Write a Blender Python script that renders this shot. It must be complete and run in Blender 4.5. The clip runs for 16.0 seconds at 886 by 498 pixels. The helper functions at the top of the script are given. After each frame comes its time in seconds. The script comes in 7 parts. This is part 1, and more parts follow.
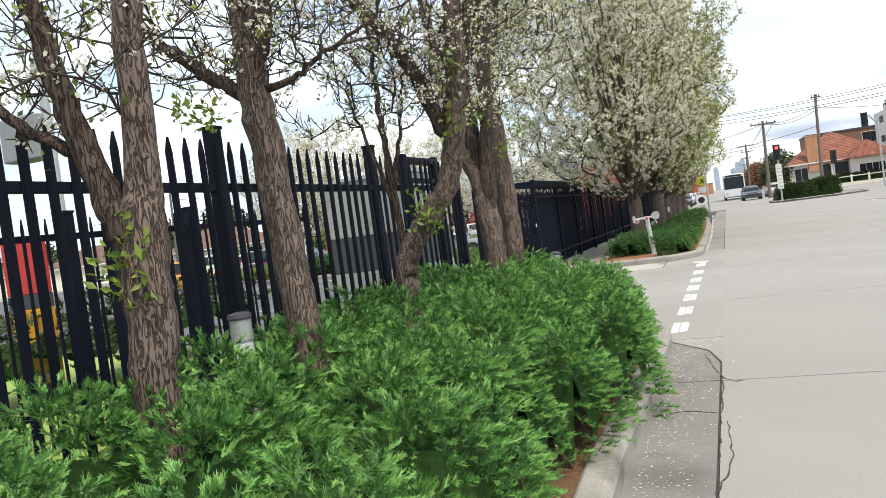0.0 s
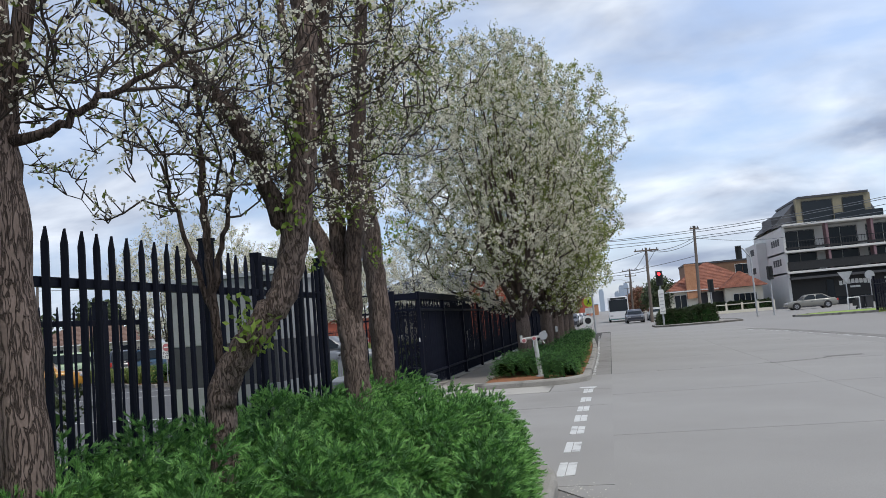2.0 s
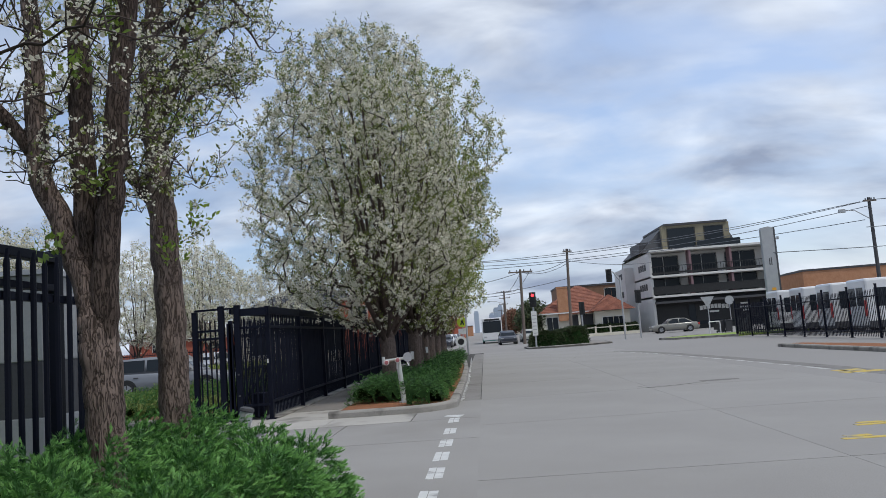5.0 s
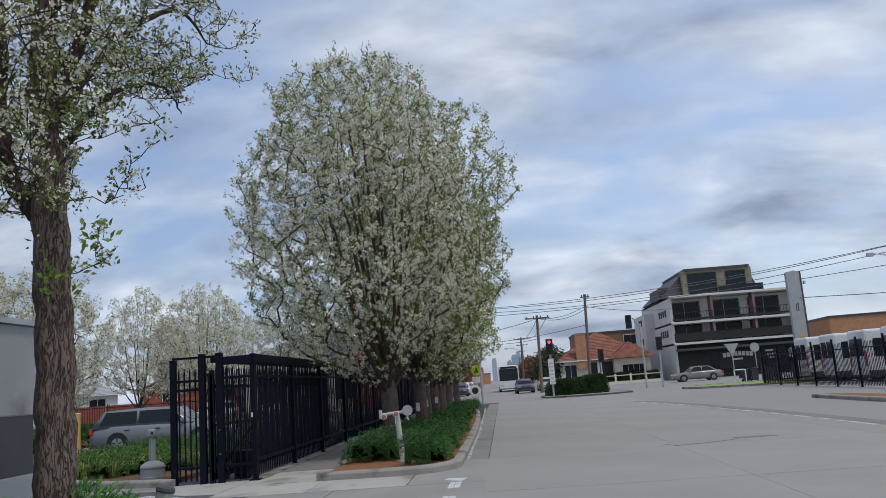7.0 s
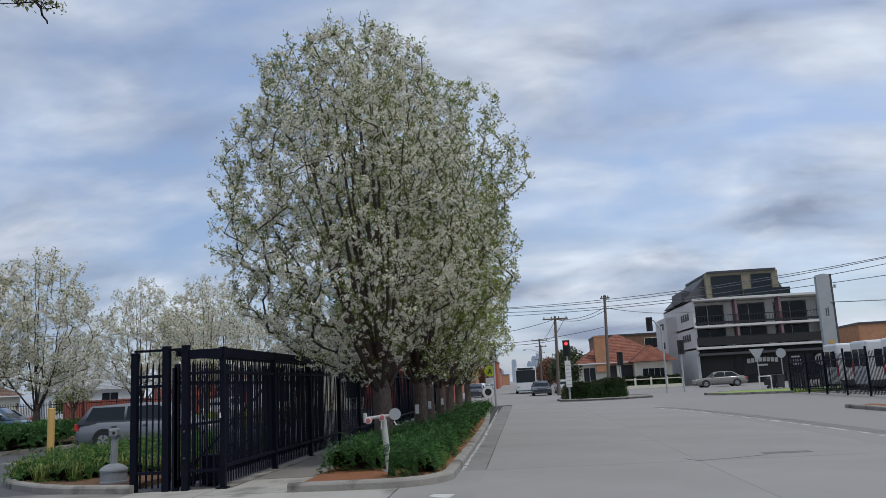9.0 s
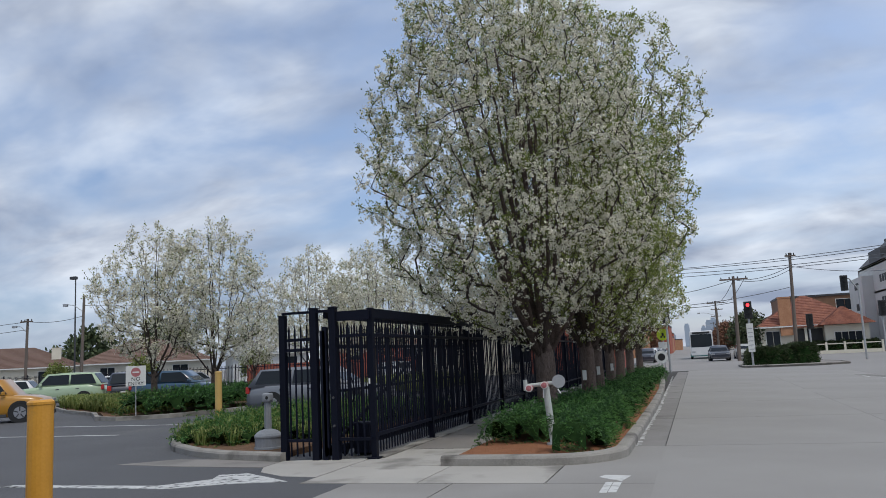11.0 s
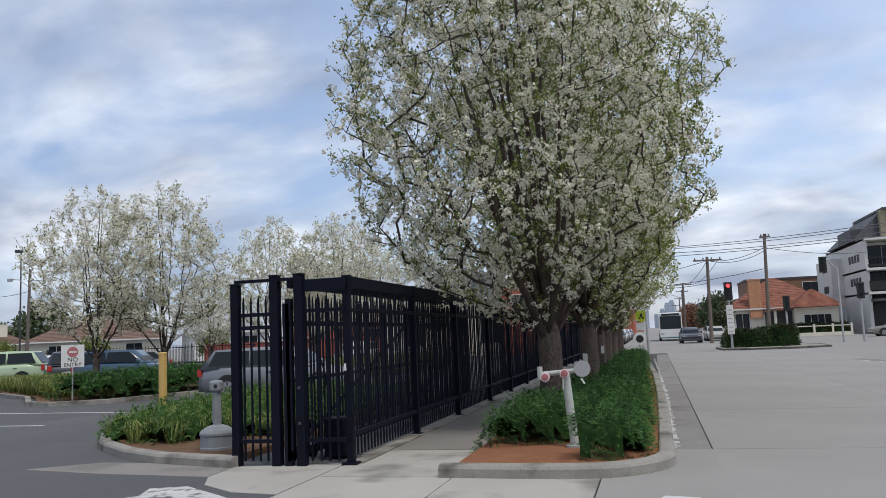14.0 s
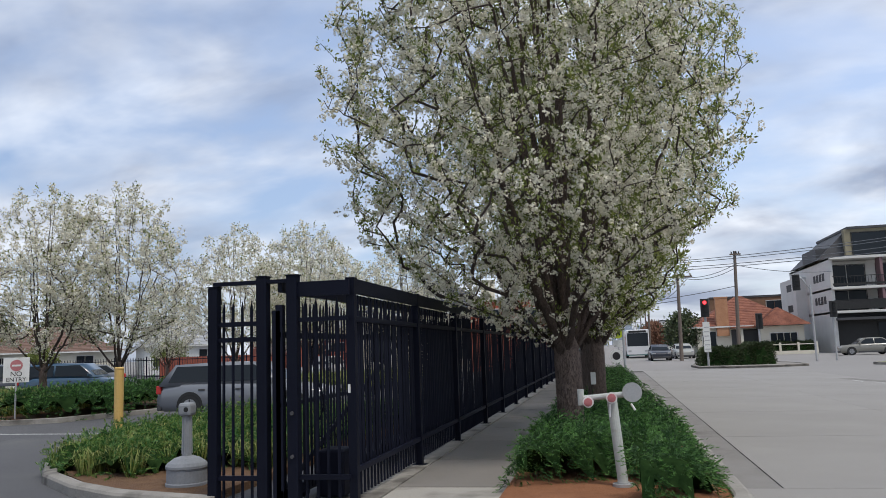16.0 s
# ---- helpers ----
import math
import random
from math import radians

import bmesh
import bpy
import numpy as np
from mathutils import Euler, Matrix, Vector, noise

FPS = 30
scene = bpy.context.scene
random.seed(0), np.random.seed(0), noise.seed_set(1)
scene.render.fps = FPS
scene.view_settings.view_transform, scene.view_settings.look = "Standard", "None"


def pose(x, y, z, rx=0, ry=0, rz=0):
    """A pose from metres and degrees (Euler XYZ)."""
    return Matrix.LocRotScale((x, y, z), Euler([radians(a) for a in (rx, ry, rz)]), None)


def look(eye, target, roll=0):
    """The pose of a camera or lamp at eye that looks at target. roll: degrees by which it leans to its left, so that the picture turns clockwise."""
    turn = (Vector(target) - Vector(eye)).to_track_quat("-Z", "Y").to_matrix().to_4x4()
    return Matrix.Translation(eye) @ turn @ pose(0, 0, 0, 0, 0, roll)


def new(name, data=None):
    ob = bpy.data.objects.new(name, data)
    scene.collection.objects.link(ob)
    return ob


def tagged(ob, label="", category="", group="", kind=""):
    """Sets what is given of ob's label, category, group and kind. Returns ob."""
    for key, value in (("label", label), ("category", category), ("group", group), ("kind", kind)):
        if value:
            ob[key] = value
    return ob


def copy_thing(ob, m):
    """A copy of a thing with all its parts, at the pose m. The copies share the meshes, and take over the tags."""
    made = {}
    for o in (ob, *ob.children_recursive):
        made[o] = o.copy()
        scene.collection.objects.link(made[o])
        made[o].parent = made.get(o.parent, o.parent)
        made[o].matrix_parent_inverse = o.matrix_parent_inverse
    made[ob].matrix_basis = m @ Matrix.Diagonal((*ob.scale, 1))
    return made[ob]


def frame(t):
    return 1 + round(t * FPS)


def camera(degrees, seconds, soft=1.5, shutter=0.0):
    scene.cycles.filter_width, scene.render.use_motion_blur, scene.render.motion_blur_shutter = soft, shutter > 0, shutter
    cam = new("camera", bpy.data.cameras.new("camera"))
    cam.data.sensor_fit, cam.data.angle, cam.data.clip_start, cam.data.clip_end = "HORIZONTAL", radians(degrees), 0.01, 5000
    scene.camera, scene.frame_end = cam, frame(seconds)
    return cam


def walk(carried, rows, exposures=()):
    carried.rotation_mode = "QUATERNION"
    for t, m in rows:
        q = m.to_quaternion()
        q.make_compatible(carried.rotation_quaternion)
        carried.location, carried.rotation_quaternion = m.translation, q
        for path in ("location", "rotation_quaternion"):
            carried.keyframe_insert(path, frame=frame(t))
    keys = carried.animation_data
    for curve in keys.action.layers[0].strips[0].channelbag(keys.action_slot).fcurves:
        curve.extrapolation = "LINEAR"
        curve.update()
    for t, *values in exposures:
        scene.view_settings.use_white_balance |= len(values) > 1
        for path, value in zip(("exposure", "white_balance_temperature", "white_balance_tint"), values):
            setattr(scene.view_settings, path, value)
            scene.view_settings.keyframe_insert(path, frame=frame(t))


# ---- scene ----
cam = camera(58.5, 16.0, 0.85)
PATH = [
    (0, (0.044, 1.723, 1.531), (-0.641, 3.601, 1.476), -7.8),
    (0.5, (-0.003, 1.992, 1.545), (-0.523, 3.923, 1.54), -7.5),
    (1, (0.018, 2.311, 1.571), (-0.468, 4.249, 1.663), -6.4),
    (1.5, (-0.005, 2.588, 1.552), (-0.473, 4.527, 1.697), -5.5),
    (2, (-0.051, 2.941, 1.569), (-0.447, 4.892, 1.758), -4.9),
    (2.5, (-0.034, 3.261, 1.561), (-0.422, 5.208, 1.802), -5.2),
    (3, (-0.03, 3.577, 1.546), (-0.442, 5.515, 1.815), -4.4),
    (3.5, (-0.093, 3.913, 1.547), (-0.446, 5.862, 1.822), -3.9),
    (4, (-0.036, 4.154, 1.514), (-0.309, 6.117, 1.783), -4.5),
    (4.5, (0.004, 4.521, 1.494), (-0.185, 6.498, 1.728), -3.9),
    (5, (0.024, 4.921, 1.52), (-0.064, 6.908, 1.735), -4.3),
    (5.2, (0.040, 5.081, 1.533), (-0.022, 7.068, 1.754), -5.0),
    (7.3, (0.258, 6.743, 1.566), (0.132, 8.709, 1.906), -4.2),
    (7.5, (0.275, 6.921, 1.551), (0.166, 8.889, 1.89), -4.0),
    (8, (0.447, 7.316, 1.562), (0.357, 9.285, 1.902), -4.0),
    (8.2, (0.507, 7.477, 1.564), (0.393, 9.443, 1.914), -3.7),
    (10.3, (0.622, 9.365, 1.531), (0.288, 11.317, 1.813), -2.9),
    (10.5, (0.558, 9.463, 1.508), (0.115, 11.394, 1.782), -2.9),
    (11, (0.427, 9.816, 1.548), (-0.161, 11.708, 1.821), -2.9),
    (11.5, (0.319, 10.189, 1.556), (-0.324, 12.058, 1.862), -1.5),
    (12, (0.186, 10.615, 1.564), (-0.446, 12.482, 1.907), -1.0),
    (12.5, (-0.059, 11.022, 1.583), (-0.672, 12.901, 1.894), -2.0),
    (13, (-0.261, 11.443, 1.598), (-0.867, 13.33, 1.864), -2.3),
    (13.5, (-0.512, 11.819, 1.59), (-1.073, 13.724, 1.831), -2.7),
    (14, (-0.789, 12.216, 1.576), (-1.291, 14.14, 1.796), -2.5),
    (14.5, (-1.071, 12.611, 1.582), (-1.539, 14.545, 1.782), -2.2),
    (15, (-1.403, 12.984, 1.59), (-1.848, 14.926, 1.767), -3.8),
    (15.5, (-1.677, 13.374, 1.591), (-2.116, 15.317, 1.771), -3.3),
    (16, (-1.912, 13.697, 1.608), (-2.313, 15.64, 1.862), -2.0),
]
EXPOSURE = [(0.0, 0.95, 7000, 6), (0.4, 0.8, 6950, 6), (0.8, 0.5, 6650, 7), (1.2, 0.33, 6350, 8), (1.7, 0.2, 6300, 8), (2.5, 0.06, 6250, 8), (5.0, -0.05, 6200, 8), (7.0, -0.2, 6150, 8), (8.2, -0.25, 6150, 8), (10.5, -0.18, 6200, 8), (12.5, -0.05, 6300, 9), (16.0, 0.1, 6450, 9)]
walk(cam, [(t, look(eye, target, roll)) for t, eye, target, roll in PATH], EXPOSURE)

# ---- world and sun ----
world = bpy.data.worlds.new("sky")
scene.world = world
world.use_nodes = True
wn, wl = world.node_tree.nodes, world.node_tree.links
wn.clear()
w_out = wn.new("ShaderNodeOutputWorld")
w_bg = wn.new("ShaderNodeBackground")
w_sky = wn.new("ShaderNodeTexSky")
w_sky.sky_type = "NISHITA"
w_sky.sun_disc = False
w_sky.sun_elevation = radians(48)
w_sky.sun_rotation = radians(35)
w_bg.inputs["Strength"].default_value = 0.125
w_tc = wn.new("ShaderNodeTexCoord")
w_sep = wn.new("ShaderNodeSeparateXYZ")
wl.new(w_tc.outputs["Generated"], w_sep.inputs[0])


def wmath(op, a, b=None):
    n = wn.new("ShaderNodeMath")
    n.operation = op
    for k, v in enumerate((a, b)):
        if v is None:
            continue
        if isinstance(v, (int, float)):
            n.inputs[k].default_value = v
        else:
            wl.new(v, n.inputs[k])
    return n.outputs[0]


# clouds lie on a flat layer: divide the way's x and y by its height
w_h = wmath("ADD", wmath("MAXIMUM", w_sep.outputs["Z"], 0.0), 0.34)
w_cmb = wn.new("ShaderNodeCombineXYZ")
wl.new(wmath("DIVIDE", w_sep.outputs["X"], w_h), w_cmb.inputs[0])
wl.new(wmath("DIVIDE", w_sep.outputs["Y"], w_h), w_cmb.inputs[1])
w_map = wn.new("ShaderNodeMapping")
w_map.inputs["Rotation"].default_value = (0, 0, radians(25))
w_map.inputs["Scale"].default_value = (0.85, 1.3, 1)
wl.new(w_cmb.outputs[0], w_map.inputs[0])


def wnoise(scale, detail, rough, dist=0.0):
    n = wn.new("ShaderNodeTexNoise")
    n.inputs["Scale"].default_value = scale
    n.inputs["Detail"].default_value = detail
    n.inputs["Roughness"].default_value = rough
    n.inputs["Distortion"].default_value = dist
    wl.new(w_map.outputs[0], n.inputs["Vector"])
    return n.outputs["Fac"]


w_cover = wn.new("ShaderNodeValToRGB")
w_cover.color_ramp.elements[0].position = 0.36
w_cover.color_ramp.elements[1].position = 0.62
wl.new(wnoise(2.4, 5, 0.5, 0.25), w_cover.inputs[0])
w_tone = wn.new("ShaderNodeValToRGB")
w_tone.color_ramp.elements[0].position = 0.34
w_tone.color_ramp.elements[0].color = (2.7, 3.1, 4.1, 1)
w_tone.color_ramp.elements[1].position = 0.64
w_tone.color_ramp.elements[1].color = (7.5, 7.8, 8.4, 1)
wl.new(wnoise(3.0, 5, 0.5, 0.25), w_tone.inputs[0])
w_veil = wn.new("ShaderNodeMix")
w_veil.data_type = "RGBA"
w_veil.inputs[0].default_value = 0.55
w_veil.inputs[7].default_value = (3.0, 3.9, 6.0, 1)
wl.new(w_sky.outputs[0], w_veil.inputs[6])
w_mix = wn.new("ShaderNodeMix")
w_mix.data_type = "RGBA"
wl.new(w_cover.outputs[0], w_mix.inputs[0])
wl.new(w_veil.outputs[2], w_mix.inputs[6])
wl.new(w_tone.outputs[0], w_mix.inputs[7])
wl.new(w_mix.outputs[2], w_bg.inputs[0])
wl.new(w_bg.outputs[0], w_out.inputs[0])

sun = new("sun", bpy.data.lights.new("sun", "SUN"))
sun.data.energy = 2.1
sun.data.angle = radians(14)
sun.data.color = (1.0, 0.93, 0.83)
sun.matrix_world = look((0, 0, 50), (-0.55 * 50 * 0.7, 0.5 * 50 * 0.7, 0))


# ---- materials ----
def mat(name, c1, c2=None, rough=0.8, scale=8.0, fine=80.0, bump=0.3, metal=0.0, spread=0.5, coat=0.0, island=0.0, obj=0.0, dist=0.01, stain=None, stretch=None, thin=0.0):
    """c1 and c2 mixed by two noises; island, obj: how much single pieces differ; stain: (colour, scale, threshold)."""
    m = bpy.data.materials.new(name)
    m.use_nodes = True
    nt = m.node_tree
    N, L = nt.nodes, nt.links
    b = N["Principled BSDF"]
    b.inputs["Roughness"].default_value = rough
    b.inputs["Metallic"].default_value = metal
    b.inputs["Coat Weight"].default_value = coat
    c2 = c2 or tuple(min(1, v * 1.25) for v in c1)
    tc = N.new("ShaderNodeTexCoord")
    vec = tc.outputs["Object"]
    if stretch:
        mp = N.new("ShaderNodeMapping")
        mp.inputs["Scale"].default_value = stretch
        L.new(vec, mp.inputs[0])
        vec = mp.outputs[0]

    def tex(sc, det):
        n = N.new("ShaderNodeTexNoise")
        n.inputs["Scale"].default_value = sc
        n.inputs["Detail"].default_value = det
        L.new(vec, n.inputs["Vector"])
        return n.outputs["Fac"]

    def mixf(f, a, c):
        n = N.new("ShaderNodeMix")
        n.data_type = "FLOAT"
        n.inputs[0].default_value = f
        for k, v in ((2, a), (3, c)):
            if isinstance(v, (int, float)):
                n.inputs[k].default_value = v
            else:
                L.new(v, n.inputs[k])
        return n.outputs[0]

    big, small = tex(scale, 4), tex(fine, 3)
    f = mixf(0.45, big, small)
    if island:
        g = N.new("ShaderNodeNewGeometry")
        f = mixf(island, f, g.outputs["Random Per Island"])
    if obj:
        o = N.new("ShaderNodeObjectInfo")
        f = mixf(obj, f, o.outputs["Random"])
    r = N.new("ShaderNodeMapRange")
    r.inputs["From Min"].default_value = 0.5 - spread / 2
    r.inputs["From Max"].default_value = 0.5 + spread / 2
    L.new(f, r.inputs["Value"])
    mx = N.new("ShaderNodeMix")
    mx.data_type = "RGBA"
    mx.inputs[6].default_value = (*c1, 1)
    mx.inputs[7].default_value = (*c2, 1)
    L.new(r.outputs[0], mx.inputs[0])
    col = mx.outputs[2]
    if stain:
        sc, ss, st = stain
        t2 = tex(ss, 6)
        r2 = N.new("ShaderNodeMapRange")
        r2.inputs["From Min"].default_value = st
        r2.inputs["From Max"].default_value = st + 0.14
        L.new(t2, r2.inputs["Value"])
        m2 = N.new("ShaderNodeMix")
        m2.data_type = "RGBA"
        m2.inputs[7].default_value = (*sc, 1)
        L.new(col, m2.inputs[6])
        L.new(r2.outputs[0], m2.inputs[0])
        col = m2.outputs[2]
    L.new(col, b.inputs["Base Color"])
    if thin:  # light passes through thin petals and leaves
        tr = N.new("ShaderNodeBsdfTranslucent")
        L.new(col, tr.inputs["Color"])
        ms = N.new("ShaderNodeMixShader")
        ms.inputs[0].default_value = thin
        L.new(b.outputs[0], ms.inputs[1])
        L.new(tr.outputs[0], ms.inputs[2])
        L.new(ms.outputs[0], N["Material Output"].inputs["Surface"])
    if bump:
        bp = N.new("ShaderNodeBump")
        bp.inputs["Strength"].default_value = bump
        bp.inputs["Distance"].default_value = dist
        L.new(small, bp.inputs["Height"])
        L.new(bp.outputs[0], b.inputs["Normal"])
    return m


def glass(name, tint=(0.02, 0.025, 0.03)):
    m = mat(name, tint, tint, rough=0.08, bump=0)
    m.node_tree.nodes["Principled BSDF"].inputs["Specular IOR Level"].default_value = 0.2
    return m


def glow(name, c, strength):
    m = mat(name, c, c, bump=0)
    b = m.node_tree.nodes["Principled BSDF"]
    b.inputs["Emission Color"].default_value = (*c, 1)
    b.inputs["Emission Strength"].default_value = strength
    return m


M_CONC = mat("road_concrete", (0.222, 0.21, 0.195), (0.335, 0.322, 0.305), 0.85, 0.45, 60, 0.25, spread=0.6, obj=0.06, stain=((0.23, 0.217, 0.2), 0.2, 0.53))
M_PATH = mat("path_concrete", (0.185, 0.17, 0.155), (0.27, 0.25, 0.23), 0.9, 0.9, 70, 0.3, obj=0.2, stain=((0.17, 0.16, 0.145), 0.8, 0.56))
M_KERB = mat("kerb_concrete", (0.2, 0.187, 0.168), (0.34, 0.32, 0.285), 0.9, 3.0, 50, 0.6, spread=0.4, stain=((0.11, 0.1, 0.088), 1.6, 0.53))
M_GUTTER = mat("gutter_concrete", (0.14, 0.13, 0.121), (0.225, 0.213, 0.2), 0.9, 1.4, 60, 0.6, obj=0.15, spread=0.4, stain=((0.12, 0.11, 0.1), 1.1, 0.56))
M_GUTTER2 = mat("cleaner_gutter_concrete", (0.185, 0.174, 0.163), (0.27, 0.257, 0.243), 0.9, 1.4, 60, 0.5, obj=0.15, spread=0.4, stain=((0.15, 0.14, 0.13), 1.1, 0.57))
M_JOINT = mat("dirty_joint", (0.03, 0.028, 0.025), (0.07, 0.065, 0.06), 0.95, 3, 60, 0.4)
M_ASPH = mat("asphalt", (0.07, 0.07, 0.074), (0.105, 0.105, 0.11), 0.85, 0.4, 120, 0.5, stain=((0.11, 0.11, 0.11), 0.3, 0.6))
M_GROUND = mat("far_asphalt", (0.225, 0.213, 0.2), (0.3, 0.288, 0.275), 0.9, 0.05, 30, 0.2)
M_WHITE = mat("road_paint", (0.45, 0.45, 0.44), (0.66, 0.66, 0.64), 0.8, 6, 60, 0.3, stain=((0.3, 0.29, 0.28), 5, 0.55))
M_WORNW = mat("worn_road_paint", (0.42, 0.42, 0.41), (0.62, 0.62, 0.6), 0.8, 4, 60, 0.3, stain=((0.09, 0.09, 0.09), 7, 0.5))
M_PALEC = mat("pale_path_concrete", (0.33, 0.312, 0.283), (0.47, 0.445, 0.405), 0.9, 0.8, 70, 0.3, obj=0.15, stain=((0.2, 0.19, 0.17), 0.9, 0.55))
M_WORNC = mat("worn_line_paint", (0.4, 0.4, 0.38), (0.55, 0.55, 0.53), 0.8, 4, 60, 0.3, stain=((0.3, 0.29, 0.27), 7, 0.48))
M_YELLOWLINE = mat("yellow_road_paint", (0.45, 0.33, 0.05), (0.6, 0.45, 0.1), 0.8, 6, 60, 0.3, stain=((0.3, 0.28, 0.24), 4, 0.5))
M_SOIL = mat("mulch", (0.1, 0.055, 0.03), (0.22, 0.12, 0.06), 1.0, 6, 60, 1.0, dist=0.03)
M_REDSOIL = mat("red_mulch", (0.2, 0.075, 0.03), (0.34, 0.15, 0.07), 1.0, 6, 50, 1.0, dist=0.03)
M_GRASS = mat("grass", (0.13, 0.2, 0.035), (0.25, 0.34, 0.07), 0.9, 2, 60, 0.6, island=0.5)
M_STRAP = mat("strappy_grass", (0.09, 0.15, 0.025), (0.34, 0.36, 0.12), 0.8, 2, 30, 0.0, island=0.7, thin=0.3)
M_BLACK = mat("black_powder_coat", (0.0034, 0.0044, 0.0108), (0.007, 0.0086, 0.019), 0.5, 3, 90, 0.08, obj=0.3)
M_BLACK.node_tree.nodes["Principled BSDF"].inputs["Specular IOR Level"].default_value = 0.14


def bark(name, pale, deep, scale, relief):
    """Ridged bark: pale plates between dark fissures that run up the stem."""
    m = mat(name, deep, pale, 0.95, scale * 0.35, scale * 2.5, 0, spread=0.45, stretch=(1, 1, 0.35))
    N, L = m.node_tree.nodes, m.node_tree.links
    b = N["Principled BSDF"]
    b.inputs["Specular IOR Level"].default_value = 0.15
    tc = N.new("ShaderNodeTexCoord")
    mp = N.new("ShaderNodeMapping")
    mp.inputs["Scale"].default_value = (1, 1, 0.16)
    L.new(tc.outputs["Object"], mp.inputs[0])
    n = N.new("ShaderNodeTexNoise")
    n.inputs["Scale"].default_value = scale
    n.inputs["Detail"].default_value = 5
    n.inputs["Distortion"].default_value = 0.6
    L.new(mp.outputs[0], n.inputs["Vector"])
    a = N.new("ShaderNodeMath")
    a.operation = "SUBTRACT"
    a.inputs[1].default_value = 0.5
    L.new(n.outputs["Fac"], a.inputs[0])
    c = N.new("ShaderNodeMath")
    c.operation = "ABSOLUTE"
    L.new(a.outputs[0], c.inputs[0])
    r = N.new("ShaderNodeMapRange")
    r.inputs["From Min"].default_value = 0.0
    r.inputs["From Max"].default_value = 0.06
    L.new(c.outputs[0], r.inputs["Value"])
    mx = N.new("ShaderNodeMix")
    mx.data_type = "RGBA"
    mx.inputs[6].default_value = (*[v * 0.72 for v in deep], 1)
    L.new(r.outputs[0], mx.inputs[0])
    L.new(b.inputs["Base Color"].links[0].from_socket, mx.inputs[7])
    L.new(mx.outputs[2], b.inputs["Base Color"])
    bp = N.new("ShaderNodeBump")
    bp.inputs["Strength"].default_value = 1.0
    bp.inputs["Distance"].default_value = relief
    L.new(r.outputs[0], bp.inputs["Height"])
    L.new(bp.outputs[0], b.inputs["Normal"])
    return m


M_BARK = bark("bark", (0.27, 0.205, 0.175), (0.125, 0.093, 0.078), 62, 0.012)
# The trunk bark again, darkened to carry the shade on the upper limbs.
M_BARKM = bark("shaded_upper_bark", (0.155, 0.115, 0.097), (0.065, 0.048, 0.04), 62, 0.01)
M_BARKD = mat("twig_bark", (0.03, 0.022, 0.019), (0.08, 0.06, 0.05), 0.95, 6, 40, 0.5)
M_JUNI = mat("juniper_needles", (0.028, 0.1, 0.022), (0.11, 0.26, 0.06), 0.6, 2.2, 9, 0.0, island=0.3, spread=0.5, thin=0.2)
M_JUNI2 = mat("dark_juniper_needles", (0.014, 0.05, 0.013), (0.052, 0.135, 0.034), 0.6, 2.2, 9, 0.0, island=0.25, spread=0.5, thin=0.2)
M_JTIP = mat("juniper_tips", (0.11, 0.3, 0.065), (0.34, 0.6, 0.17), 0.6, 2.2, 9, 0.0, island=0.3, spread=0.5, thin=0.2)
M_JTIP2 = mat("dark_juniper_tips", (0.06, 0.165, 0.038), (0.18, 0.36, 0.09), 0.6, 2.2, 9, 0.0, island=0.3, spread=0.5, thin=0.2)
M_BEDTIP = mat("bed_shrub_tips", (0.11, 0.2, 0.04), (0.3, 0.41, 0.11), 0.6, 1.2, 9, 0.0, island=0.3, thin=0.2)
M_LEAFY = mat("yellow_green_leaf", (0.15, 0.195, 0.04), (0.38, 0.42, 0.12), 0.55, 0.6, 15, 0.0, island=0.5, thin=0.4)
# Near-black green that paints the shaded gaps between the hedge sprays.
M_JCORE = mat("juniper_inner_shade", (0.01, 0.025, 0.008), (0.028, 0.055, 0.018), 1.0, 5, 40, 0.4)
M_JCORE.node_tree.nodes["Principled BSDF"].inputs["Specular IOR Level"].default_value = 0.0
M_BLOS = mat("pear_blossom", (0.64, 0.605, 0.48), (0.92, 0.89, 0.77), 0.8, 1.0, 20, 0.0, island=0.45, thin=0.35)
M_LEAF = mat("young_pear_leaf", (0.1, 0.135, 0.027), (0.29, 0.33, 0.08), 0.55, 0.6, 15, 0.0, island=0.5, thin=0.4)
M_LEAFB = mat("bright_new_leaf", (0.12, 0.2, 0.03), (0.28, 0.38, 0.06), 0.5, 2, 15, 0.0, island=0.4, thin=0.4)
M_DARKLEAF = mat("dark_tree_leaf", (0.026, 0.048, 0.017), (0.085, 0.105, 0.04), 0.7, 1, 12, 0.0, island=0.5)
M_TANPOST = mat("faded_yellow_paint", (0.55, 0.34, 0.1), (0.68, 0.45, 0.16), 0.6, 3, 40, 0.1, stain=((0.4, 0.27, 0.12), 4, 0.6))
M_YPOST = mat("yellow_paint", (0.55, 0.25, 0.02), (0.68, 0.33, 0.04), 0.5, 3, 40, 0.1, stain=((0.35, 0.2, 0.06), 4, 0.62))
M_GALV = mat("galvanised_steel", (0.35, 0.36, 0.37), (0.5, 0.5, 0.5), 0.5, 4, 50, 0.1, metal=0.4)
M_WPAINT = mat("white_paint", (0.6, 0.6, 0.58), (0.78, 0.78, 0.75), 0.5, 4, 50, 0.05, stain=((0.45, 0.42, 0.36), 5, 0.6))
M_REDP = mat("red_paint", (0.4, 0.02, 0.02), (0.55, 0.04, 0.03), 0.4, 5, 40, 0.05)
M_PINK = mat("faded_red_paint", (0.35, 0.1, 0.11), (0.5, 0.2, 0.2), 0.6, 8, 40, 0.1)
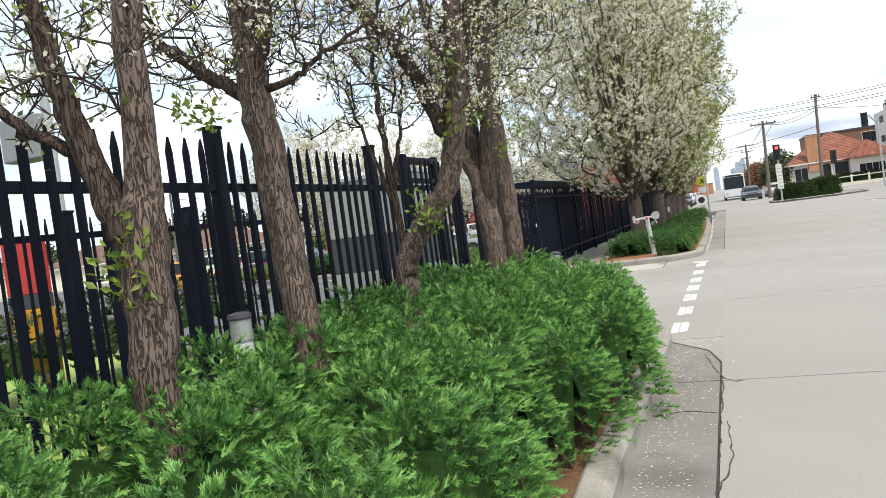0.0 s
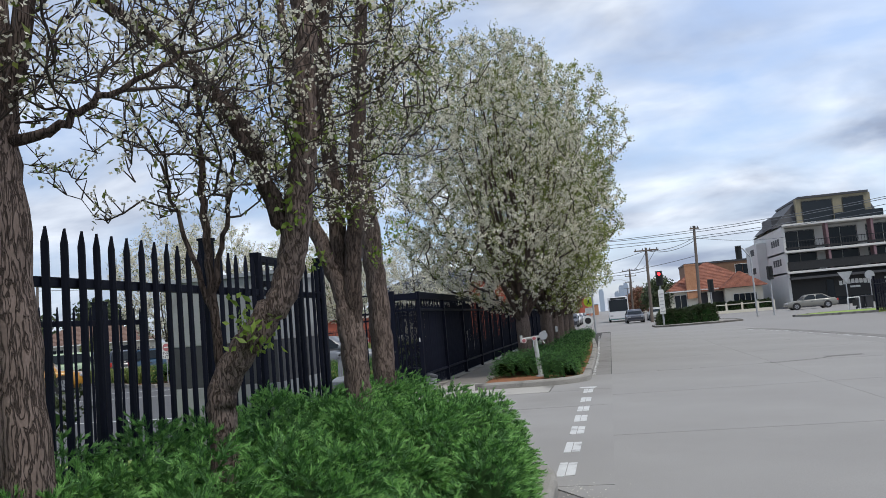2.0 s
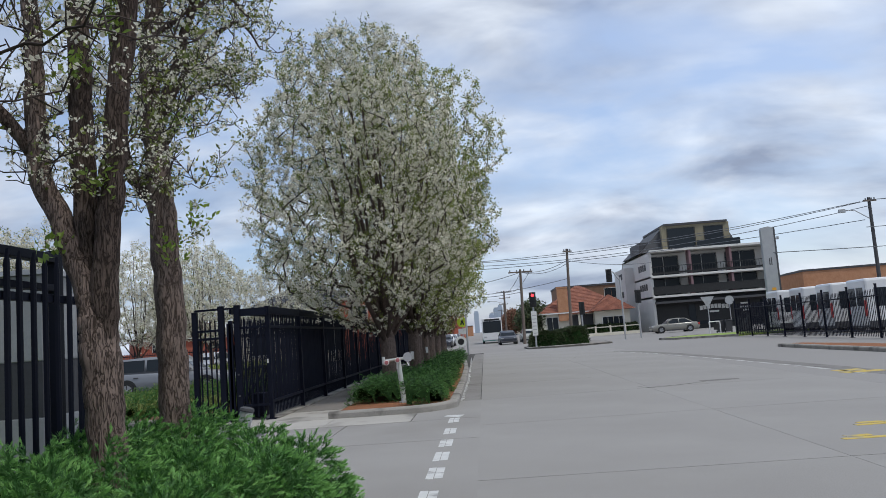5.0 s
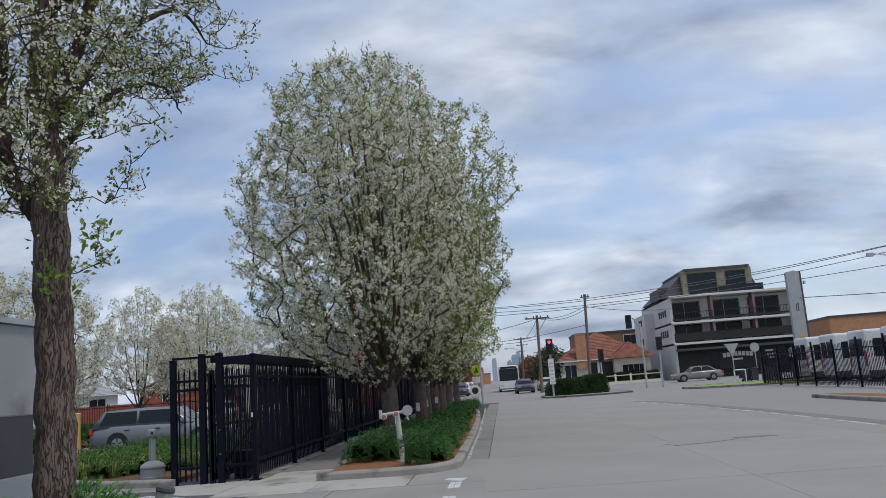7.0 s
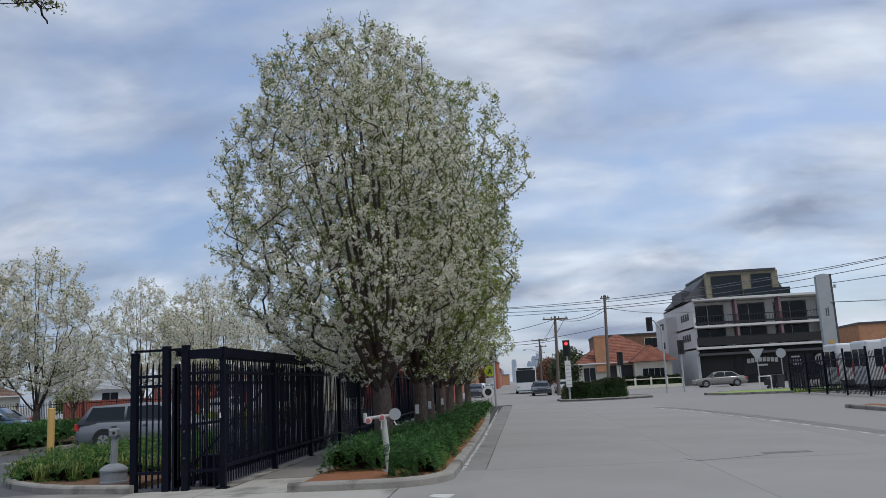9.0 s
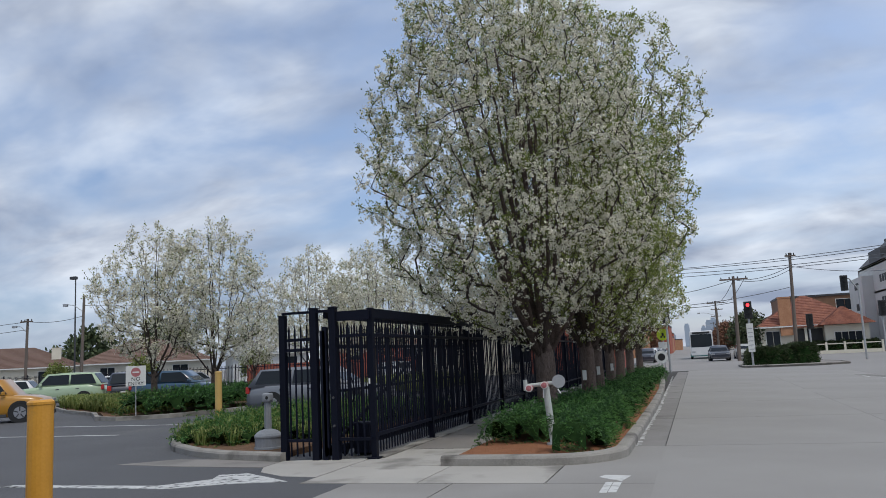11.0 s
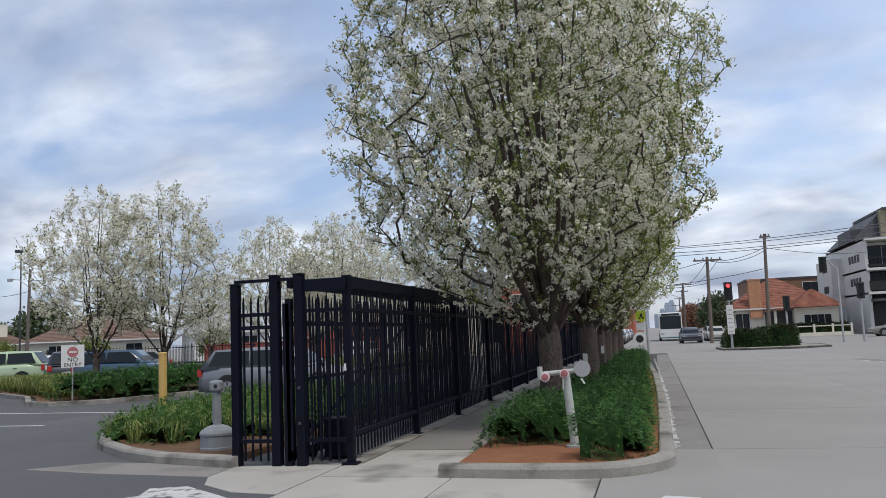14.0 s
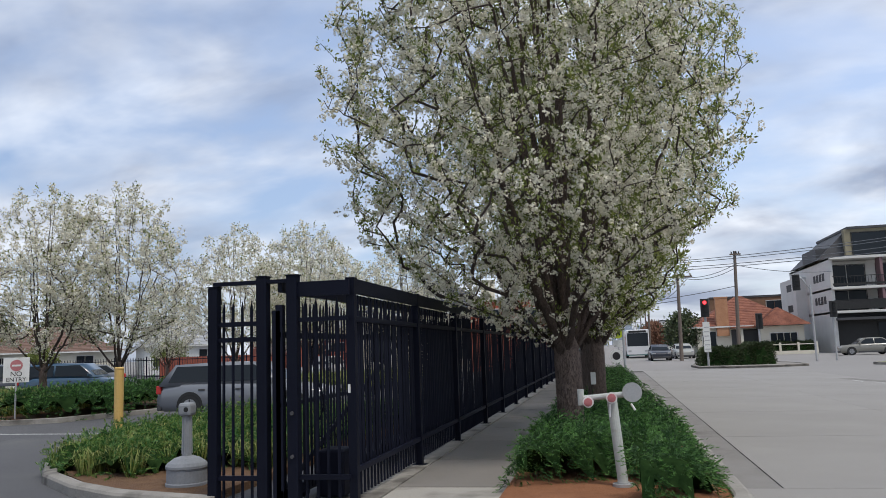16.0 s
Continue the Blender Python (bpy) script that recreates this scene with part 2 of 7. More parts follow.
M_ORANGE = mat("orange_panel", (0.6, 0.28, 0.02), (0.7, 0.35, 0.03), 0.5, 3, 40, 0.05)
M_RENDERW = mat("cream_render", (0.6, 0.56, 0.46), (0.72, 0.68, 0.57), 0.9, 1.5, 40, 0.3)
M_PALE = mat("pale_grey_cladding", (0.55, 0.54, 0.51), (0.66, 0.65, 0.62), 0.8, 0.8, 30, 0.1)
M_BRICK = mat("orange_brick", (0.33, 0.15, 0.075), (0.52, 0.28, 0.16), 0.9, 1.5, 12, 0.4)
M_REDBRICK = mat("red_brick", (0.3, 0.07, 0.04), (0.42, 0.13, 0.08), 0.9, 1.5, 12, 0.4)
M_TILE = mat("terracotta_tile", (0.13, 0.045, 0.03), (0.33, 0.13, 0.08), 0.85, 1.6, 7, 0.6, spread=0.35, dist=0.04)
M_BROWNB = mat("brown_brick", (0.14, 0.075, 0.045), (0.26, 0.15, 0.09), 0.9, 1.5, 9, 0.4)
M_TILEB = mat("brown_tile", (0.13, 0.08, 0.06), (0.25, 0.155, 0.12), 0.85, 1.2, 10, 0.4, obj=0.4)
M_SLATE = mat("dark_slate_tile", (0.025, 0.03, 0.04), (0.06, 0.065, 0.08), 0.6, 1.2, 10, 0.3, obj=0.4)
M_CABINET = mat("weathered_grey_cabinet", (0.27, 0.275, 0.275), (0.37, 0.375, 0.37), 0.7, 1.5, 40, 0.05, stain=((0.2, 0.2, 0.19), 2, 0.58))
M_CHAR = mat("charcoal_cladding", (0.04, 0.04, 0.043), (0.065, 0.065, 0.07), 0.6, 1, 30, 0.1)
M_DGLASS = glass("dark_glass")
M_RUBBER = mat("tyre_rubber", (0.012, 0.012, 0.012), (0.022, 0.022, 0.022), 0.8, 8, 60, 0.2)
M_ALLOY = mat("alloy_wheel", (0.3, 0.3, 0.31), (0.4, 0.4, 0.41), 0.35, 8, 40, 0, metal=0.7)
M_PLASTIC = mat("grey_plastic", (0.2, 0.215, 0.23), (0.3, 0.31, 0.33), 0.7, 3, 40, 0.1)
M_POLE = mat("weathered_timber_pole", (0.1, 0.08, 0.065), (0.2, 0.165, 0.14), 0.95, 2, 30, 0.4, stretch=(1, 1, 0.1))
M_WIRE = mat("black_cable", (0.12, 0.13, 0.145), (0.16, 0.17, 0.185), 0.7, 2, 20, 0)
M_HAZE = mat("hazy_tower", (0.28, 0.33, 0.4), (0.36, 0.42, 0.5), 0.8, 0.02, 0.1, 0, obj=0.5)
M_SIGNY = mat("sign_yellow_green", (0.5, 0.6, 0.02), (0.55, 0.65, 0.03), 0.5, 3, 30, 0)
M_INK = mat("sign_black", (0.012, 0.012, 0.012), (0.02, 0.02, 0.02), 0.6, 3, 30, 0)


# ---- mesh helpers ----
def thing(name, at=(0, 0, 0), rz=0.0, label="", category="", group="", kind=""):
    ob = new(name)
    ob.matrix_world = pose(*at, 0, 0, rz)
    return tagged(ob, label, category, group, kind)


def part(name, bm, material, parent=None, label="", kind=""):
    me = bpy.data.meshes.new(name)
    bm.normal_update()
    bm.to_mesh(me)
    bm.free()
    me.materials.append(material)
    ob = new(name, me)
    ob.parent = parent
    return tagged(ob, label, kind=kind)


def raw(name, verts, faces, material, parent=None, label="", smooth=False, kind=""):
    """An object from arrays of vertices and of faces with the same number of corners."""
    verts = np.asarray(verts, dtype=np.float32)
    faces = np.asarray(faces, dtype=np.int32)
    me = bpy.data.meshes.new(name)
    n = faces.shape[1]
    me.vertices.add(len(verts))
    me.vertices.foreach_set("co", verts.ravel())
    me.loops.add(faces.size)
    me.loops.foreach_set("vertex_index", faces.ravel())
    me.polygons.add(len(faces))
    me.polygons.foreach_set("loop_start", np.arange(len(faces), dtype=np.int32) * n)
    me.polygons.foreach_set("loop_total", np.full(len(faces), n, dtype=np.int32))
    if smooth:
        me.polygons.foreach_set("use_smooth", np.ones(len(faces), dtype=bool))
    me.update(calc_edges=True)
    me.validate()
    me.materials.append(material)
    ob = new(name, me)
    ob.parent = parent
    return tagged(ob, label, kind=kind)


def share(ob, name, parent, m):
    """Another object on the same mesh."""
    o = new(name, ob.data)
    o.parent = parent
    o.matrix_basis = m
    return o


def box(bm, x0, x1, y0, y1, z0, z1, bevel=0.0):
    r = bmesh.ops.create_cube(bm, size=1.0, matrix=Matrix.Translation(((x0 + x1) / 2, (y0 + y1) / 2, (z0 + z1) / 2)) @ Matrix.Diagonal((x1 - x0, y1 - y0, z1 - z0, 1)))
    if bevel:
        es = list({e for v in r["verts"] for e in v.link_edges})
        bmesh.ops.bevel(bm, geom=es, offset=bevel, segments=2, affect="EDGES", profile=0.5)
    return bm


def boxes(*bs, bevel=0.0):
    bm = bmesh.new()
    for b in bs:
        box(bm, *b, bevel=bevel)
    return bm


def rod(bm, p, q, r0, r1=None, n=10, cap=True):
    p, q = Vector(p), Vector(q)
    d = q - p
    m = Matrix.Translation((p + q) / 2) @ d.to_track_quat("Z", "Y").to_matrix().to_4x4()
    bmesh.ops.create_cone(bm, cap_ends=cap, segments=n, radius1=r0, radius2=r0 if r1 is None else r1, depth=d.length, matrix=m)
    return bm


def rods(*rs, n=10):
    bm = bmesh.new()
    for r in rs:
        rod(bm, *r, n=n)
    return bm


def prism(bm, outline, z0, z1):
    """An upright prism on a counter-clockwise outline of (x, y)."""
    lo = [bm.verts.new((x, y, z0)) for x, y in outline]
    hi = [bm.verts.new((x, y, z1)) for x, y in outline]
    n = len(outline)
    bm.faces.new(hi)
    bm.faces.new(lo[::-1])
    for k in range(n):
        bm.faces.new((lo[k], lo[(k + 1) % n], hi[(k + 1) % n], hi[k]))
    return bm


def lathe(bm, profile, n=16, at=(0, 0, 0)):
    rings = []
    for r, z in profile:
        rings.append([bm.verts.new((at[0] + r * math.cos(2 * math.pi * k / n), at[1] + r * math.sin(2 * math.pi * k / n), at[2] + z)) for k in range(n)])
    for a, b in zip(rings, rings[1:]):
        for k in range(n):
            bm.faces.new((a[k], a[(k + 1) % n], b[(k + 1) % n], b[k]))
    bm.faces.new(rings[-1])
    bm.faces.new(rings[0][::-1])
    return bm


def arc(cx, cy, r, a0, a1, n=8):
    return [(cx + r * math.cos(radians(a0 + (a1 - a0) * k / n)), cy + r * math.sin(radians(a0 + (a1 - a0) * k / n))) for k in range(n + 1)]


def sweep(bm, pts, profile, closed=False):
    """A profile of (out to the left of the way, height) carried along pts (x, y)."""
    P = [Vector((x, y, 0)) for x, y in pts]
    rings = []
    for k, p in enumerate(P):
        a = P[k - 1] if (k or closed) else p
        b = P[(k + 1) % len(P)] if (k < len(P) - 1 or closed) else p
        d = (b - a).normalized()
        left = Vector((-d.y, d.x, 0))
        rings.append([bm.verts.new(p + left * o + Vector((0, 0, h))) for o, h in profile])
    n = len(profile)
    pairs = list(zip(rings, rings[1:])) + ([(rings[-1], rings[0])] if closed else [])
    for a, b in pairs:
        for k in range(n):
            bm.faces.new((a[k], a[(k + 1) % n], b[(k + 1) % n], b[k]))
    if not closed:
        bm.faces.new(rings[0])
        bm.faces.new(rings[-1][::-1])
    bmesh.ops.recalc_face_normals(bm, faces=bm.faces)
    return bm


def text(name, words, size, material, parent, m):
    cu = bpy.data.curves.new(name, "FONT")
    cu.body, cu.size, cu.align_x, cu.extrude = words, size, "CENTER", 0.001
    tmp = bpy.data.objects.new(name, cu)
    scene.collection.objects.link(tmp)
    me = bpy.data.meshes.new_from_object(tmp.evaluated_get(bpy.context.evaluated_depsgraph_get()))
    bpy.data.objects.remove(tmp)
    me.materials.clear()
    me.materials.append(material)
    ob = new(name, me)
    ob.parent = parent
    ob.matrix_basis = m
    return ob


# ---- plants ----
def tubes(name, paths, material, parent, sides=6, label="", knob=0.0, rng=None):
    """Tapered tubes: each path is a list of (point, radius)."""
    V, F, base = [], [], 0
    ang = np.arange(sides) * 2 * np.pi / sides
    for path in paths:
        P = np.array([p for p, r in path], dtype=float)
        R = np.array([r for p, r in path], dtype=float)
        T = np.gradient(P, axis=0)
        T /= np.linalg.norm(T, axis=1)[:, None] + 1e-9
        ref = np.eye(3)[int(np.argmin(np.abs(T).max(axis=0)))][None, :]
        A = np.cross(T, ref)
        A /= np.linalg.norm(A, axis=1)[:, None] + 1e-9
        B = np.cross(T, A)
        rr = R[:, None] * np.ones((1, sides))
        if knob:
            flute = np.convolve(np.tile(rng.standard_normal(sides), 3), [0.3, 0.6, 0.3], "same")[sides:2 * sides]
            rr = rr * (1 + knob * 1.2 * flute[None, :] + knob * 0.45 * rng.standard_normal(rr.shape))
        ring = P[:, None, :] + rr[..., None] * (np.cos(ang)[None, :, None] * A[:, None, :] + np.sin(ang)[None, :, None] * B[:, None, :])
        n = len(P)
        V.append(ring.reshape(-1, 3))
        k = np.arange(n - 1)[:, None] * sides + np.arange(sides)[None, :]
        k2 = np.arange(n - 1)[:, None] * sides + (np.arange(sides)[None, :] + 1) % sides
        F.append(base + np.stack([k, k2, k2 + sides, k + sides], -1).reshape(-1, 4))
        base += n * sides
    return raw(name, np.concatenate(V), np.concatenate(F), material, parent, label, smooth=True)


def smooth_path(pts, n=10, wig=0.0, rng=None):
    """Points (x, y, z, r) turned into a finer, slightly crooked path."""
    P = np.array(pts, dtype=float)
    t = np.linspace(0, len(P) - 1, n * (len(P) - 1) + 1)
    out = np.zeros((len(t), 4))
    for k, u in enumerate(t):
        i = min(int(u), len(P) - 2)
        f = u - i
        p0, p1, p2, p3 = P[max(i - 1, 0)], P[i], P[i + 1], P[min(i + 2, len(P) - 1)]
        out[k] = 0.5 * ((2 * p1) + (-p0 + p2) * f + (2 * p0 - 5 * p1 + 4 * p2 - p3) * f * f + (-p0 + 3 * p1 - 3 * p2 + p3) * f ** 3)
    if wig:
        out[1:, :3] += wig * rng.standard_normal((len(t) - 1, 3))
    return [((a[0], a[1], a[2]), max(a[3], 0.002)) for a in out]


def grow(nodes, ends, rng, step=0.22, lift=0.25, wig=0.03, up=0.6):
    """Joins each end point to the nearest fitting node of the skeleton. nodes: rows x, y, z. Returns points, parents and tips."""
    pts = [np.array(p, dtype=float) for p in nodes]
    par = list(range(-1, len(nodes) - 1)) if isinstance(nodes, list) else None
    tips = []
    arr = np.zeros((len(ends) * 14 + len(pts) + 10, 3))
    arr[: len(pts)] = pts
    cnt = len(pts)
    parents = [-1] * cnt
    for e in ends:
        d = arr[:cnt] - e
        dist = np.linalg.norm(d, axis=1)
        cost = dist + up * np.maximum(d[:, 2] + 0.25 * dist, 0) * 2
        j = int(np.argmin(cost))
        a = arr[j].copy()
        L = np.linalg.norm(e - a)
        n = min(max(1, int(L / step)), 13)
        prev = j
        for k in range(1, n + 1):
            f = k / n
            p = a + (e - a) * f
            p[2] -= lift * L * f * (1 - f) * 0.6
            if k < n:
                p += wig * rng.standard_normal(3)
            arr[cnt] = p
            parents.append(prev)
            prev = cnt
            cnt += 1
        tips.append(prev)
    return arr[:cnt], parents, tips


def twig_paths(arr, parents, tips, start, r_tip=0.004, r_max=0.05, power=2.4):
    """Chains of the grown skeleton with pipe-model radii."""
    n = len(arr)
    w = np.zeros(n)
    kids = [[] for _ in range(n)]
    for k in range(n - 1, start - 1, -1):
        if not kids[k]:
            w[k] = 1.0
        p = parents[k]
        if p >= 0:
            w[p] += w[k]
            kids[p].append(k)
    rad = np.minimum(r_tip * np.maximum(w, 1) ** (1 / power), r_max)
    paths, todo = [], []
    for k in range(start, n):
        p = parents[k]
        if p < start or kids[p].index(k) != int(np.argmax([w[c] for c in kids[p]])):
            todo.append(k)
    for k in todo:
        p = parents[k]
        chain = [(arr[p], rad[k])]
        while True:
            chain.append((arr[k], rad[k]))
            ch = kids[k]
            if not ch:
                break
            k = max(ch, key=lambda c: w[c])
        paths.append(chain)
    return paths


def pompoms(centres, rad, rng, each):
    """Round clusters of small open flowers, as arrays of quads."""
    n = len(centres) * each
    o = rng.standard_normal((n, 3)) + np.array([0, 0, 0.25])
    o /= np.linalg.norm(o, axis=1)[:, None]
    r = np.repeat(rad * (0.55 + 0.75 * rng.random((len(centres), 1))), each, 0)
    p = np.repeat(centres, each, 0) + o * r * (0.7 + 0.45 * rng.random((n, 1)))
    k = o + 0.25 * rng.standard_normal((n, 3))
    k /= np.linalg.norm(k, axis=1)[:, None]
    a = np.cross(k, rng.standard_normal((n, 3)))
    a /= np.linalg.norm(a, axis=1)[:, None]
    b = np.cross(k, a)
    h = rad * (0.3 + 0.2 * rng.random((n, 1)))
    v = np.stack([p - a * h, p - b * h * 0.8 + k * h * 0.25, p + a * h, p + b * h * 0.8 + k * h * 0.25], 1)
    return v.reshape(-1, 3), np.arange(4 * n).reshape(-1, 4)


def petals(centres, size, rng, each=4):
    """Small bunches of turned petals at centres, as arrays."""
    c = np.repeat(centres, each, 0)
    o = rng.standard_normal(c.shape)
    o /= np.linalg.norm(o, axis=1)[:, None]
    c = c + o * np.repeat(0.5 + 0.7 * rng.random((len(centres), 1)), each, 0) * size * (0.45 + 0.4 * rng.random((len(c), 1)))
    return leaves(c, size * 0.85, size * 0.5, rng, 0.15)


def leaves(centres, length, width, rng, up=0.3):
    """Folded pointed leaves of two triangles at centres."""
    n = len(centres)
    d = rng.standard_normal((n, 3))
    d[:, 2] += up
    d /= np.linalg.norm(d, axis=1)[:, None]
    s = np.cross(d, rng.standard_normal((n, 3)))
    s /= np.linalg.norm(s, axis=1)[:, None]
    nn = np.cross(d, s)
    ln = length * (0.6 + 0.8 * rng.random((n, 1)))
    a = centres
    b = centres + d * ln
    m = centres + d * ln * 0.45
    v = np.stack([a, m + s * width + nn * width * 0.4, b, m - s * width + nn * width * 0.4], 1)
    f = np.array([[0, 1, 2], [0, 2, 3]])
    return v.reshape(-1, 3), (f[None] + 4 * np.arange(n)[:, None, None]).reshape(-1, 3)


def profile_ends(rng, n, prof, inner=0.25):
    """End points inside a crown given by (height, radius) rows, denser towards its skin and in clumps."""
    hs = np.array([p[0] for p in prof])
    rs = np.array([p[1] for p in prof])
    out = []
    while len(out) < n:
        z = rng.uniform(hs[0], hs[-1])
        R = np.interp(z, hs, rs)
        if rng.random() > (R / rs.max()) ** 1.3 + 0.05:
            continue
        a = rng.uniform(0, 2 * np.pi)
        R *= 1 + 0.07 * math.sin(3 * a + 1.7 * z) + 0.07 * math.sin(5 * a - 2.3 * z)
        rad = R * (inner + (1 - inner) * rng.random() ** 0.6)
        out.append((rad * math.cos(a), rad * math.sin(a), z))
    e = np.array(out)
    return e[np.argsort(np.linalg.norm(e - np.array([0, 0, hs[0] - 0.5]), axis=1))]


def pear_tree(name, seed, prof, fork, n_ends, n_blos, n_leaf, r_trunk, size, label, category="tree", group="", leafmat=None, lean=(0, 0), shift=(0, 0), mids=18, flowers=14, tuft=0.04):
    rng = np.random.default_rng(seed)
    t = thing(name, label=label, category=category, group=group)
    # trunk and a ring of ascending limbs
    nodes, par = [], []
    trunk = [(0, 0, -0.1, r_trunk * 1.35), (0.02, 0, 0.35, r_trunk), (lean[0], lean[1], fork, r_trunk * 0.95), (lean[0], lean[1], fork + r_trunk * 1.6, r_trunk * 0.5)]
    tp = smooth_path(trunk, 6, 0.006, rng)
    tubes("trunk", [tp], M_BARK, t, 14, knob=0.05, rng=rng)
    limbs = []
    top = prof[-1][0]
    base = np.array([lean[0], lean[1], fork])
    nodes = [base]
    for k in range(mids):
        a = 2 * math.pi * k / mids + rng.uniform(-0.25, 0.25)
        reach = [0.85, 0.55, 0.3][k % 3]
        zt = fork + (top - fork) * [0.5, 0.72, 0.88][k % 3] * rng.uniform(0.9, 1.08)
        R = np.interp(zt, [p[0] for p in prof], [p[1] for p in prof]) * reach
        e = np.array([R * math.cos(a) + shift[0] * 0.7, R * math.sin(a) + shift[1] * 0.7, zt])
        m1 = base + (e - base) * 0.35 + np.array([math.cos(a), math.sin(a), -0.2]) * 0.25 * reach
        thick = rng.uniform(0.6, 1.25)
        pth = smooth_path([(*(base - np.array([0, 0, 0.15])), r_trunk * 0.32 * thick), (*m1, r_trunk * 0.23 * thick), (*(base + (e - base) * 0.7), r_trunk * 0.13), (*e, 0.008)], 7, 0.018, rng)
        limbs.append(pth)
        nodes += [np.array(p) for p, r in pth[3:]]
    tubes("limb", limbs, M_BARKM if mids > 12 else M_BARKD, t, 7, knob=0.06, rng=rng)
    ends = profile_ends(rng, n_ends, prof) + np.array([shift[0], shift[1], 0])
    # long shoots stand out of the crown's skin
    hs, rs = [p[0] for p in prof], [p[1] for p in prof]
    rel = ends[:, :2] - np.array(shift)
    far = np.hypot(rel[:, 0], rel[:, 1])
    outer = ends[(far > 0.8 * np.interp(ends[:, 2], hs, rs)) | (ends[:, 2] > hs[-1] - 0.12 * (hs[-1] - hs[0]))]
    if len(outer):
        pick = outer[rng.random(len(outer)) < 0.45]
        way = (pick - np.array([shift[0], shift[1], 0])) * np.array([1, 1, 0])
        way /= np.linalg.norm(way, axis=1)[:, None] + 1e-6
        ends = np.concatenate([ends, pick + (way * 0.5 + np.array([0, 0, 0.9])) * rng.uniform(0.1, 0.34, (len(pick), 1)) * rs[2] / 2.6])
    arr, parents, tips = grow(nodes, ends, rng, lift=0.1, wig=0.018)
    tubes("twig", twig_paths(arr, parents, tips, len(nodes), 0.005, 0.04), M_BARKD, t, 4)
    # flower clusters sit along the last stretch of every twig
    tip = arr[tips]
    back = arr[[parents[k] for k in tips]]
    idx = rng.integers(0, len(tips), n_blos)
    f = rng.random((n_blos, 1)) * 1.9 - 0.1
    c = tip[idx] + (back[idx] - tip[idx]) * f + rng.standard_normal((n_blos, 3)) * 0.075
    v, fc = pompoms(c, size, rng, flowers)
    raw("blossom", v, fc, M_BLOS, t, "white spring blossom in round clusters", kind="stuff")
    some = rng.permutation(len(tips))[: max(1, len(tips) * 2 // 3)]
    idx = some[rng.integers(0, len(some), n_leaf)]
    f = rng.integers(0, 3, (n_leaf, 1)) * 0.4 - 0.12
    c = tip[idx] + (back[idx] - tip[idx]) * f + rng.standard_normal((n_leaf, 3)) * tuft
    v, fc = leaves(c, tuft * 1.5, tuft * 0.36, rng, 0.7)
    raw("leaves", v, fc, leafmat or M_LEAF, t, "young yellow-green leaves", kind="stuff")
    return t


def fronds(pos, nrm, rng, length=0.2, pairs=9, leaf=0.05, wid=0.007):
    """Feathery juniper sprays at pos that lean along nrm, as arrays of triangles."""
    n = len(pos)
    d = nrm + rng.standard_normal((n, 3)) * 0.38
    d /= np.linalg.norm(d, axis=1)[:, None]
    s = np.cross(d, np.array([0, 0, 1.0]) + rng.standard_normal((n, 3)) * 0.45)
    s /= np.linalg.norm(s, axis=1)[:, None]
    u = np.cross(s, d)
    u *= np.where(u[:, 2:3] < 0, -1.0, 1.0)
    ln = length * (0.6 + 0.8 * rng.random((n, 1)))
    V = []
    for k in range(pairs):
        f = (k + 0.6) / pairs
        root = pos + d * ln * f - u * ln * 0.25 * f * f
        for sg in (-1, 1):
            lf = leaf * (1.35 - 0.95 * f) * (0.7 + 0.6 * rng.random((n, 1)))
            tip = root + (d * 0.75 + s * sg * 0.62 + u * rng.uniform(-0.35, 0.5, (n, 1))) * lf
            side = d * wid * 1.3 + u * wid * 0.5
            V += [root - side, root + side, tip]
    v = np.stack(V, 1)
    m = v.shape[1]
    f = np.arange(m).reshape(-1, 3)
    return v.reshape(-1, 3), (f[None] + m * np.arange(n)[:, None, None]).reshape(-1, 3)


def plumes(pos, nrm, rng, length=0.26, sprays=24, side=0.075, wid=0.0045):
    """Juniper plumes: short three-bladed sprays all round a leaning spine that nods at its tip. Returns arrays for the old growth and for the tips."""
    n = len(pos)
    m = nrm + rng.standard_normal((n, 3)) * 0.2
    m /= np.linalg.norm(m, axis=1)[:, None]
    ln = length * (0.6 + 0.8 * rng.random((n, 1)))
    V = []
    for k in range(sprays):
        f = ((k + rng.random((n, 1))) / sprays) ** 0.85
        root = pos + m * ln * f
        root[:, 2:3] -= ln * 0.22 * f * f
        out = rng.standard_normal((n, 3)) + np.array([0, 0, 0.35])
        out -= m * (out * m).sum(1)[:, None]
        out /= np.linalg.norm(out, axis=1)[:, None] + 1e-9
        d = m * (0.72 + 0.5 * f) + out * (0.72 - 0.4 * f)
        d /= np.linalg.norm(d, axis=1)[:, None]
        s = np.cross(d, rng.standard_normal((n, 3)))
        s /= np.linalg.norm(s, axis=1)[:, None]
        sl = side * (1.15 - 0.55 * f) * (0.65 + 0.7 * rng.random((n, 1)))
        V.extend((root - s * wid, root + s * wid, root + d * sl))
        for sg, g in ((-1, 0.18), (1, 0.38)):
            p = root + d * sl * g
            V.extend((p - d * wid * 1.2, p + d * wid * 1.2, p + (d * 0.8 + s * sg * 0.5) * sl * 0.5))
    cut = len(V) * 5 // 9 // 9 * 9
    made = []
    for part_v in (V[:cut], V[cut:]):
        v = np.stack(part_v, 1)
        k = v.shape[1]
        f = np.arange(k).reshape(-1, 3)
        made.append((v.reshape(-1, 3), (f[None] + k * np.arange(n)[:, None, None]).reshape(-1, 3)))
    return made


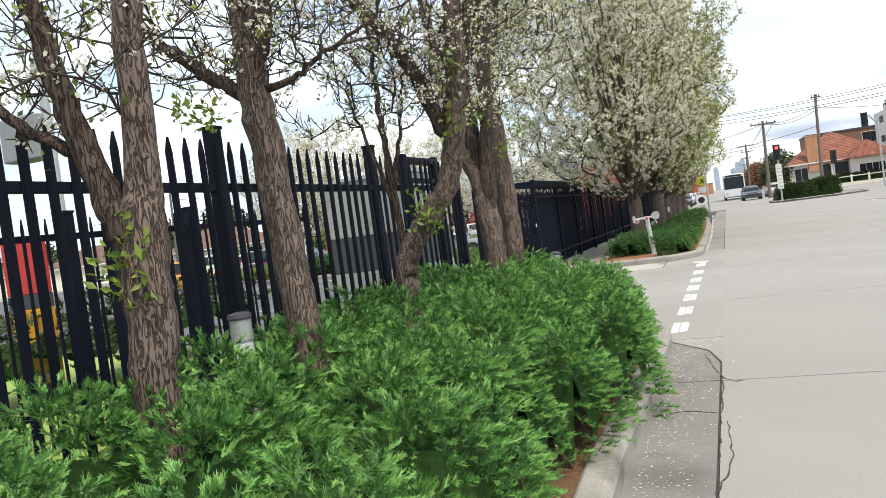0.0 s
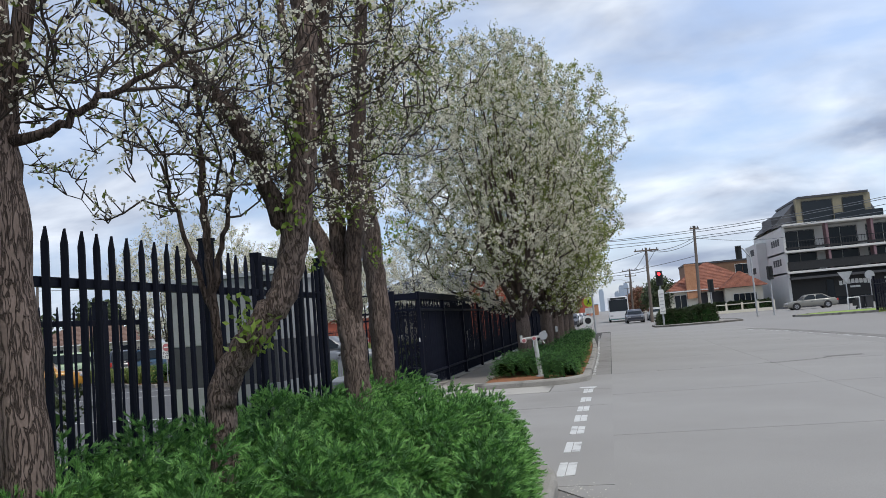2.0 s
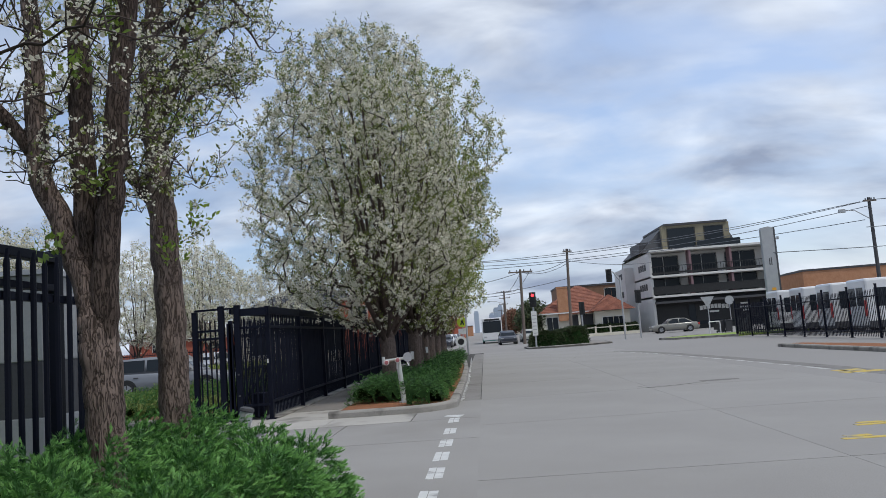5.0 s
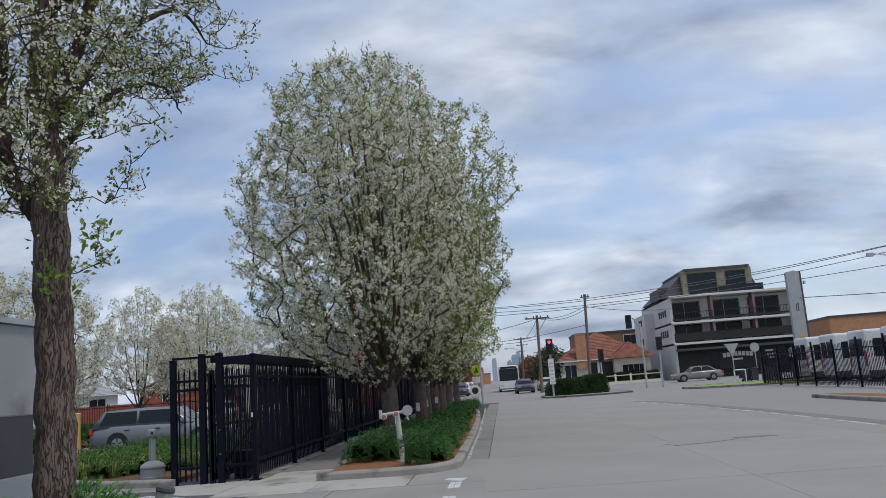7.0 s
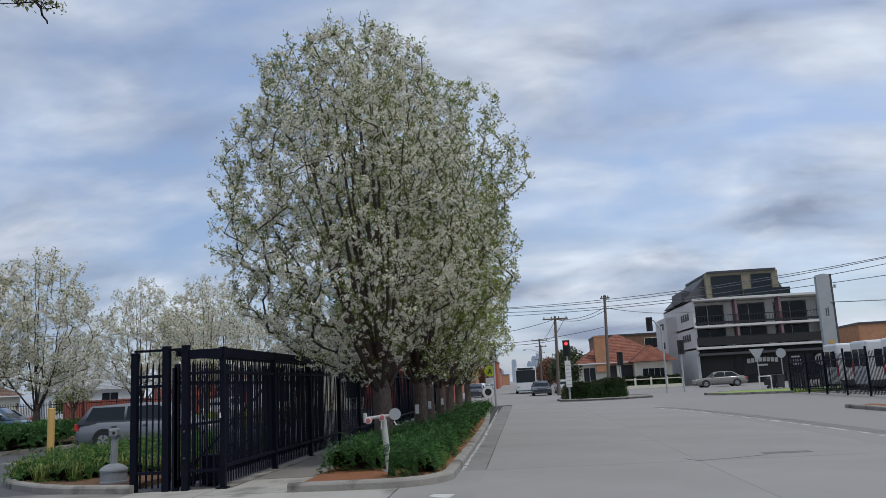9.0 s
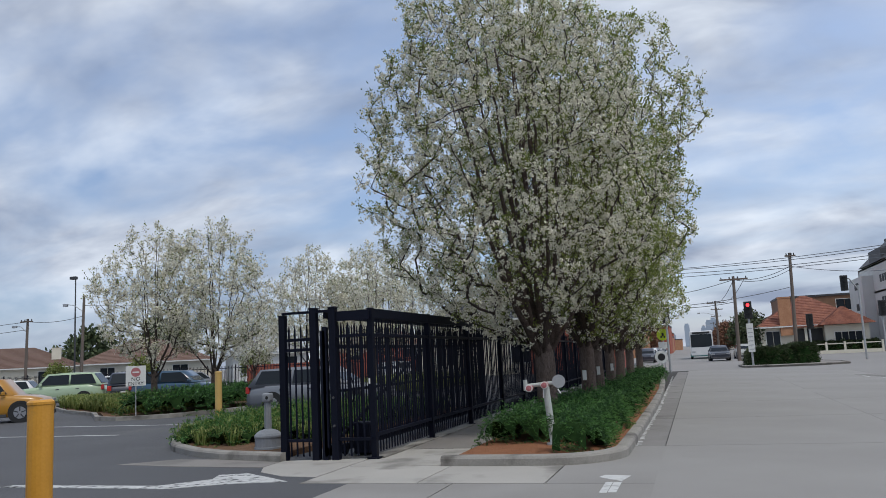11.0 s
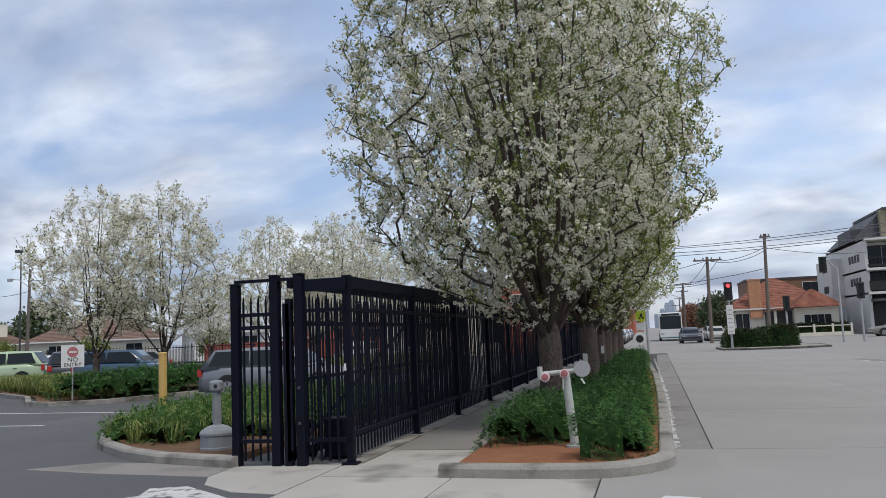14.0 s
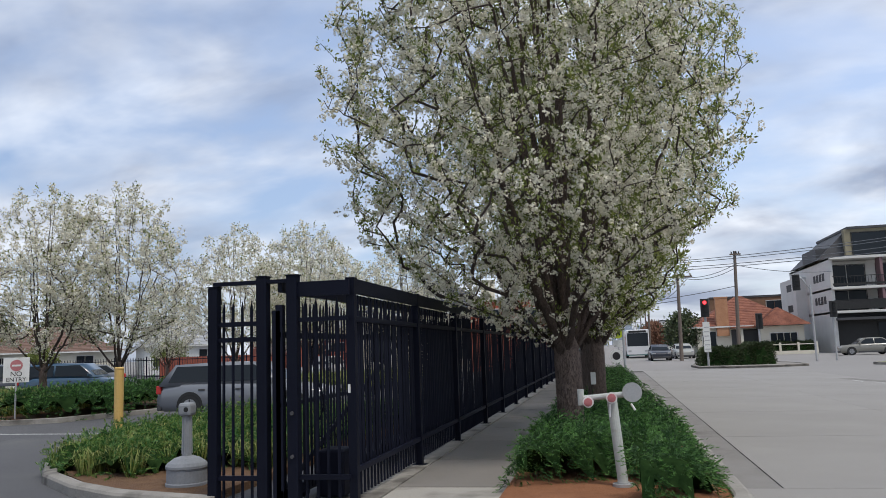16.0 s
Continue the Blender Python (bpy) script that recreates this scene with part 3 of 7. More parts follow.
def rosette(x, y, seed, gap=0.36):
    """The nearest of the scattered shoot centres, and how far it is."""
    gx, gy = math.floor(x / gap), math.floor(y / gap)
    best = None
    for a in (gx - 1, gx, gx + 1):
        for b in (gy - 1, gy, gy + 1):
            h = math.sin(a * 127.1 + b * 311.7 + seed * 17.3) * 43758.5453
            k = math.sin(a * 269.5 + b * 183.3 + seed * 9.1) * 24634.6345
            cx, cy = (a + 0.15 + 0.7 * (h - math.floor(h))) * gap, (b + 0.15 + 0.7 * (k - math.floor(k))) * gap
            d = math.hypot(x - cx, y - cy)
            if best is None or d < best[0]:
                best = (d, cx, cy)
    return best


def hedge(name, inside, height, bounds, n, label, seed, length=0.2, step=0.1, pairs=9, leaf=0.05, wid=0.007, base=0.1, material=None, plume=0.0, tips=None, near=None, rise=0.42):
    """A low spreading shrub bed: a dark core sheet, coloured as inner shade, under a skin of feathery sprays. inside(x,
    y): metres from the edge, below 0 outside.
    """
    rng = np.random.default_rng(seed)
    x0, x1, y0, y1 = bounds
    t = thing(name, ((x0 + x1) / 2, (y0 + y1) / 2, 0), label=label, category="hedge")
    off = np.array([(x0 + x1) / 2, (y0 + y1) / 2, 0])

    def hh(x, y):
        e = inside(x, y)
        clump = noise.noise((x * 1.9, y * 1.9, seed)) * 0.13 + noise.noise((x * 4.2, y * 4.2, seed + 7.0)) * 0.11
        if plume:
            clump = clump * 0.85 + 0.36 * (0.45 - (rosette(x, y, seed, 0.5)[0] / 0.28) ** 2 * 0.75)
        rim = min(max(e, 0) / 0.26, 1.0)
        return base + (height(x, y) - base + clump) * (1 - (1 - rim) ** 2.6)

    nx, ny = int((x1 - x0) / step) + 1, int((y1 - y0) / step) + 1
    H = np.full((nx, ny), -1.0)
    for i in range(nx):
        for j in range(ny):
            x, y = x0 + i * step, y0 + j * step
            if inside(x, y) > (0.02 if plume else -step):
                H[i, j] = hh(x, y)
    V, F, ids = [], [], {}
    for i in range(nx - 1):
        for j in range(ny - 1):
            if min(H[i, j], H[i + 1, j], H[i, j + 1], H[i + 1, j + 1]) < 0:
                continue
            q = []
            for a, b in ((i, j), (i + 1, j), (i + 1, j + 1), (i, j + 1)):
                if (a, b) not in ids:
                    ids[a, b] = len(V)
                    V.append((x0 + a * step - off[0], y0 + b * step - off[1], max(H[a, b] * 0.8 - 0.05 if plume else H[a, b] - 0.15, 0.02)))
                q.append(ids[a, b])
            F.append(q)
    raw("core", V, F, M_JCORE, t, "dark sheet standing in for the shaded inside", smooth=True, kind="stuff")
    # sprays over the area and, more densely, over the steep rim
    P, Nn = [], []
    tries = 0
    while len(P) < n and tries < n * 30:
        tries += 1
        x, y = rng.uniform(x0, x1), rng.uniform(y0, y1)
        e = inside(x, y)
        if e < 0 or (near and rng.random() > near(x, y)):
            continue
        d = 0.05
        h = hh(x, y)
        gx, gy = (hh(x + d, y) - hh(x - d, y)) / (2 * d), (hh(x, y + d) - hh(x, y - d)) / (2 * d)
        g = math.hypot(gx, gy)
        if rng.random() > min(1.0, math.sqrt(1 + g * g) / 3.2):
            continue
        nn = np.array([-gx, -gy, 1.0])
        nn /= np.linalg.norm(nn)
        a = 6.28 * noise.noise((x * 1.1, y * 1.1, seed + 20.0)) + 0.5
        nn = nn * 0.55 + np.array([math.cos(a) * 0.7 + 0.2, math.sin(a) * 0.5 - 0.35, 0.12])
        if plume:
            dd, cx, cy = rosette(x, y, seed, 0.5)
            if dd > 0.24 and rng.random() < 0.3:
                continue
            nn = np.array([(x - cx) / 0.28 * 0.65 + 0.25 - gx * 0.2, (y - cy) / 0.28 * 0.65 - 0.25 - gy * 0.2, rise])
        P.append((x, y, h - 0.04 - (0.1 if plume else 0.12) * rng.random()))
        Nn.append(nn)
    if plume:
        (v, f), (v2, f2) = plumes(np.array(P) - off, np.array(Nn), rng, plume, pairs, leaf, wid)
        raw("new_growth", v2, f2, tips or material or M_JUNI, t, "lighter green new growth", kind="stuff")
    else:
        v, f = fronds(np.array(P) - off, np.array(Nn), rng, length, pairs, leaf, wid)
    raw("foliage", v, f, material or M_JUNI, t, "feathery bright green needles", kind="stuff")
    return t


def tussocks(name, inside, bounds, n, label, seed, length=0.45, blades=26, base=0.1, wid=0.006):
    rng = np.random.default_rng(seed)
    x0, x1, y0, y1 = bounds
    V = []
    cnt = 0
    while cnt < n:
        x, y = rng.uniform(x0, x1), rng.uniform(y0, y1)
        if inside(x, y) < 0.05:
            continue
        cnt += 1
        a = rng.random(blades) * 6.283
        o = rng.random(blades) ** 0.7
        L = length * (0.55 + 0.6 * rng.random(blades))
        b = np.stack([x + 0.05 * np.cos(a) * o, y + 0.05 * np.sin(a) * o, np.full(blades, base)], 1)
        m = b + np.stack([np.cos(a) * o * L * 0.35, np.sin(a) * o * L * 0.35, L * 0.75], 1)
        tp = b + np.stack([np.cos(a) * o * L * 0.95, np.sin(a) * o * L * 0.95, L * (0.98 - 0.5 * o)], 1)
        s = np.stack([-np.sin(a), np.cos(a), 0 * a], 1) * wid
        V.append(np.stack([b - s, b + s, m + s, m - s, tp], 1))
    v = np.concatenate(V)
    k = len(v)
    f = np.array([[0, 1, 2], [0, 2, 3], [3, 2, 4]])
    ob = raw(name, v.reshape(-1, 3), (f[None] + 5 * np.arange(k)[:, None, None]).reshape(-1, 3), M_STRAP)
    return tagged(ob, label, "ornamental grass", kind="stuff")


# ---- ground, roads and kerbs ----
tagged(part("ground", boxes((-900, 900, -200, 2600, -0.6, -0.02)), M_GROUND), "grey sealed ground reaching to the horizon", "ground", kind="structure")
KX = -0.66          # road-side face of the kerb line
PLANTER_END = 11.6

# far street
tagged(part("road", boxes((-9.5, 60, 62, 900, -0.02, 0.0)), M_GROUND), "grey asphalt street with tram tracks running away", "road", kind="structure")
# asphalt half of the intersection
tagged(part("road_east", boxes((7.42, 60, -20, 62, -0.02, 0.0)), M_GROUND), "grey asphalt road beside the concrete apron", "road", kind="structure")
# car park
tagged(part("car_park_asphalt", boxes((-75, -4.75, 13.2, 95, -0.02, 0.001), (-4.7499, -4.032, 10.5, 19.49, -0.02, 0.001)), M_ASPH), "dark asphalt car park surface", "car park", kind="structure")
tagged(part("yard_asphalt", boxes((-60, -4.75, -20, 13.2, -0.02, 0.0)), M_ASPH), "dark asphalt yard behind the fence", "yard", kind="structure")

# concrete apron in cast bays
apron = tagged(part("apron_bed", boxes((-4.75, 7.42, -12, 62, -0.02, -0.012)), M_JOINT), "cracked pale concrete apron road in large bays", "road", kind="structure")
XS = [-0.17, 3.62, 7.42]
YS = [-11.2 + 4.9 * k for k in range(15)]
bays = {}
for i in range(2):
    w = XS[i + 1] - XS[i]
    if i not in bays:
        bays[i] = part("concrete_bay", boxes((0, w - 0.006, 0, 4.882, -0.011, 0.0)), M_CONC, apron)
        first = bays[i]
    for j, y in enumerate(YS):
        if j == 0:
            first.matrix_basis = pose(XS[i], y, 0)
        else:
            share(first, "concrete_bay", apron, pose(XS[i], y, 0))
# gutter strip and crossing
for y0, y1, x0 in ((-11, -5.2, KX), (-5.18, 0.9, KX), (0.92, 4.6, KX), (4.62, 8.4, KX), (23.1, 28, KX), (28.02, 35, KX), (35.02, 45, KX), (45.02, 60, KX)):
    part("gutter_slab", boxes((x0 - 0.1, -0.187, y0, y1, -0.011, -0.002)), M_GUTTER if y0 < 9 else M_GUTTER2, apron)
for y0, y1, x0, x1 in ((10.42, 16.7, -4.03, -2.62), (16.72, 19.48, -4.03, -2.62), (10.42, 16.7, -2.6, -0.1701), (16.72, 19.48, -2.6, -0.1701), (19.5, 23.08, -1.44, -0.1701)):
    part("crossing_slab", boxes((x0, x1, y0, y1, -0.011, 0.0)), M_CONC, apron)

part("gutter_slab", prism(bmesh.new(), [(KX - 0.1, 8.42), (-0.187, 8.42), (-0.187, 9.1), (-0.3, 9.7), (KX - 0.1, 10.4)], -0.011, -0.002), M_GUTTER, apron)
part("crossing_slab", prism(bmesh.new(), [(-0.1701, 9.11), (-0.1701, 10.4), (KX - 0.08, 10.41), (-0.29, 9.72)], -0.011, 0.0), M_CONC, apron)
for y0, y1, x0, x1 in ((19.5, 21.6, -4.74, -3.1), (19.5, 21.6, -3.085, -1.46), (21.615, 23.08, -4.74, -1.46)):
    part("threshold_slab", boxes((x0, x1, y0, y1, -0.011, 0.003)), M_PALEC, apron)

# broken white edge line over the crossing: pairs of worn blocks
for k, y in enumerate((10.86, 12.2, 13.55, 14.75, 15.95, 17.3, 18.85)):
    ob = part("edge_mark", boxes((-0.735, -0.652, y, y + 0.72, 0.0, 0.003), (-0.642, -0.55, y + 0.03, y + 0.7, 0.0, 0.003)), M_WHITE)
    tagged(ob, "worn white painted road edge dash", "road marking", "edge dashes", "structure")
tagged(part("edge_mark", prism(bmesh.new(), [(-0.86, 19.95), (-0.56, 19.62), (-0.48, 20.05), (-0.8, 20.12)], 0.0, 0.003), M_WHITE), "worn white painted road edge mark", "road marking", "edge dashes", "structure")
flakes = bmesh.new()
frng = random.Random(4)
for k in range(150):
    fy = 23.2 + k * 0.12 + frng.uniform(-0.05, 0.05) if k < 75 else 32 + (k - 75) * 0.3
    fx = -0.645 - 0.012 * max(fy - 31, 0) + frng.uniform(-0.01, 0.01)
    if frng.random() < 0.88:
        box(flakes, fx, fx + frng.uniform(0.035, 0.085), fy, fy + frng.uniform(0.05, 0.3 if k > 75 else 0.13), 0.0, 0.003)
tagged(part("kerb_paint_line", flakes, M_WHITE), "flaking white paint along the kerb", "road marking", kind="structure")
# worn joint between apron and asphalt, with broken paint
JL = [(6.4, 47), (7.0, 44), (7.6, 38), (8.0, 32), (8.2, 26), (8.2, 16)]
joint_bits = bmesh.new()
yy = 47.0
while yy > 16.5:
    ln = frng.uniform(0.15, 1.4)
    if frng.random() < 0.85:
        xj = float(np.interp(-yy, [-b for a, b in JL], [a for a, b in JL])) + frng.uniform(-0.05, 0.05)
        wj = frng.uniform(0.05, 0.17)
        prism(joint_bits, [(xj, yy - ln), (xj + wj, yy - ln + frng.uniform(0, 0.1)), (xj + wj * 0.9, yy), (xj - 0.01, yy - frng.uniform(0, 0.1))], 0.0, 0.004)
    yy -= ln + frng.uniform(0.05, 0.5)
tagged(part("joint_dirt", sweep(bmesh.new(), [(a + 0.18, b) for a, b in JL[::-1]], [(0, -0.01), (0, 0.002), (-0.5, 0.002), (-0.5, -0.01)]), M_GUTTER), "dirty dark strip beside the worn joint", "road marking", kind="structure")
tagged(part("joint_line", joint_bits, M_WORNC), "broken pale line between apron and asphalt", "road marking", kind="structure")
for x, y, w, l in ((8.0, 23.2, 0.9, 1.1), (4.0, 14.3, 0.5, 0.3), (4.6, 15.3, 0.8, 0.3), (5.0, 14.2, 0.4, 0.5)):
    tagged(part("yellow_mark", boxes((x, x + w, y, y + l * 0.4, 0.0, 0.004), (x + 0.1, x + w * 0.8, y + l * 0.55, y + l, 0.0, 0.004)), M_YELLOWLINE), "worn yellow paint on the road", "road marking", "yellow marks", "structure")
tagged(part("drain_cover", boxes((4.95, 5.8, 23.75, 24.05, 0.0, 0.004)), M_GUTTER), "dark steel service cover in the road", "drain cover", kind="structure")


def crack(pts, wide, seed):
    """A thin jagged crack along a line of (x, y)."""
    rg = random.Random(seed)
    bm = bmesh.new()
    line = []
    for (xa, ya), (xb, yb) in zip(pts, pts[1:]):
        n = max(2, int(math.hypot(xb - xa, yb - ya) / 0.07))
        line += [(xa + (xb - xa) * k / n + rg.uniform(-0.012, 0.012), ya + (yb - ya) * k / n + rg.uniform(-0.012, 0.012)) for k in range(n)]
    line.append(pts[-1])
    for (xa, ya), (xb, yb) in zip(line, line[1:]):
        d = math.hypot(xb - xa, yb - ya) + 1e-6
        w = wide * rg.uniform(0.25, 1.0)
        ox, oy = -(yb - ya) / d * w / 2, (xb - xa) / d * w / 2
        prism(bm, [(xa + ox, ya + oy), (xa - ox, ya - oy), (xb - ox, yb - oy), (xb + ox, yb + oy)], 0.0, 0.003)
    bmesh.ops.recalc_face_normals(bm, faces=bm.faces)
    tagged(part("crack", bm, M_JOINT), "thin dark crack in the concrete", "crack", "cracks", "structure")


crack([(3.46, 23.5), (3.52, 23.3), (3.6, 23.12), (4.3, 23.3), (4.95, 23.62)], 0.03, 1)
crack([(-0.17, 5.2), (-0.18, 6.6), (-0.16, 8.5), (-0.33, 9.5)], 0.014, 2)
crack([(-0.17, 8.5), (-0.06, 8.33), (0.0, 8.36)], 0.016, 3)
crack([(-0.17, 5.9), (-0.1, 6.4), (-0.13, 7.2)], 0.012, 4)
crack([(-0.62, 7.4), (-0.4, 7.5), (-0.2, 7.42)], 0.012, 5)

KERB = [(0, -0.02), (0, 0.1), (0.02, 0.13), (0.05, 0.14), (0.165, 0.145), (0.185, 0.13), (0.185, -0.02)]


def kerb(pts, label, prof=KERB):
    return tagged(part("kerb", sweep(bmesh.new(), pts, prof), M_KERB), label, "kerb", "kerbs", "structure")


# near planter: kerb along the road and round its end
near_kerb = [(KX, -11), (KX, -5), (KX, 0), (KX, 3), (KX + 0.03, 5), (KX - 0.02, 6.2), (KX, 7.6)] + [(KX, 9.2)] + arc(KX - 2.3, 10.1, 2.3, 0, 75, 8) + [(-3.0, 12.6)]
kerb(near_kerb, "worn pale concrete kerb round the juniper bed")
tagged(part("planter_soil", boxes((-3.6, KX - 0.2, -11, 10.0, -0.02, 0.1), (-3.4, -1.7, 10.0, 12.0, -0.02, 0.1)), M_SOIL), "dark soil of the juniper bed", "soil", kind="structure")
# far island
isl_out = [(-3.25, 21.0), (-2.4, 20.95), (-1.75, 20.95)] + arc(-1.75, 22.05, 1.1, -90, 0, 8)[1:] + [(KX + 0.02, 26), (KX, 31), (-0.75, 38), (-1.0, 46), (-1.5, 56)] + arc(-2.3, 57, 0.9, 0, 150, 6)
kerb(isl_out, "pale concrete kerb round the planted island")
isl_fill = [(-3.12, 21.1), (-1.75, 21.12)] + arc(-1.75, 22.05, 0.95, -80, 0, 6) + [(-0.86, 31), (-1.0, 40), (-1.8, 56), (-2.6, 57.2), (-3.12, 57)]
tagged(part("island_soil", prism(bmesh.new(), isl_fill, -0.02, 0.1), M_REDSOIL), "reddish mulch on the planted island", "soil", kind="structure")
# footpath behind the island
fp = tagged(part("footpath_bed", boxes((-4.72, -3.16, 21.0, 70, -0.02, -0.004)), M_GUTTER), "grey concrete footpath along the fence", "footpath", kind="structure")
y = 23.1
while y < 68:
    part("path_slab", boxes((-4.7, -3.17, y, y + 2.28, -0.003, 0.012)), M_PATH, fp)
    y += 2.3
part("path_slab", boxes((-4.7, -3.17, 21.04, 23.08, -0.003, 0.008)), M_PALEC, fp)
tagged(part("fence_plinth", boxes((-4.78, -4.5, 21.95, 60, -0.02, 0.03)), M_KERB), "low pale concrete strip under the fence", "plinth", kind="structure")
# left island in front of the gate
li = [(-6.2, 21.62), (-6.7, 21.75), (-7.6, 22.0), (-8.5, 22.5), (-9.6, 23.4), (-10.5, 24.6), (-11.2, 26.4), (-11.6, 29), (-11.6, 33)]
kerb(li[::-1], "worn concrete kerb round the grass bed by the gate")
tagged(part("island_soil_west", prism(bmesh.new(), [(-6.4, 21.75), (-6.1, 33), (-11.4, 33), (-11.35, 29), (-10.95, 26.4), (-10.3, 24.8), (-9.4, 23.6), (-8.4, 22.75), (-7.5, 22.25)][::-1], -0.02, 0.1), M_SOIL), "brown mulch in the grass bed", "soil", kind="structure")
# sign island in the car park
si = [(-30, 42), (-26, 38.4), (-22, 35.6), (-19.6, 33.0), (-18.4, 32.5), (-17.0, 33.2), (-15.9, 36), (-15.2, 40), (-15.0, 46)]
kerb(si[::-1], "concrete kerb round the tree bed in the car park")
tagged(part("tree_bed_soil", prism(bmesh.new(), [(-30, 42.2), (-26, 38.6), (-22, 35.8), (-19.6, 33.2), (-18.5, 32.7), (-17.2, 33.4), (-16.1, 36), (-15.4, 40), (-15.2, 46), (-27, 46)], -0.02, 0.09), M_SOIL), "mulched tree bed in the car park", "soil", kind="structure")
# car park paint
for a, b, w in (((-9.45, 19.22), (-13.5, 19.6), 0.12), ((-14, 27.2), (-24, 27.6), 0.1), ((-13, 30), (-20, 30.6), 0.1), ((-25, 31), (-33, 34), 0.1)):
    tagged(part("bay_line", sweep(bmesh.new(), [a, b], [(0, 0.001), (0, 0.004), (w, 0.004), (w, 0.001)]), M_WHITE), "worn white car park line", "road marking", "car park lines", "structure")
tagged(part("painted_arrow", prism(bmesh.new(), [(-9.4, 19.2), (-6.5, 19.05), (-5.8, 19.45), (-4.99, 19.64), (-5.45, 19.98), (-6.05, 20.4), (-6.45, 20.25), (-6.3, 19.85), (-6.8, 19.3), (-9.4, 19.36)], 0.001, 0.008), M_WORNW), "worn white arrow on the asphalt", "road marking", kind="structure")
tagged(part("apron_patch", prism(bmesh.new(), [(-6.17, 21.0), (-6.22, 21.7), (-7.6, 22.02), (-8.5, 22.1), (-9.3, 21.5), (-7.9, 21.2)], 0.001, 0.006), M_PATH), "grey concrete patch beside the gate", "paving", kind="structure")
tagged(part("apron_slab", prism(bmesh.new(), [(-4.752, 20.0), (-4.752, 22.0), (-6.2, 21.72), (-6.15, 21.0), (-5.9, 20.5), (-5.33, 20.1)], 0.001, 0.007), M_PALEC), "pale concrete slab in front of the gate", "paving", kind="structure")
# lawn behind the near fence
tagged(part("lawn", boxes((-9.5, -2.7, -8, 6.0, 0.0, 0.125), (-12.5, -4.9, 6.0001, 12.6, -0.001, 0.124)), M_GRASS), "short green lawn behind the fence", "lawn", kind="structure")


# ---- fences ----
def picket_bm(h, w=0.065, d=0.015, tip=0.09):
    bm = bmesh.new()
    o = [(-d / 2, -w / 2), (d / 2, -w / 2 * 0.55), (d * 0.9, 0), (d / 2, w / 2 * 0.55), (-d / 2, w / 2), (-d * 0.1, 0)]
    lo = [bm.verts.new((x, y, 0)) for x, y in o]
    hi = [bm.verts.new((x, y, h - tip)) for x, y in o]
    tp = [bm.verts.new((x * 0.6, y * 0.2, h)) for x, y in o]
    for a, b in ((lo, hi), (hi, tp)):
        for k in range(6):
            bm.faces.new((a[k], a[(k + 1) % 6], b[(k + 1) % 6], b[k]))
    bm.faces.new(tp)
    return bm


def palisade(name, x, y0, y1, z0, top, posts, post_top, label, pitch=0.15, rails=(0.35, -0.35), w=0.065, post=0.1, group="", jitter=0.0, front=0.035):
    """An upright palisade fence along y: pickets, rails and posts."""
    t = thing(name, (x, y0, z0), label=label, category="fence", group=group)
    rng = random.Random(int(y0 * 10 + x))
    L = y1 - y0
    p0 = part("picket", picket_bm(top - z0 - 0.06, w), M_BLACK, t)
    p0.matrix_basis = pose(front, 0.06, 0.06)
    n = int(L / pitch)
    for k in range(1, n):
        if k < 300:
            share(p0, "picket", t, pose(front, 0.06 + k * pitch, 0.06 + rng.uniform(-jitter, jitter), 0, rng.uniform(-0.3, 0.3), 0))
    for r in rails:
        z = r if r > 0 else top - z0 + r
        part("rail", boxes((-0.03, 0.02, 0, L, z - 0.028, z + 0.028), bevel=0.004), M_BLACK, t)
    pb = part("post", boxes((-post / 2, post / 2, -post / 2, post / 2, -0.1, post_top - z0), (-post / 2 - 0.008, post / 2 + 0.008, -post / 2 - 0.008, post / 2 + 0.008, post_top - z0, post_top - z0 + 0.02), (-0.1, 0.1, -0.1, 0.1, -0.01, 0.015)), M_BLACK, t)
    pb.matrix_basis = pose(-0.01, posts[0] - y0, 0)
    for py in posts[1:]:
        share(pb, "post", t, pose(-0.01, py - y0, 0))
    return t


palisade("palisade_fence", -3.02, -6.0, 10.95, 0.1, 2.28, [-3.5, -1.1, 1.3, 3.75, 6.1, 8.5, 10.9], 2.36, "black steel palisade fence behind the juniper bed", 0.15, (0.4, -0.3), 0.066, 0.085)
palisade("rear_fence", -5.3, -6.0, 11.2, 0.05, 2.05, [-4, -1.2, 1.6, 4.4, 7.05, 8.75, 10.4], 2.09, "second black steel fence further back on the lawn", 0.125, (0.42, -0.16), 0.032, 0.11)
palisade("boundary_fence", -4.63, 21.92, 62, 0.02, 2.26, [21.9, 24.8, 27.65, 30.8, 33.6, 36.4, 39.2, 42, 44.8, 47.6, 50.4, 53.2, 56, 58.8], 2.41, "black steel palisade fence along the footpath", 0.13, (0.36, -0.28), 0.04, 0.09, front=-0.05)


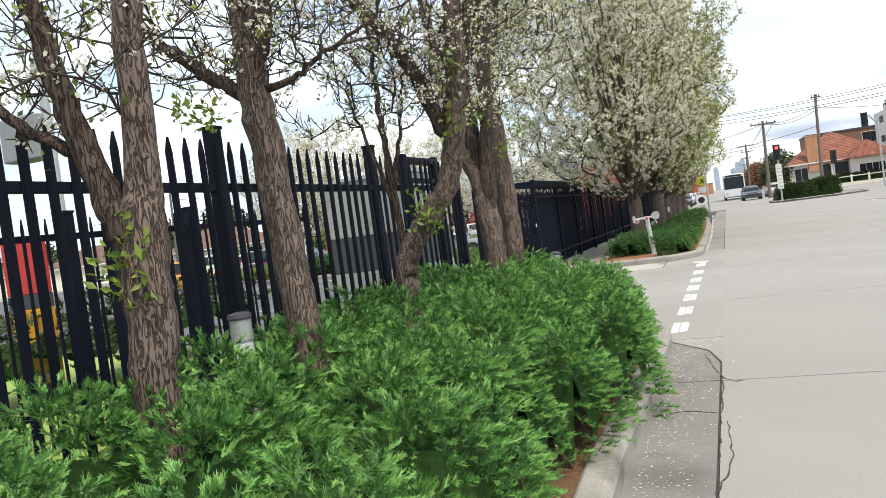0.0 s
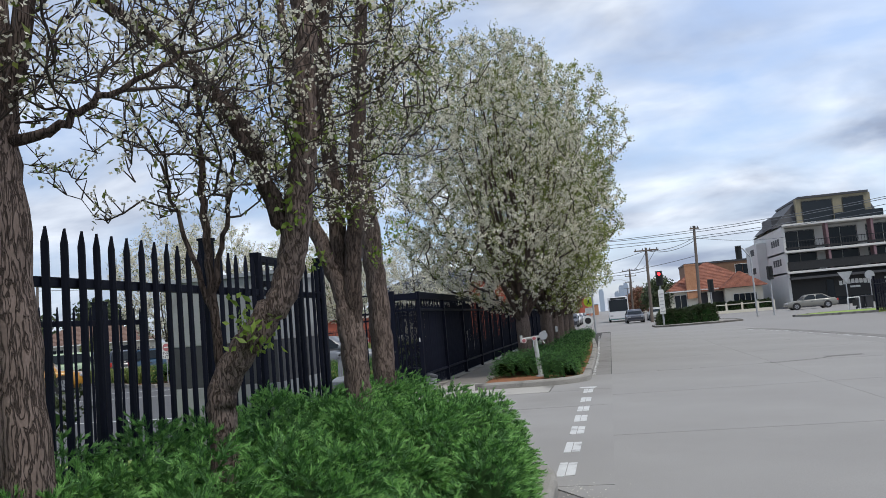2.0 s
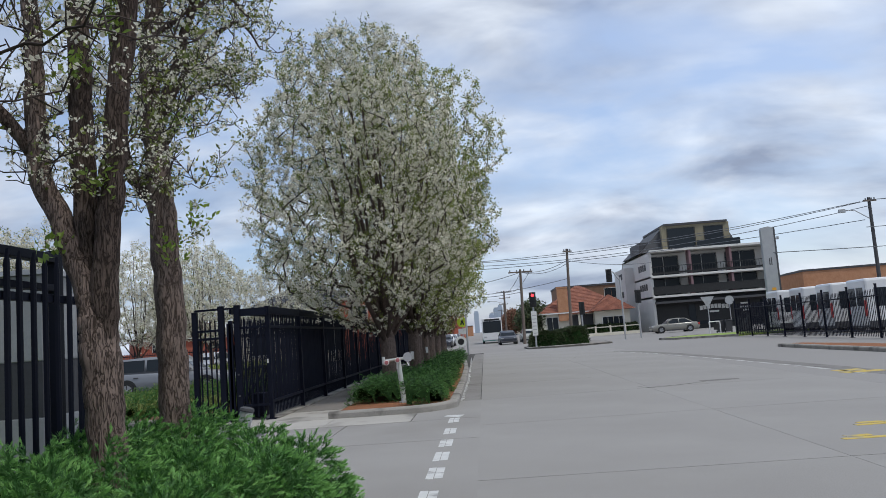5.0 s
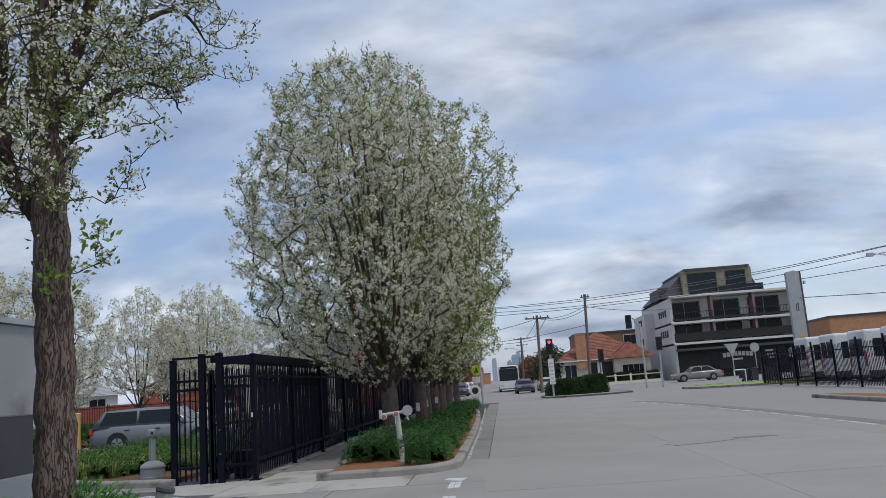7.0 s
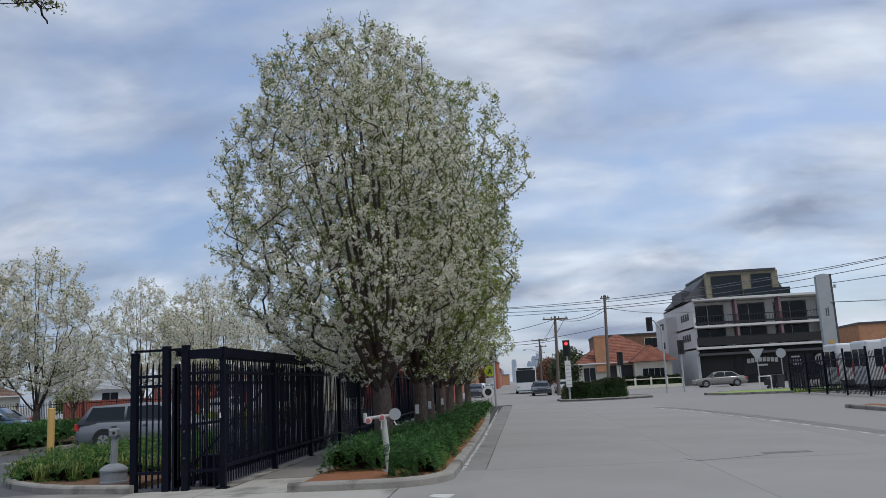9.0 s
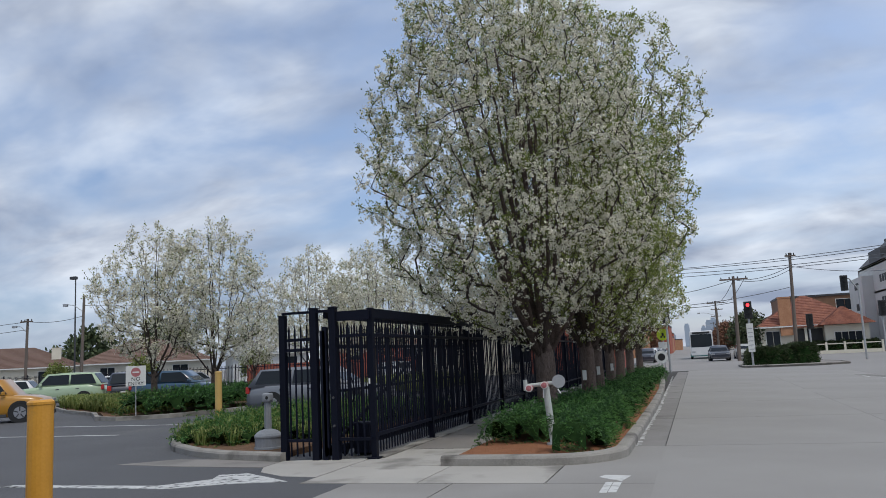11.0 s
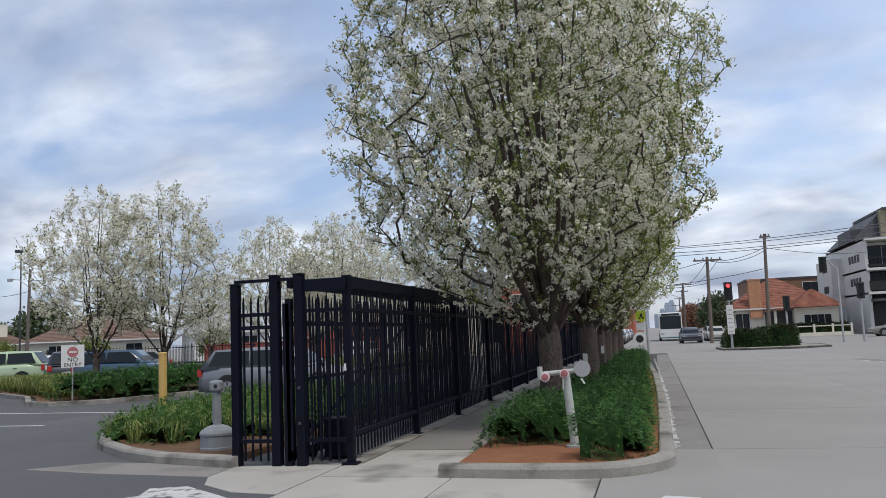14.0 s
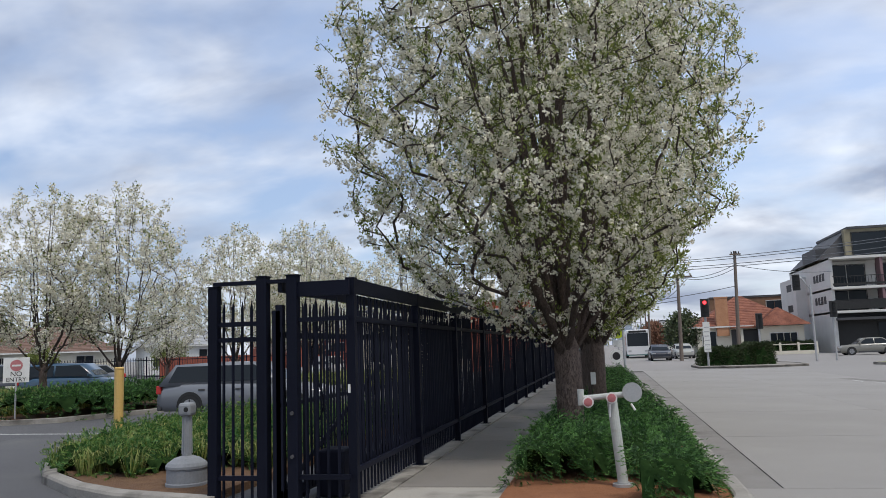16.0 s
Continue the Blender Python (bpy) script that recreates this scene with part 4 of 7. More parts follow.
def gate_leaf():
    """The slid-open gate leaf that hides behind the fence."""
    t = thing("sliding_gate", (-5.42, 21.75, 0.06), label="black steel sliding gate standing open behind the fence", category="gate")
    L, H = 10.2, 2.1
    part("frame", boxes((-0.04, 0.04, 0, L, 0.02, 0.14), (-0.03, 0.03, 0, L, H - 0.36, H - 0.29), (-0.04, 0.04, 0, 0.09, 0, H), (-0.04, 0.04, L - 0.09, L, 0, H), (-0.03, 0.03, L / 2 - 0.04, L / 2 + 0.04, 0, H), (-0.03, 0.03, 0, L, 1.0, 1.05), bevel=0.005), M_BLACK, t)
    br = rods(((0, 0.1, 0.12), (0, L / 2, H - 0.35), 0.03), ((0, L / 2, 0.12), (0, L - 0.1, H - 0.35), 0.03), n=6)
    part("brace", br, M_BLACK, t)
    p = part("picket", picket_bm(H, 0.042), M_BLACK, t)
    p.matrix_basis = pose(0.04, 0.15, 0.05)
    k = 1
    while 0.15 + 0.112 * k < L - 0.1:
        share(p, "picket", t, pose(0.04, 0.15 + 0.112 * k, 0.05))
        k += 1
    w = lathe(bmesh.new(), [(0.02, -0.03), (0.09, -0.03), (0.09, 0.03), (0.02, 0.03)], 14)
    w = part("wheel", w, M_BLACK, t)
    w.matrix_basis = pose(0, 0.7, 0.04, 0, 90, 0)
    share(w, "wheel", t, pose(0, L - 0.9, 0.04, 0, 90, 0))


gate_leaf()


def gate_end():
    """The end frame where the gate slides in: guide posts, an infill panel and the guide beam."""
    t = thing("gate_end_frame", (-5.4, 21.8, 0), label="black steel guide posts and end panels of the gate", category="gate frame")
    for x, h, w in ((-0.8, 2.38, 0.11), (-0.22, 2.47, 0.12), (0.13, 2.47, 0.12)):
        part("guide_post", boxes((x - w / 2, x + w / 2, -w / 2, w / 2, 0, h), (x - w / 2 - 0.01, x + w / 2 + 0.01, -w / 2 - 0.01, w / 2 + 0.01, h, h + 0.015), bevel=0.006), M_BLACK, t)
    part("gate_stop", boxes((-0.1, 0.0, -0.05, 0.04, 0, 2.1), bevel=0.006), M_BLACK, t)
    part("top_tie", boxes((-0.8, 0.13, -0.04, 0.04, 2.4, 2.44), (0.13, 0.77, -0.02, 0.02, 2.24, 2.4), (-0.05, 0.0, 0.0, 9.0, 2.3, 2.42)), M_BLACK, t)
    part("guide_beam", boxes((0.74, 0.8, 0.05, 9.0, 2.26, 2.42), bevel=0.006), M_BLACK, t)
    for x0, x1, z in ((-0.76, -0.26, 0.32), (-0.76, -0.26, 1.97), (-0.76, -0.26, 1.8), (0.18, 0.75, 0.33), (0.18, 0.75, 1.99)):
        part("panel_rail", boxes((x0, x1, -0.02, 0.02, z - 0.025, z + 0.025)), M_BLACK, t)
    p = part("picket", picket_bm(2.16, 0.036), M_BLACK, t)
    p.matrix_basis = pose(-0.7, 0.03, 0.06, 0, 0, 90)
    for x in (-0.59, -0.48, -0.37):
        share(p, "picket", t, pose(x, 0.03, 0.06, 0, 0, 90))
    for x in (0.26, 0.38, 0.5, 0.62):
        share(p, "picket", t, pose(x, 0.03, 0.06, 0, 0, 90))
    for z in (0.55, 1.0):
        part("bolt", rods(((0.13, -0.05, z), (0.13, -0.085, z), 0.02)), M_CHAR, t)
    part("flat_label", boxes((0.757, 0.783, -0.062, -0.055, 1.2, 1.29)), M_WPAINT, t)
    cu = rods(*[((0.3 + 0.08 * math.sin(k * 0.9), 0.25 + 0.05 * math.cos(k * 1.3), 0.9 + 0.13 * k), (0.3 + 0.08 * math.sin(k * 0.9 + 0.9), 0.25 + 0.05 * math.cos(k * 1.3 + 1.3), 1.03 + 0.13 * k), 0.01) for k in range(9)], n=5)
    part("drive_chain", cu, M_BLACK, t)
    part("motor_box", boxes((0.2, 0.5, 0.5, 0.85, 0.03, 0.55), bevel=0.03), M_BLACK, t)


gate_end()


def cabinet():
    t = thing("equipment_cabinet", (-4.85, 12.25, 0), label="tall pale cabinet with a dark band beside the driveway", category="cabinet")
    part("upper_panel", boxes((-0.75, 0.7, 0, 1.5, 1.56, 2.38), bevel=0.01), M_CABINET, t)
    part("dark_band", boxes((-0.74, 0.69, 0.01, 1.49, 1.03, 1.558)), M_CHAR, t)
    part("lower_panel", boxes((-0.75, 0.7, 0, 1.5, 0.12, 1.028), bevel=0.01), M_CABINET, t)
    part("plinth", boxes((-0.7, 0.65, 0.05, 1.45, 0, 0.118)), M_KERB, t)
    part("lid", boxes((-0.79, 0.74, -0.04, 1.54, 2.382, 2.43)), M_GALV, t)


cabinet()


# ---- near trees: pruned pears with bare twigs ----
def near_tree(name, base, limbs, seed, label, reach=1.3, n_ends=150, n_leaf=70, n_blos=120, zmin=2.2, up=1.2, fine=0.003, sprouts=()):
    """limbs: polylines of (x, y, z, r) in the world; the first starts at the ground."""
    rng = np.random.default_rng(seed)
    bx, by = base
    t = thing(name, (bx, by, 0.1), label=label, category="tree", group="pruned trees in the bed")
    o = np.array([bx, by, 0.1])
    paths, nodes = [], []
    for k, l in enumerate(limbs):
        p = smooth_path([(a - bx, b - by, c - 0.1, r * 0.88) for a, b, c, r in l], 8, 0.007, rng)
        paths.append(p)
        nodes += [np.array(q) for q, r in p if q[2] > zmin - 0.1]
    tubes("trunk", paths[:1], M_BARK, t, 30, knob=0.045, rng=rng)
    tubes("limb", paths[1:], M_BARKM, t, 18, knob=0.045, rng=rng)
    ends = []
    for _ in range(n_ends * 3 // 2):
        nd = nodes[rng.integers(0, len(nodes))]
        a = rng.uniform(0, 6.283)
        r = reach * rng.random() ** 1.15
        ends.append(nd + np.array([r * math.cos(a), r * math.sin(a), rng.uniform(0.0, 1.0) * up * r + 0.08]))
    ends = np.array(ends)
    ends = ends[np.argsort([min(np.linalg.norm(e - q) for q in nodes[::3]) for e in ends])]
    arr, parents, tips = grow(nodes, ends, rng, step=0.075, lift=0.28, wig=0.01)
    tubes("twig", twig_paths(arr, parents, tips, len(nodes), fine, 0.022), M_BARKD, t, 4)
    # crowded short spurs give the twigs their knotted look
    spur, stubs = [], []
    for k in range(len(nodes), len(arr)):
        for _ in range(2):
            if rng.random() < 0.7:
                s = arr[k] + rng.standard_normal(3) * 0.045 + np.array([0, 0, 0.035])
                spur.append(s)
                stubs.append([(arr[k], 0.0042), (s, 0.0028)])
    tubes("spur", stubs, M_BARKD, t, 3)
    for ex, ey, ez in sprouts:
        c = np.array([ex - bx, ey - by, ez - 0.1]) + rng.standard_normal((40, 3)) * np.array([0.05, 0.05, 0.06])
        v, f = leaves(c, 0.055, 0.014, rng, 0.2)
        raw("sprout", v, f, M_LEAFB, t, "tuft of bright new leaves", kind="stuff")
    sp = np.array(spur)
    n_leaf, n_blos = n_leaf * 6, n_blos * 9
    c = sp[rng.integers(0, len(sp), n_leaf)] + rng.standard_normal((n_leaf, 3)) * 0.03
    v, f = leaves(c, 0.042, 0.011, rng, 0.3)
    raw("leaves", v, f, M_LEAF, t, "a few small new leaves", kind="stuff")
    c = sp[rng.integers(0, len(sp), n_blos)] + rng.standard_normal((n_blos, 3)) * 0.02
    v, f = petals(c, 0.02, rng, 3)
    raw("blossom", v, f, M_BLOS, t, "sparse white blossom", kind="stuff")
    return t


near_tree("pruned_tree", (-2.12, 4.2), [
    [(-2.12, 4.2, 0.0, 0.12), (-2.1, 4.2, 1.0, 0.1), (-2.08, 4.2, 1.5, 0.105), (-2.04, 4.22, 2.0, 0.07), (-2.01, 4.22, 2.6, 0.06), (-1.95, 4.25, 4.0, 0.035), (-1.9, 4.3, 5.2, 0.015)],
    [(-2.08, 4.2, 1.48, 0.08), (-2.18, 4.18, 1.77, 0.07), (-2.29, 4.15, 2.17, 0.06), (-2.38, 4.1, 2.7, 0.05), (-2.6, 4.0, 4.0, 0.03), (-2.7, 4.0, 5.0, 0.012)],
    [(-2.25, 4.16, 2.0, 0.03), (-2.5, 4.1, 2.15, 0.025), (-2.75, 4.0, 2.5, 0.018), (-2.9, 3.9, 3.0, 0.008)]], 11, "pruned pear tree with a forked trunk", 0.8, 260, 120, 120, 2.0, sprouts=[(-2.1, 4.1, 1.5), (-2.06, 4.12, 1.62)])
near_tree("pruned_tree", (-2.25, 5.57), [
    [(-2.22, 5.57, 0.0, 0.13), (-2.23, 5.57, 0.95, 0.108), (-2.3, 5.57, 1.8, 0.1), (-2.34, 5.57, 2.43, 0.1), (-2.36, 5.57, 3.1, 0.075), (-2.4, 5.55, 4.4, 0.045), (-2.45, 5.5, 6.0, 0.015)],
    [(-2.34, 5.57, 2.38, 0.05), (-2.47, 5.55, 2.46, 0.045), (-2.71, 5.5, 2.65, 0.042), (-2.95, 5.4, 2.95, 0.035), (-3.2, 5.3, 3.7, 0.015)],
    [(-2.3, 5.57, 2.42, 0.03), (-2.1, 5.62, 2.46, 0.02), (-1.94, 5.68, 2.57, 0.016), (-1.6, 5.8, 2.75, 0.008)],
    [(-2.3, 5.57, 2.5, 0.05), (-2.2, 5.6, 3.0, 0.045), (-2.15, 5.62, 4.0, 0.03), (-2.1, 5.6, 5.4, 0.012)]], 12, "pruned pear tree with a straight ridged trunk", 1.15, 480, 160, 300, 2.3, sprouts=[(-2.62, 5.5, 2.32), (-2.72, 5.45, 2.36)])
near_tree("pruned_tree", (-2.16, 6.93), [
    [(-2.16, 6.93, 0.0, 0.11), (-2.16, 6.93, 1.0, 0.085), (-2.13, 6.93, 1.35, 0.088), (-1.95, 6.95, 1.6, 0.085), (-1.77, 7.0, 1.85, 0.085), (-1.66, 7.0, 2.3, 0.085), (-1.6, 7.0, 2.7, 0.08), (-1.55, 7.0, 3.6, 0.06), (-1.5, 7.0, 5.2, 0.03), (-1.5, 7.0, 6.4, 0.012)],
    [(-1.7, 7.0, 2.05, 0.06), (-1.82, 6.95, 2.4, 0.055), (-1.93, 6.9, 2.72, 0.05), (-2.16, 6.8, 3.1, 0.045), (-2.5, 6.6, 3.4, 0.035), (-3.0, 6.3, 3.8, 0.012)],
    [(-2.14, 6.93, 1.4, 0.03), (-2.18, 6.93, 2.0, 0.026), (-2.2, 6.95, 2.6, 0.02), (-2.2, 6.95, 3.6, 0.008)],
    [(-2.17, 6.93, 1.8, 0.02), (-2.07, 6.93, 2.2, 0.015), (-1.98, 6.95, 2.65, 0.008)],
    [(-2.17, 6.93, 1.75, 0.02), (-2.29, 6.91, 2.12, 0.015), (-2.42, 6.9, 2.6, 0.008)],
    [(-1.62, 7.0, 2.5, 0.05), (-1.5, 7.1, 3.0, 0.04), (-1.45, 7.2, 4.2, 0.02), (-1.45, 7.2, 5.2, 0.01)]], 13, "pruned pear tree whose trunk bends and re-sprouts", 1.05, 740, 320, 560, 2.15, sprouts=[(-1.95, 6.84, 1.66), (-1.86, 6.88, 1.6), (-1.66, 6.9, 2.25), (-1.62, 6.9, 2.62)])
near_tree("pruned_tree", (-2.23, 9.57), [
    [(-2.2, 9.57, 0.0, 0.16), (-2.24, 9.57, 0.95, 0.125), (-2.28, 9.57, 1.6, 0.13), (-2.31, 9.57, 1.85, 0.1), (-2.46, 9.57, 2.3, 0.08), (-2.63, 9.57, 2.76, 0.075), (-2.65, 9.57, 3.58, 0.06), (-2.75, 9.5, 5.2, 0.03), (-2.8, 9.5, 6.4, 0.012)],
    [(-2.28, 9.57, 1.6, 0.11), (-2.33, 9.6, 2.1, 0.09), (-2.35, 9.6, 2.64, 0.085), (-2.39, 9.62, 4.0, 0.07), (-2.37, 9.62, 4.5, 0.06), (-2.4, 9.6, 6.8, 0.015)],
    [(-2.26, 9.57, 1.65, 0.1), (-2.2, 9.55, 2.2, 0.085), (-2.12, 9.55, 3.0, 0.08), (-1.96, 9.55, 4.4, 0.06), (-1.8, 9.5, 6.6, 0.015)],
    [(-2.63, 9.57, 2.8, 0.05), (-2.9, 9.45, 3.2, 0.04), (-3.2, 9.3, 3.8, 0.02)]], 14, "pruned pear tree with several upright trunks", 1.0, 380, 420, 560, 2.4, sprouts=[(-2.2, 9.45, 2.6), (-2.32, 9.45, 3.3), (-2.5, 9.5, 2.2), (-2.1, 9.45, 3.6)])
near_tree("pruned_tree", (-2.48, 11.2), [
    [(-2.46, 11.2, 0.0, 0.17), (-2.48, 11.2, 0.95, 0.14), (-2.49, 11.2, 1.8, 0.125), (-2.53, 11.2, 2.77, 0.12), (-2.57, 11.2, 3.3, 0.1), (-2.59, 11.2, 3.94, 0.09), (-2.43, 11.2, 5.3, 0.06), (-2.4, 11.2, 7.2, 0.015)],
    [(-2.54, 11.2, 2.75, 0.07), (-2.75, 11.2, 2.98, 0.055), (-2.84, 11.2, 3.3, 0.05), (-2.9, 11.2, 4.2, 0.035), (-3.0, 11.2, 5.6, 0.012)],
    [(-2.57, 11.2, 3.4, 0.05), (-2.35, 11.25, 4.0, 0.045), (-2.15, 11.3, 4.9, 0.03), (-2.0, 11.4, 6.2, 0.012)],
    [(-2.5, 11.2, 4.2, 0.03), (-2.2, 11.2, 4.4, 0.025), (-1.95, 11.3, 4.5, 0.015), (-1.75, 11.3, 4.3, 0.008)],
    [(-2.55, 11.25, 3.4, 0.04), (-2.42, 11.8, 4.2, 0.03), (-2.2, 12.4, 4.75, 0.02), (-2.05, 12.8, 4.6, 0.008)],
    [(-2.55, 11.25, 3.2, 0.035), (-2.52, 12.0, 3.9, 0.024), (-2.42, 12.6, 4.2, 0.015), (-2.3, 12.8, 4.0, 0.006)]], 15, "pruned pear tree with a pale scar on its trunk", 0.65, 560, 1700, 1000, 2.4, sprouts=[(-2.4, 11.05, 2.35), (-2.2, 11.1, 2.6), (-2.3, 11.1, 3.4)])


# ---- junipers and grasses ----
def near_in(x, y):
    right = KX - (0.22 if y < 5.5 else max(0.08, 0.22 - 0.1 * (y - 5.5))) - x - max(0.0, y - 9.3) ** 2 * 0.22
    right += 0.1 * math.sin(y * 1.9) + 0.06 * math.sin(y * 4.3)
    return min(right, x + (2.72 if y < 5.6 else min(3.3, 2.72 + 0.4 * (y - 5.6))), y + 0.3, 12.3 - y)


hedge("juniper_hedge", near_in, lambda x, y: 0.76 + 0.24 * min(max((-0.9 - x) / 1.3, 0), 1) - 0.1 * min(max((y - 8.5) / 2, 0), 1), (-3.35, -0.55, -0.3, 12.3), 13800, "thick spreading bright green juniper hedge", 3, 0.19, 0.09, 15, 0.052, 0.0042, plume=0.12, tips=M_JTIP, near=lambda x, y: 1.0 if y > 2.6 else 0.25)


def isl_in(x, y):
    return min(-1.0 - 0.012 * max(y - 31, 0) - x + 0.07 * math.sin(y * 2.3), x + 3.1 + (0.0 if y > 24 else 0.06 * math.sin(5 * y)), y - (22.8 + 0.2 * math.sin((x + 2.6) * 2.0)) if x < -1.75 else y - 21.5 - 0.5 * (x + 1.75) ** 2, 56 - y, math.hypot(x + 1.95, y - 22.45) - 0.42)


hedge("juniper_ground_cover", isl_in, lambda x, y: 0.52, (-3.15, -0.85, 21.3, 56.0), 9800, "low dark green juniper on the planted island", 5, 0.2, 0.12, 14, 0.046, 0.0042, rise=0.14, plume=0.16, material=M_JUNI2, tips=M_JTIP2, near=lambda x, y: 1.0 if y < 26 else 0.4 if y < 32 else 0.12)


def west_in(x, y):
    return min(-6.45 - x, x + 11.1 - 0.3 * max(0, 27 - y) ** 1.15, y - 22.6 - 0.55 * max(0, -6.8 - x) ** 1.1 * 0.6, 32.5 - y, math.hypot(x + 7.2, y - 22.9) - 1.0)


hedge("low_shrub_bed", west_in, lambda x, y: 0.42, (-11.2, -6.4, 22.3, 32.6), 4600, "low green shrubs in the bed by the gate", 6, 0.2, 0.16, 9, 0.075, 0.0065, plume=0.17, material=M_JUNI, tips=M_BEDTIP)
tussocks("strappy_grass", west_in, (-11.2, -6.4, 22.3, 32.6), 330, "tufts of strappy green grass among the shrubs", 8, 0.42)
hedge("tree_bed_juniper", lambda x, y: min(-16.0 - 0.1 * abs(y - 36) - x, x + 19.3, y - 33.2 - 0.2 * abs(x + 18.5), 40 - y), lambda x, y: 0.75, (-19.4, -15.9, 33.0, 40.0), 1900, "dark green juniper under the car park trees", 9, 0.25, 0.2, 9, 0.12, 0.012, plume=0.28, material=M_JUNI2, tips=M_JTIP2)
tussocks("grass_bank", lambda x, y: y - 36.2 + 0.75 * (x + 22.5), (-29, -19.2, 33.4, 42.5), 700, "pale green strappy grass beside the parked cars", 10, 0.7, wid=0.01)
tussocks("grass_bank_rear", lambda x, y: 1.0, (-16.0, -11.5, 44, 54), 420, "tall green strappy grass in the car park", 12, 0.8, wid=0.012)


hedge("rear_shrubs", lambda x, y: min(x + 8.6, -7.2 - x, y - 2.0, 13.0 - y), lambda x, y: 1.0, (-8.6, -7.2, 2.0, 13.0), 600, "dark green shrubs behind the rear fence", 14, 0.2, 0.18, 14, 0.14, 0.018, plume=0.4, material=M_DARKLEAF)
# petals and leaf litter lie in the gutter
lrng = np.random.default_rng(77)
lp = np.stack([KX + 0.05 + np.abs(lrng.standard_normal(1100)) * 0.2, lrng.uniform(2.5, 10.5, 1100) + 0.15 * lrng.standard_normal(1100), np.full(1100, 0.006)], 1)
lv, lf = leaves(lp, 0.018, 0.007, lrng, 0.0)
lv[:, 2] = 0.004 + (lv[:, 2] - 0.006) * 0.15
tagged(raw("petal_litter", lv, lf, M_BLOS), "fallen white petals scattered in the gutter", "litter", kind="stuff")


# ---- flowering pears ----
PROF = [(1.7, 0.4), (2.2, 1.15), (2.8, 2.1), (3.5, 2.75), (4.2, 3.05), (5.6, 3.15), (7.0, 3.1), (8.2, 2.8), (9.1, 2.3), (9.7, 1.65), (10.15, 0.7)]
LBL = "tall flowering pear tree covered in white blossom"
p1 = pear_tree("pear_tree", 21, [(z, q * (1.0 if z < 5 else 0.95 if z < 7.5 else 0.84)) for z, q in PROF], 1.4, 2900, 9600, 38000, 0.21, 0.056, LBL, group="pear trees on the island", shift=(-0.5, 0), flowers=14, tuft=0.045)
p1.matrix_basis = pose(-2.6, 26.2, 0.1)
p2 = pear_tree("pear_tree", 22, [(z * 1.02, q * (1.07 if z > 6.5 else 0.88)) for z, q in PROF], 1.5, 2100, 4600, 42000, 0.2, 0.062, "tall pear tree turning yellow-green with young leaves", group="pear trees on the island", leafmat=M_LEAFY, shift=(0.12, 0), flowers=10, tuft=0.055)
p2.matrix_basis = pose(-2.25, 30.2, 0.1)
for k, (y, s) in enumerate(((34.2, 0.98), (38.2, 0.95), (42.2, 0.97), (47.0, 0.93), (53.0, 0.95))):
    if k == 0:
        p2b = pear_tree("pear_tree", 24, [(z * 0.95, q * 0.93) for z, q in PROF], 1.5, 420, 1500, 8000, 0.2, 0.085, "pear tree in mixed leaf and blossom further along the island", group="pear trees on the island", leafmat=M_LEAFY, flowers=8, tuft=0.09)
        p2b.matrix_basis = pose(-2.5, y, 0.1, 0, 0, 40)
        continue
    copy_thing(p2b, pose(-2.5, y, 0.1, 0, 0, 67 * k + 40) @ Matrix.Diagonal((s, s, s, 1)))
CP = [(1.9, 0.7), (2.4, 1.6), (3.2, 2.25), (4.5, 2.5), (5.8, 2.15), (6.8, 1.3), (7.5, 0.4)]
p3 = pear_tree("pear_tree", 23, CP, 1.3, 750, 2900, 1700, 0.13, 0.088, "flowering pear tree in the car park bed", group="car park pear trees", mids=9, flowers=7, tuft=0.075)
p3.matrix_basis = pose(-20.6, 37.2, 0.1)
for x, y, a, s in ((-18.7, 38.6, 100, 1.04), (-28.5, 58.0, 200, 0.84), (-20.0, 50, 60, 1.08), (-16.9, 51.5, 140, 1.1), (-18.5, 58, 20, 1.15), (-13.2, 57, 300, 1.1), (-24, 64, 250, 1.0)):
    copy_thing(p3, pose(x, y, 0.05, 0, 0, a) @ Matrix.Diagonal((s, s, s, 1)))


# ---- small things by the path ----
M_SAGE = mat("weathered_grey_paint", (0.36, 0.38, 0.36), (0.5, 0.52, 0.49), 0.7, 5, 40, 0.1, stain=((0.3, 0.27, 0.2), 6, 0.58))


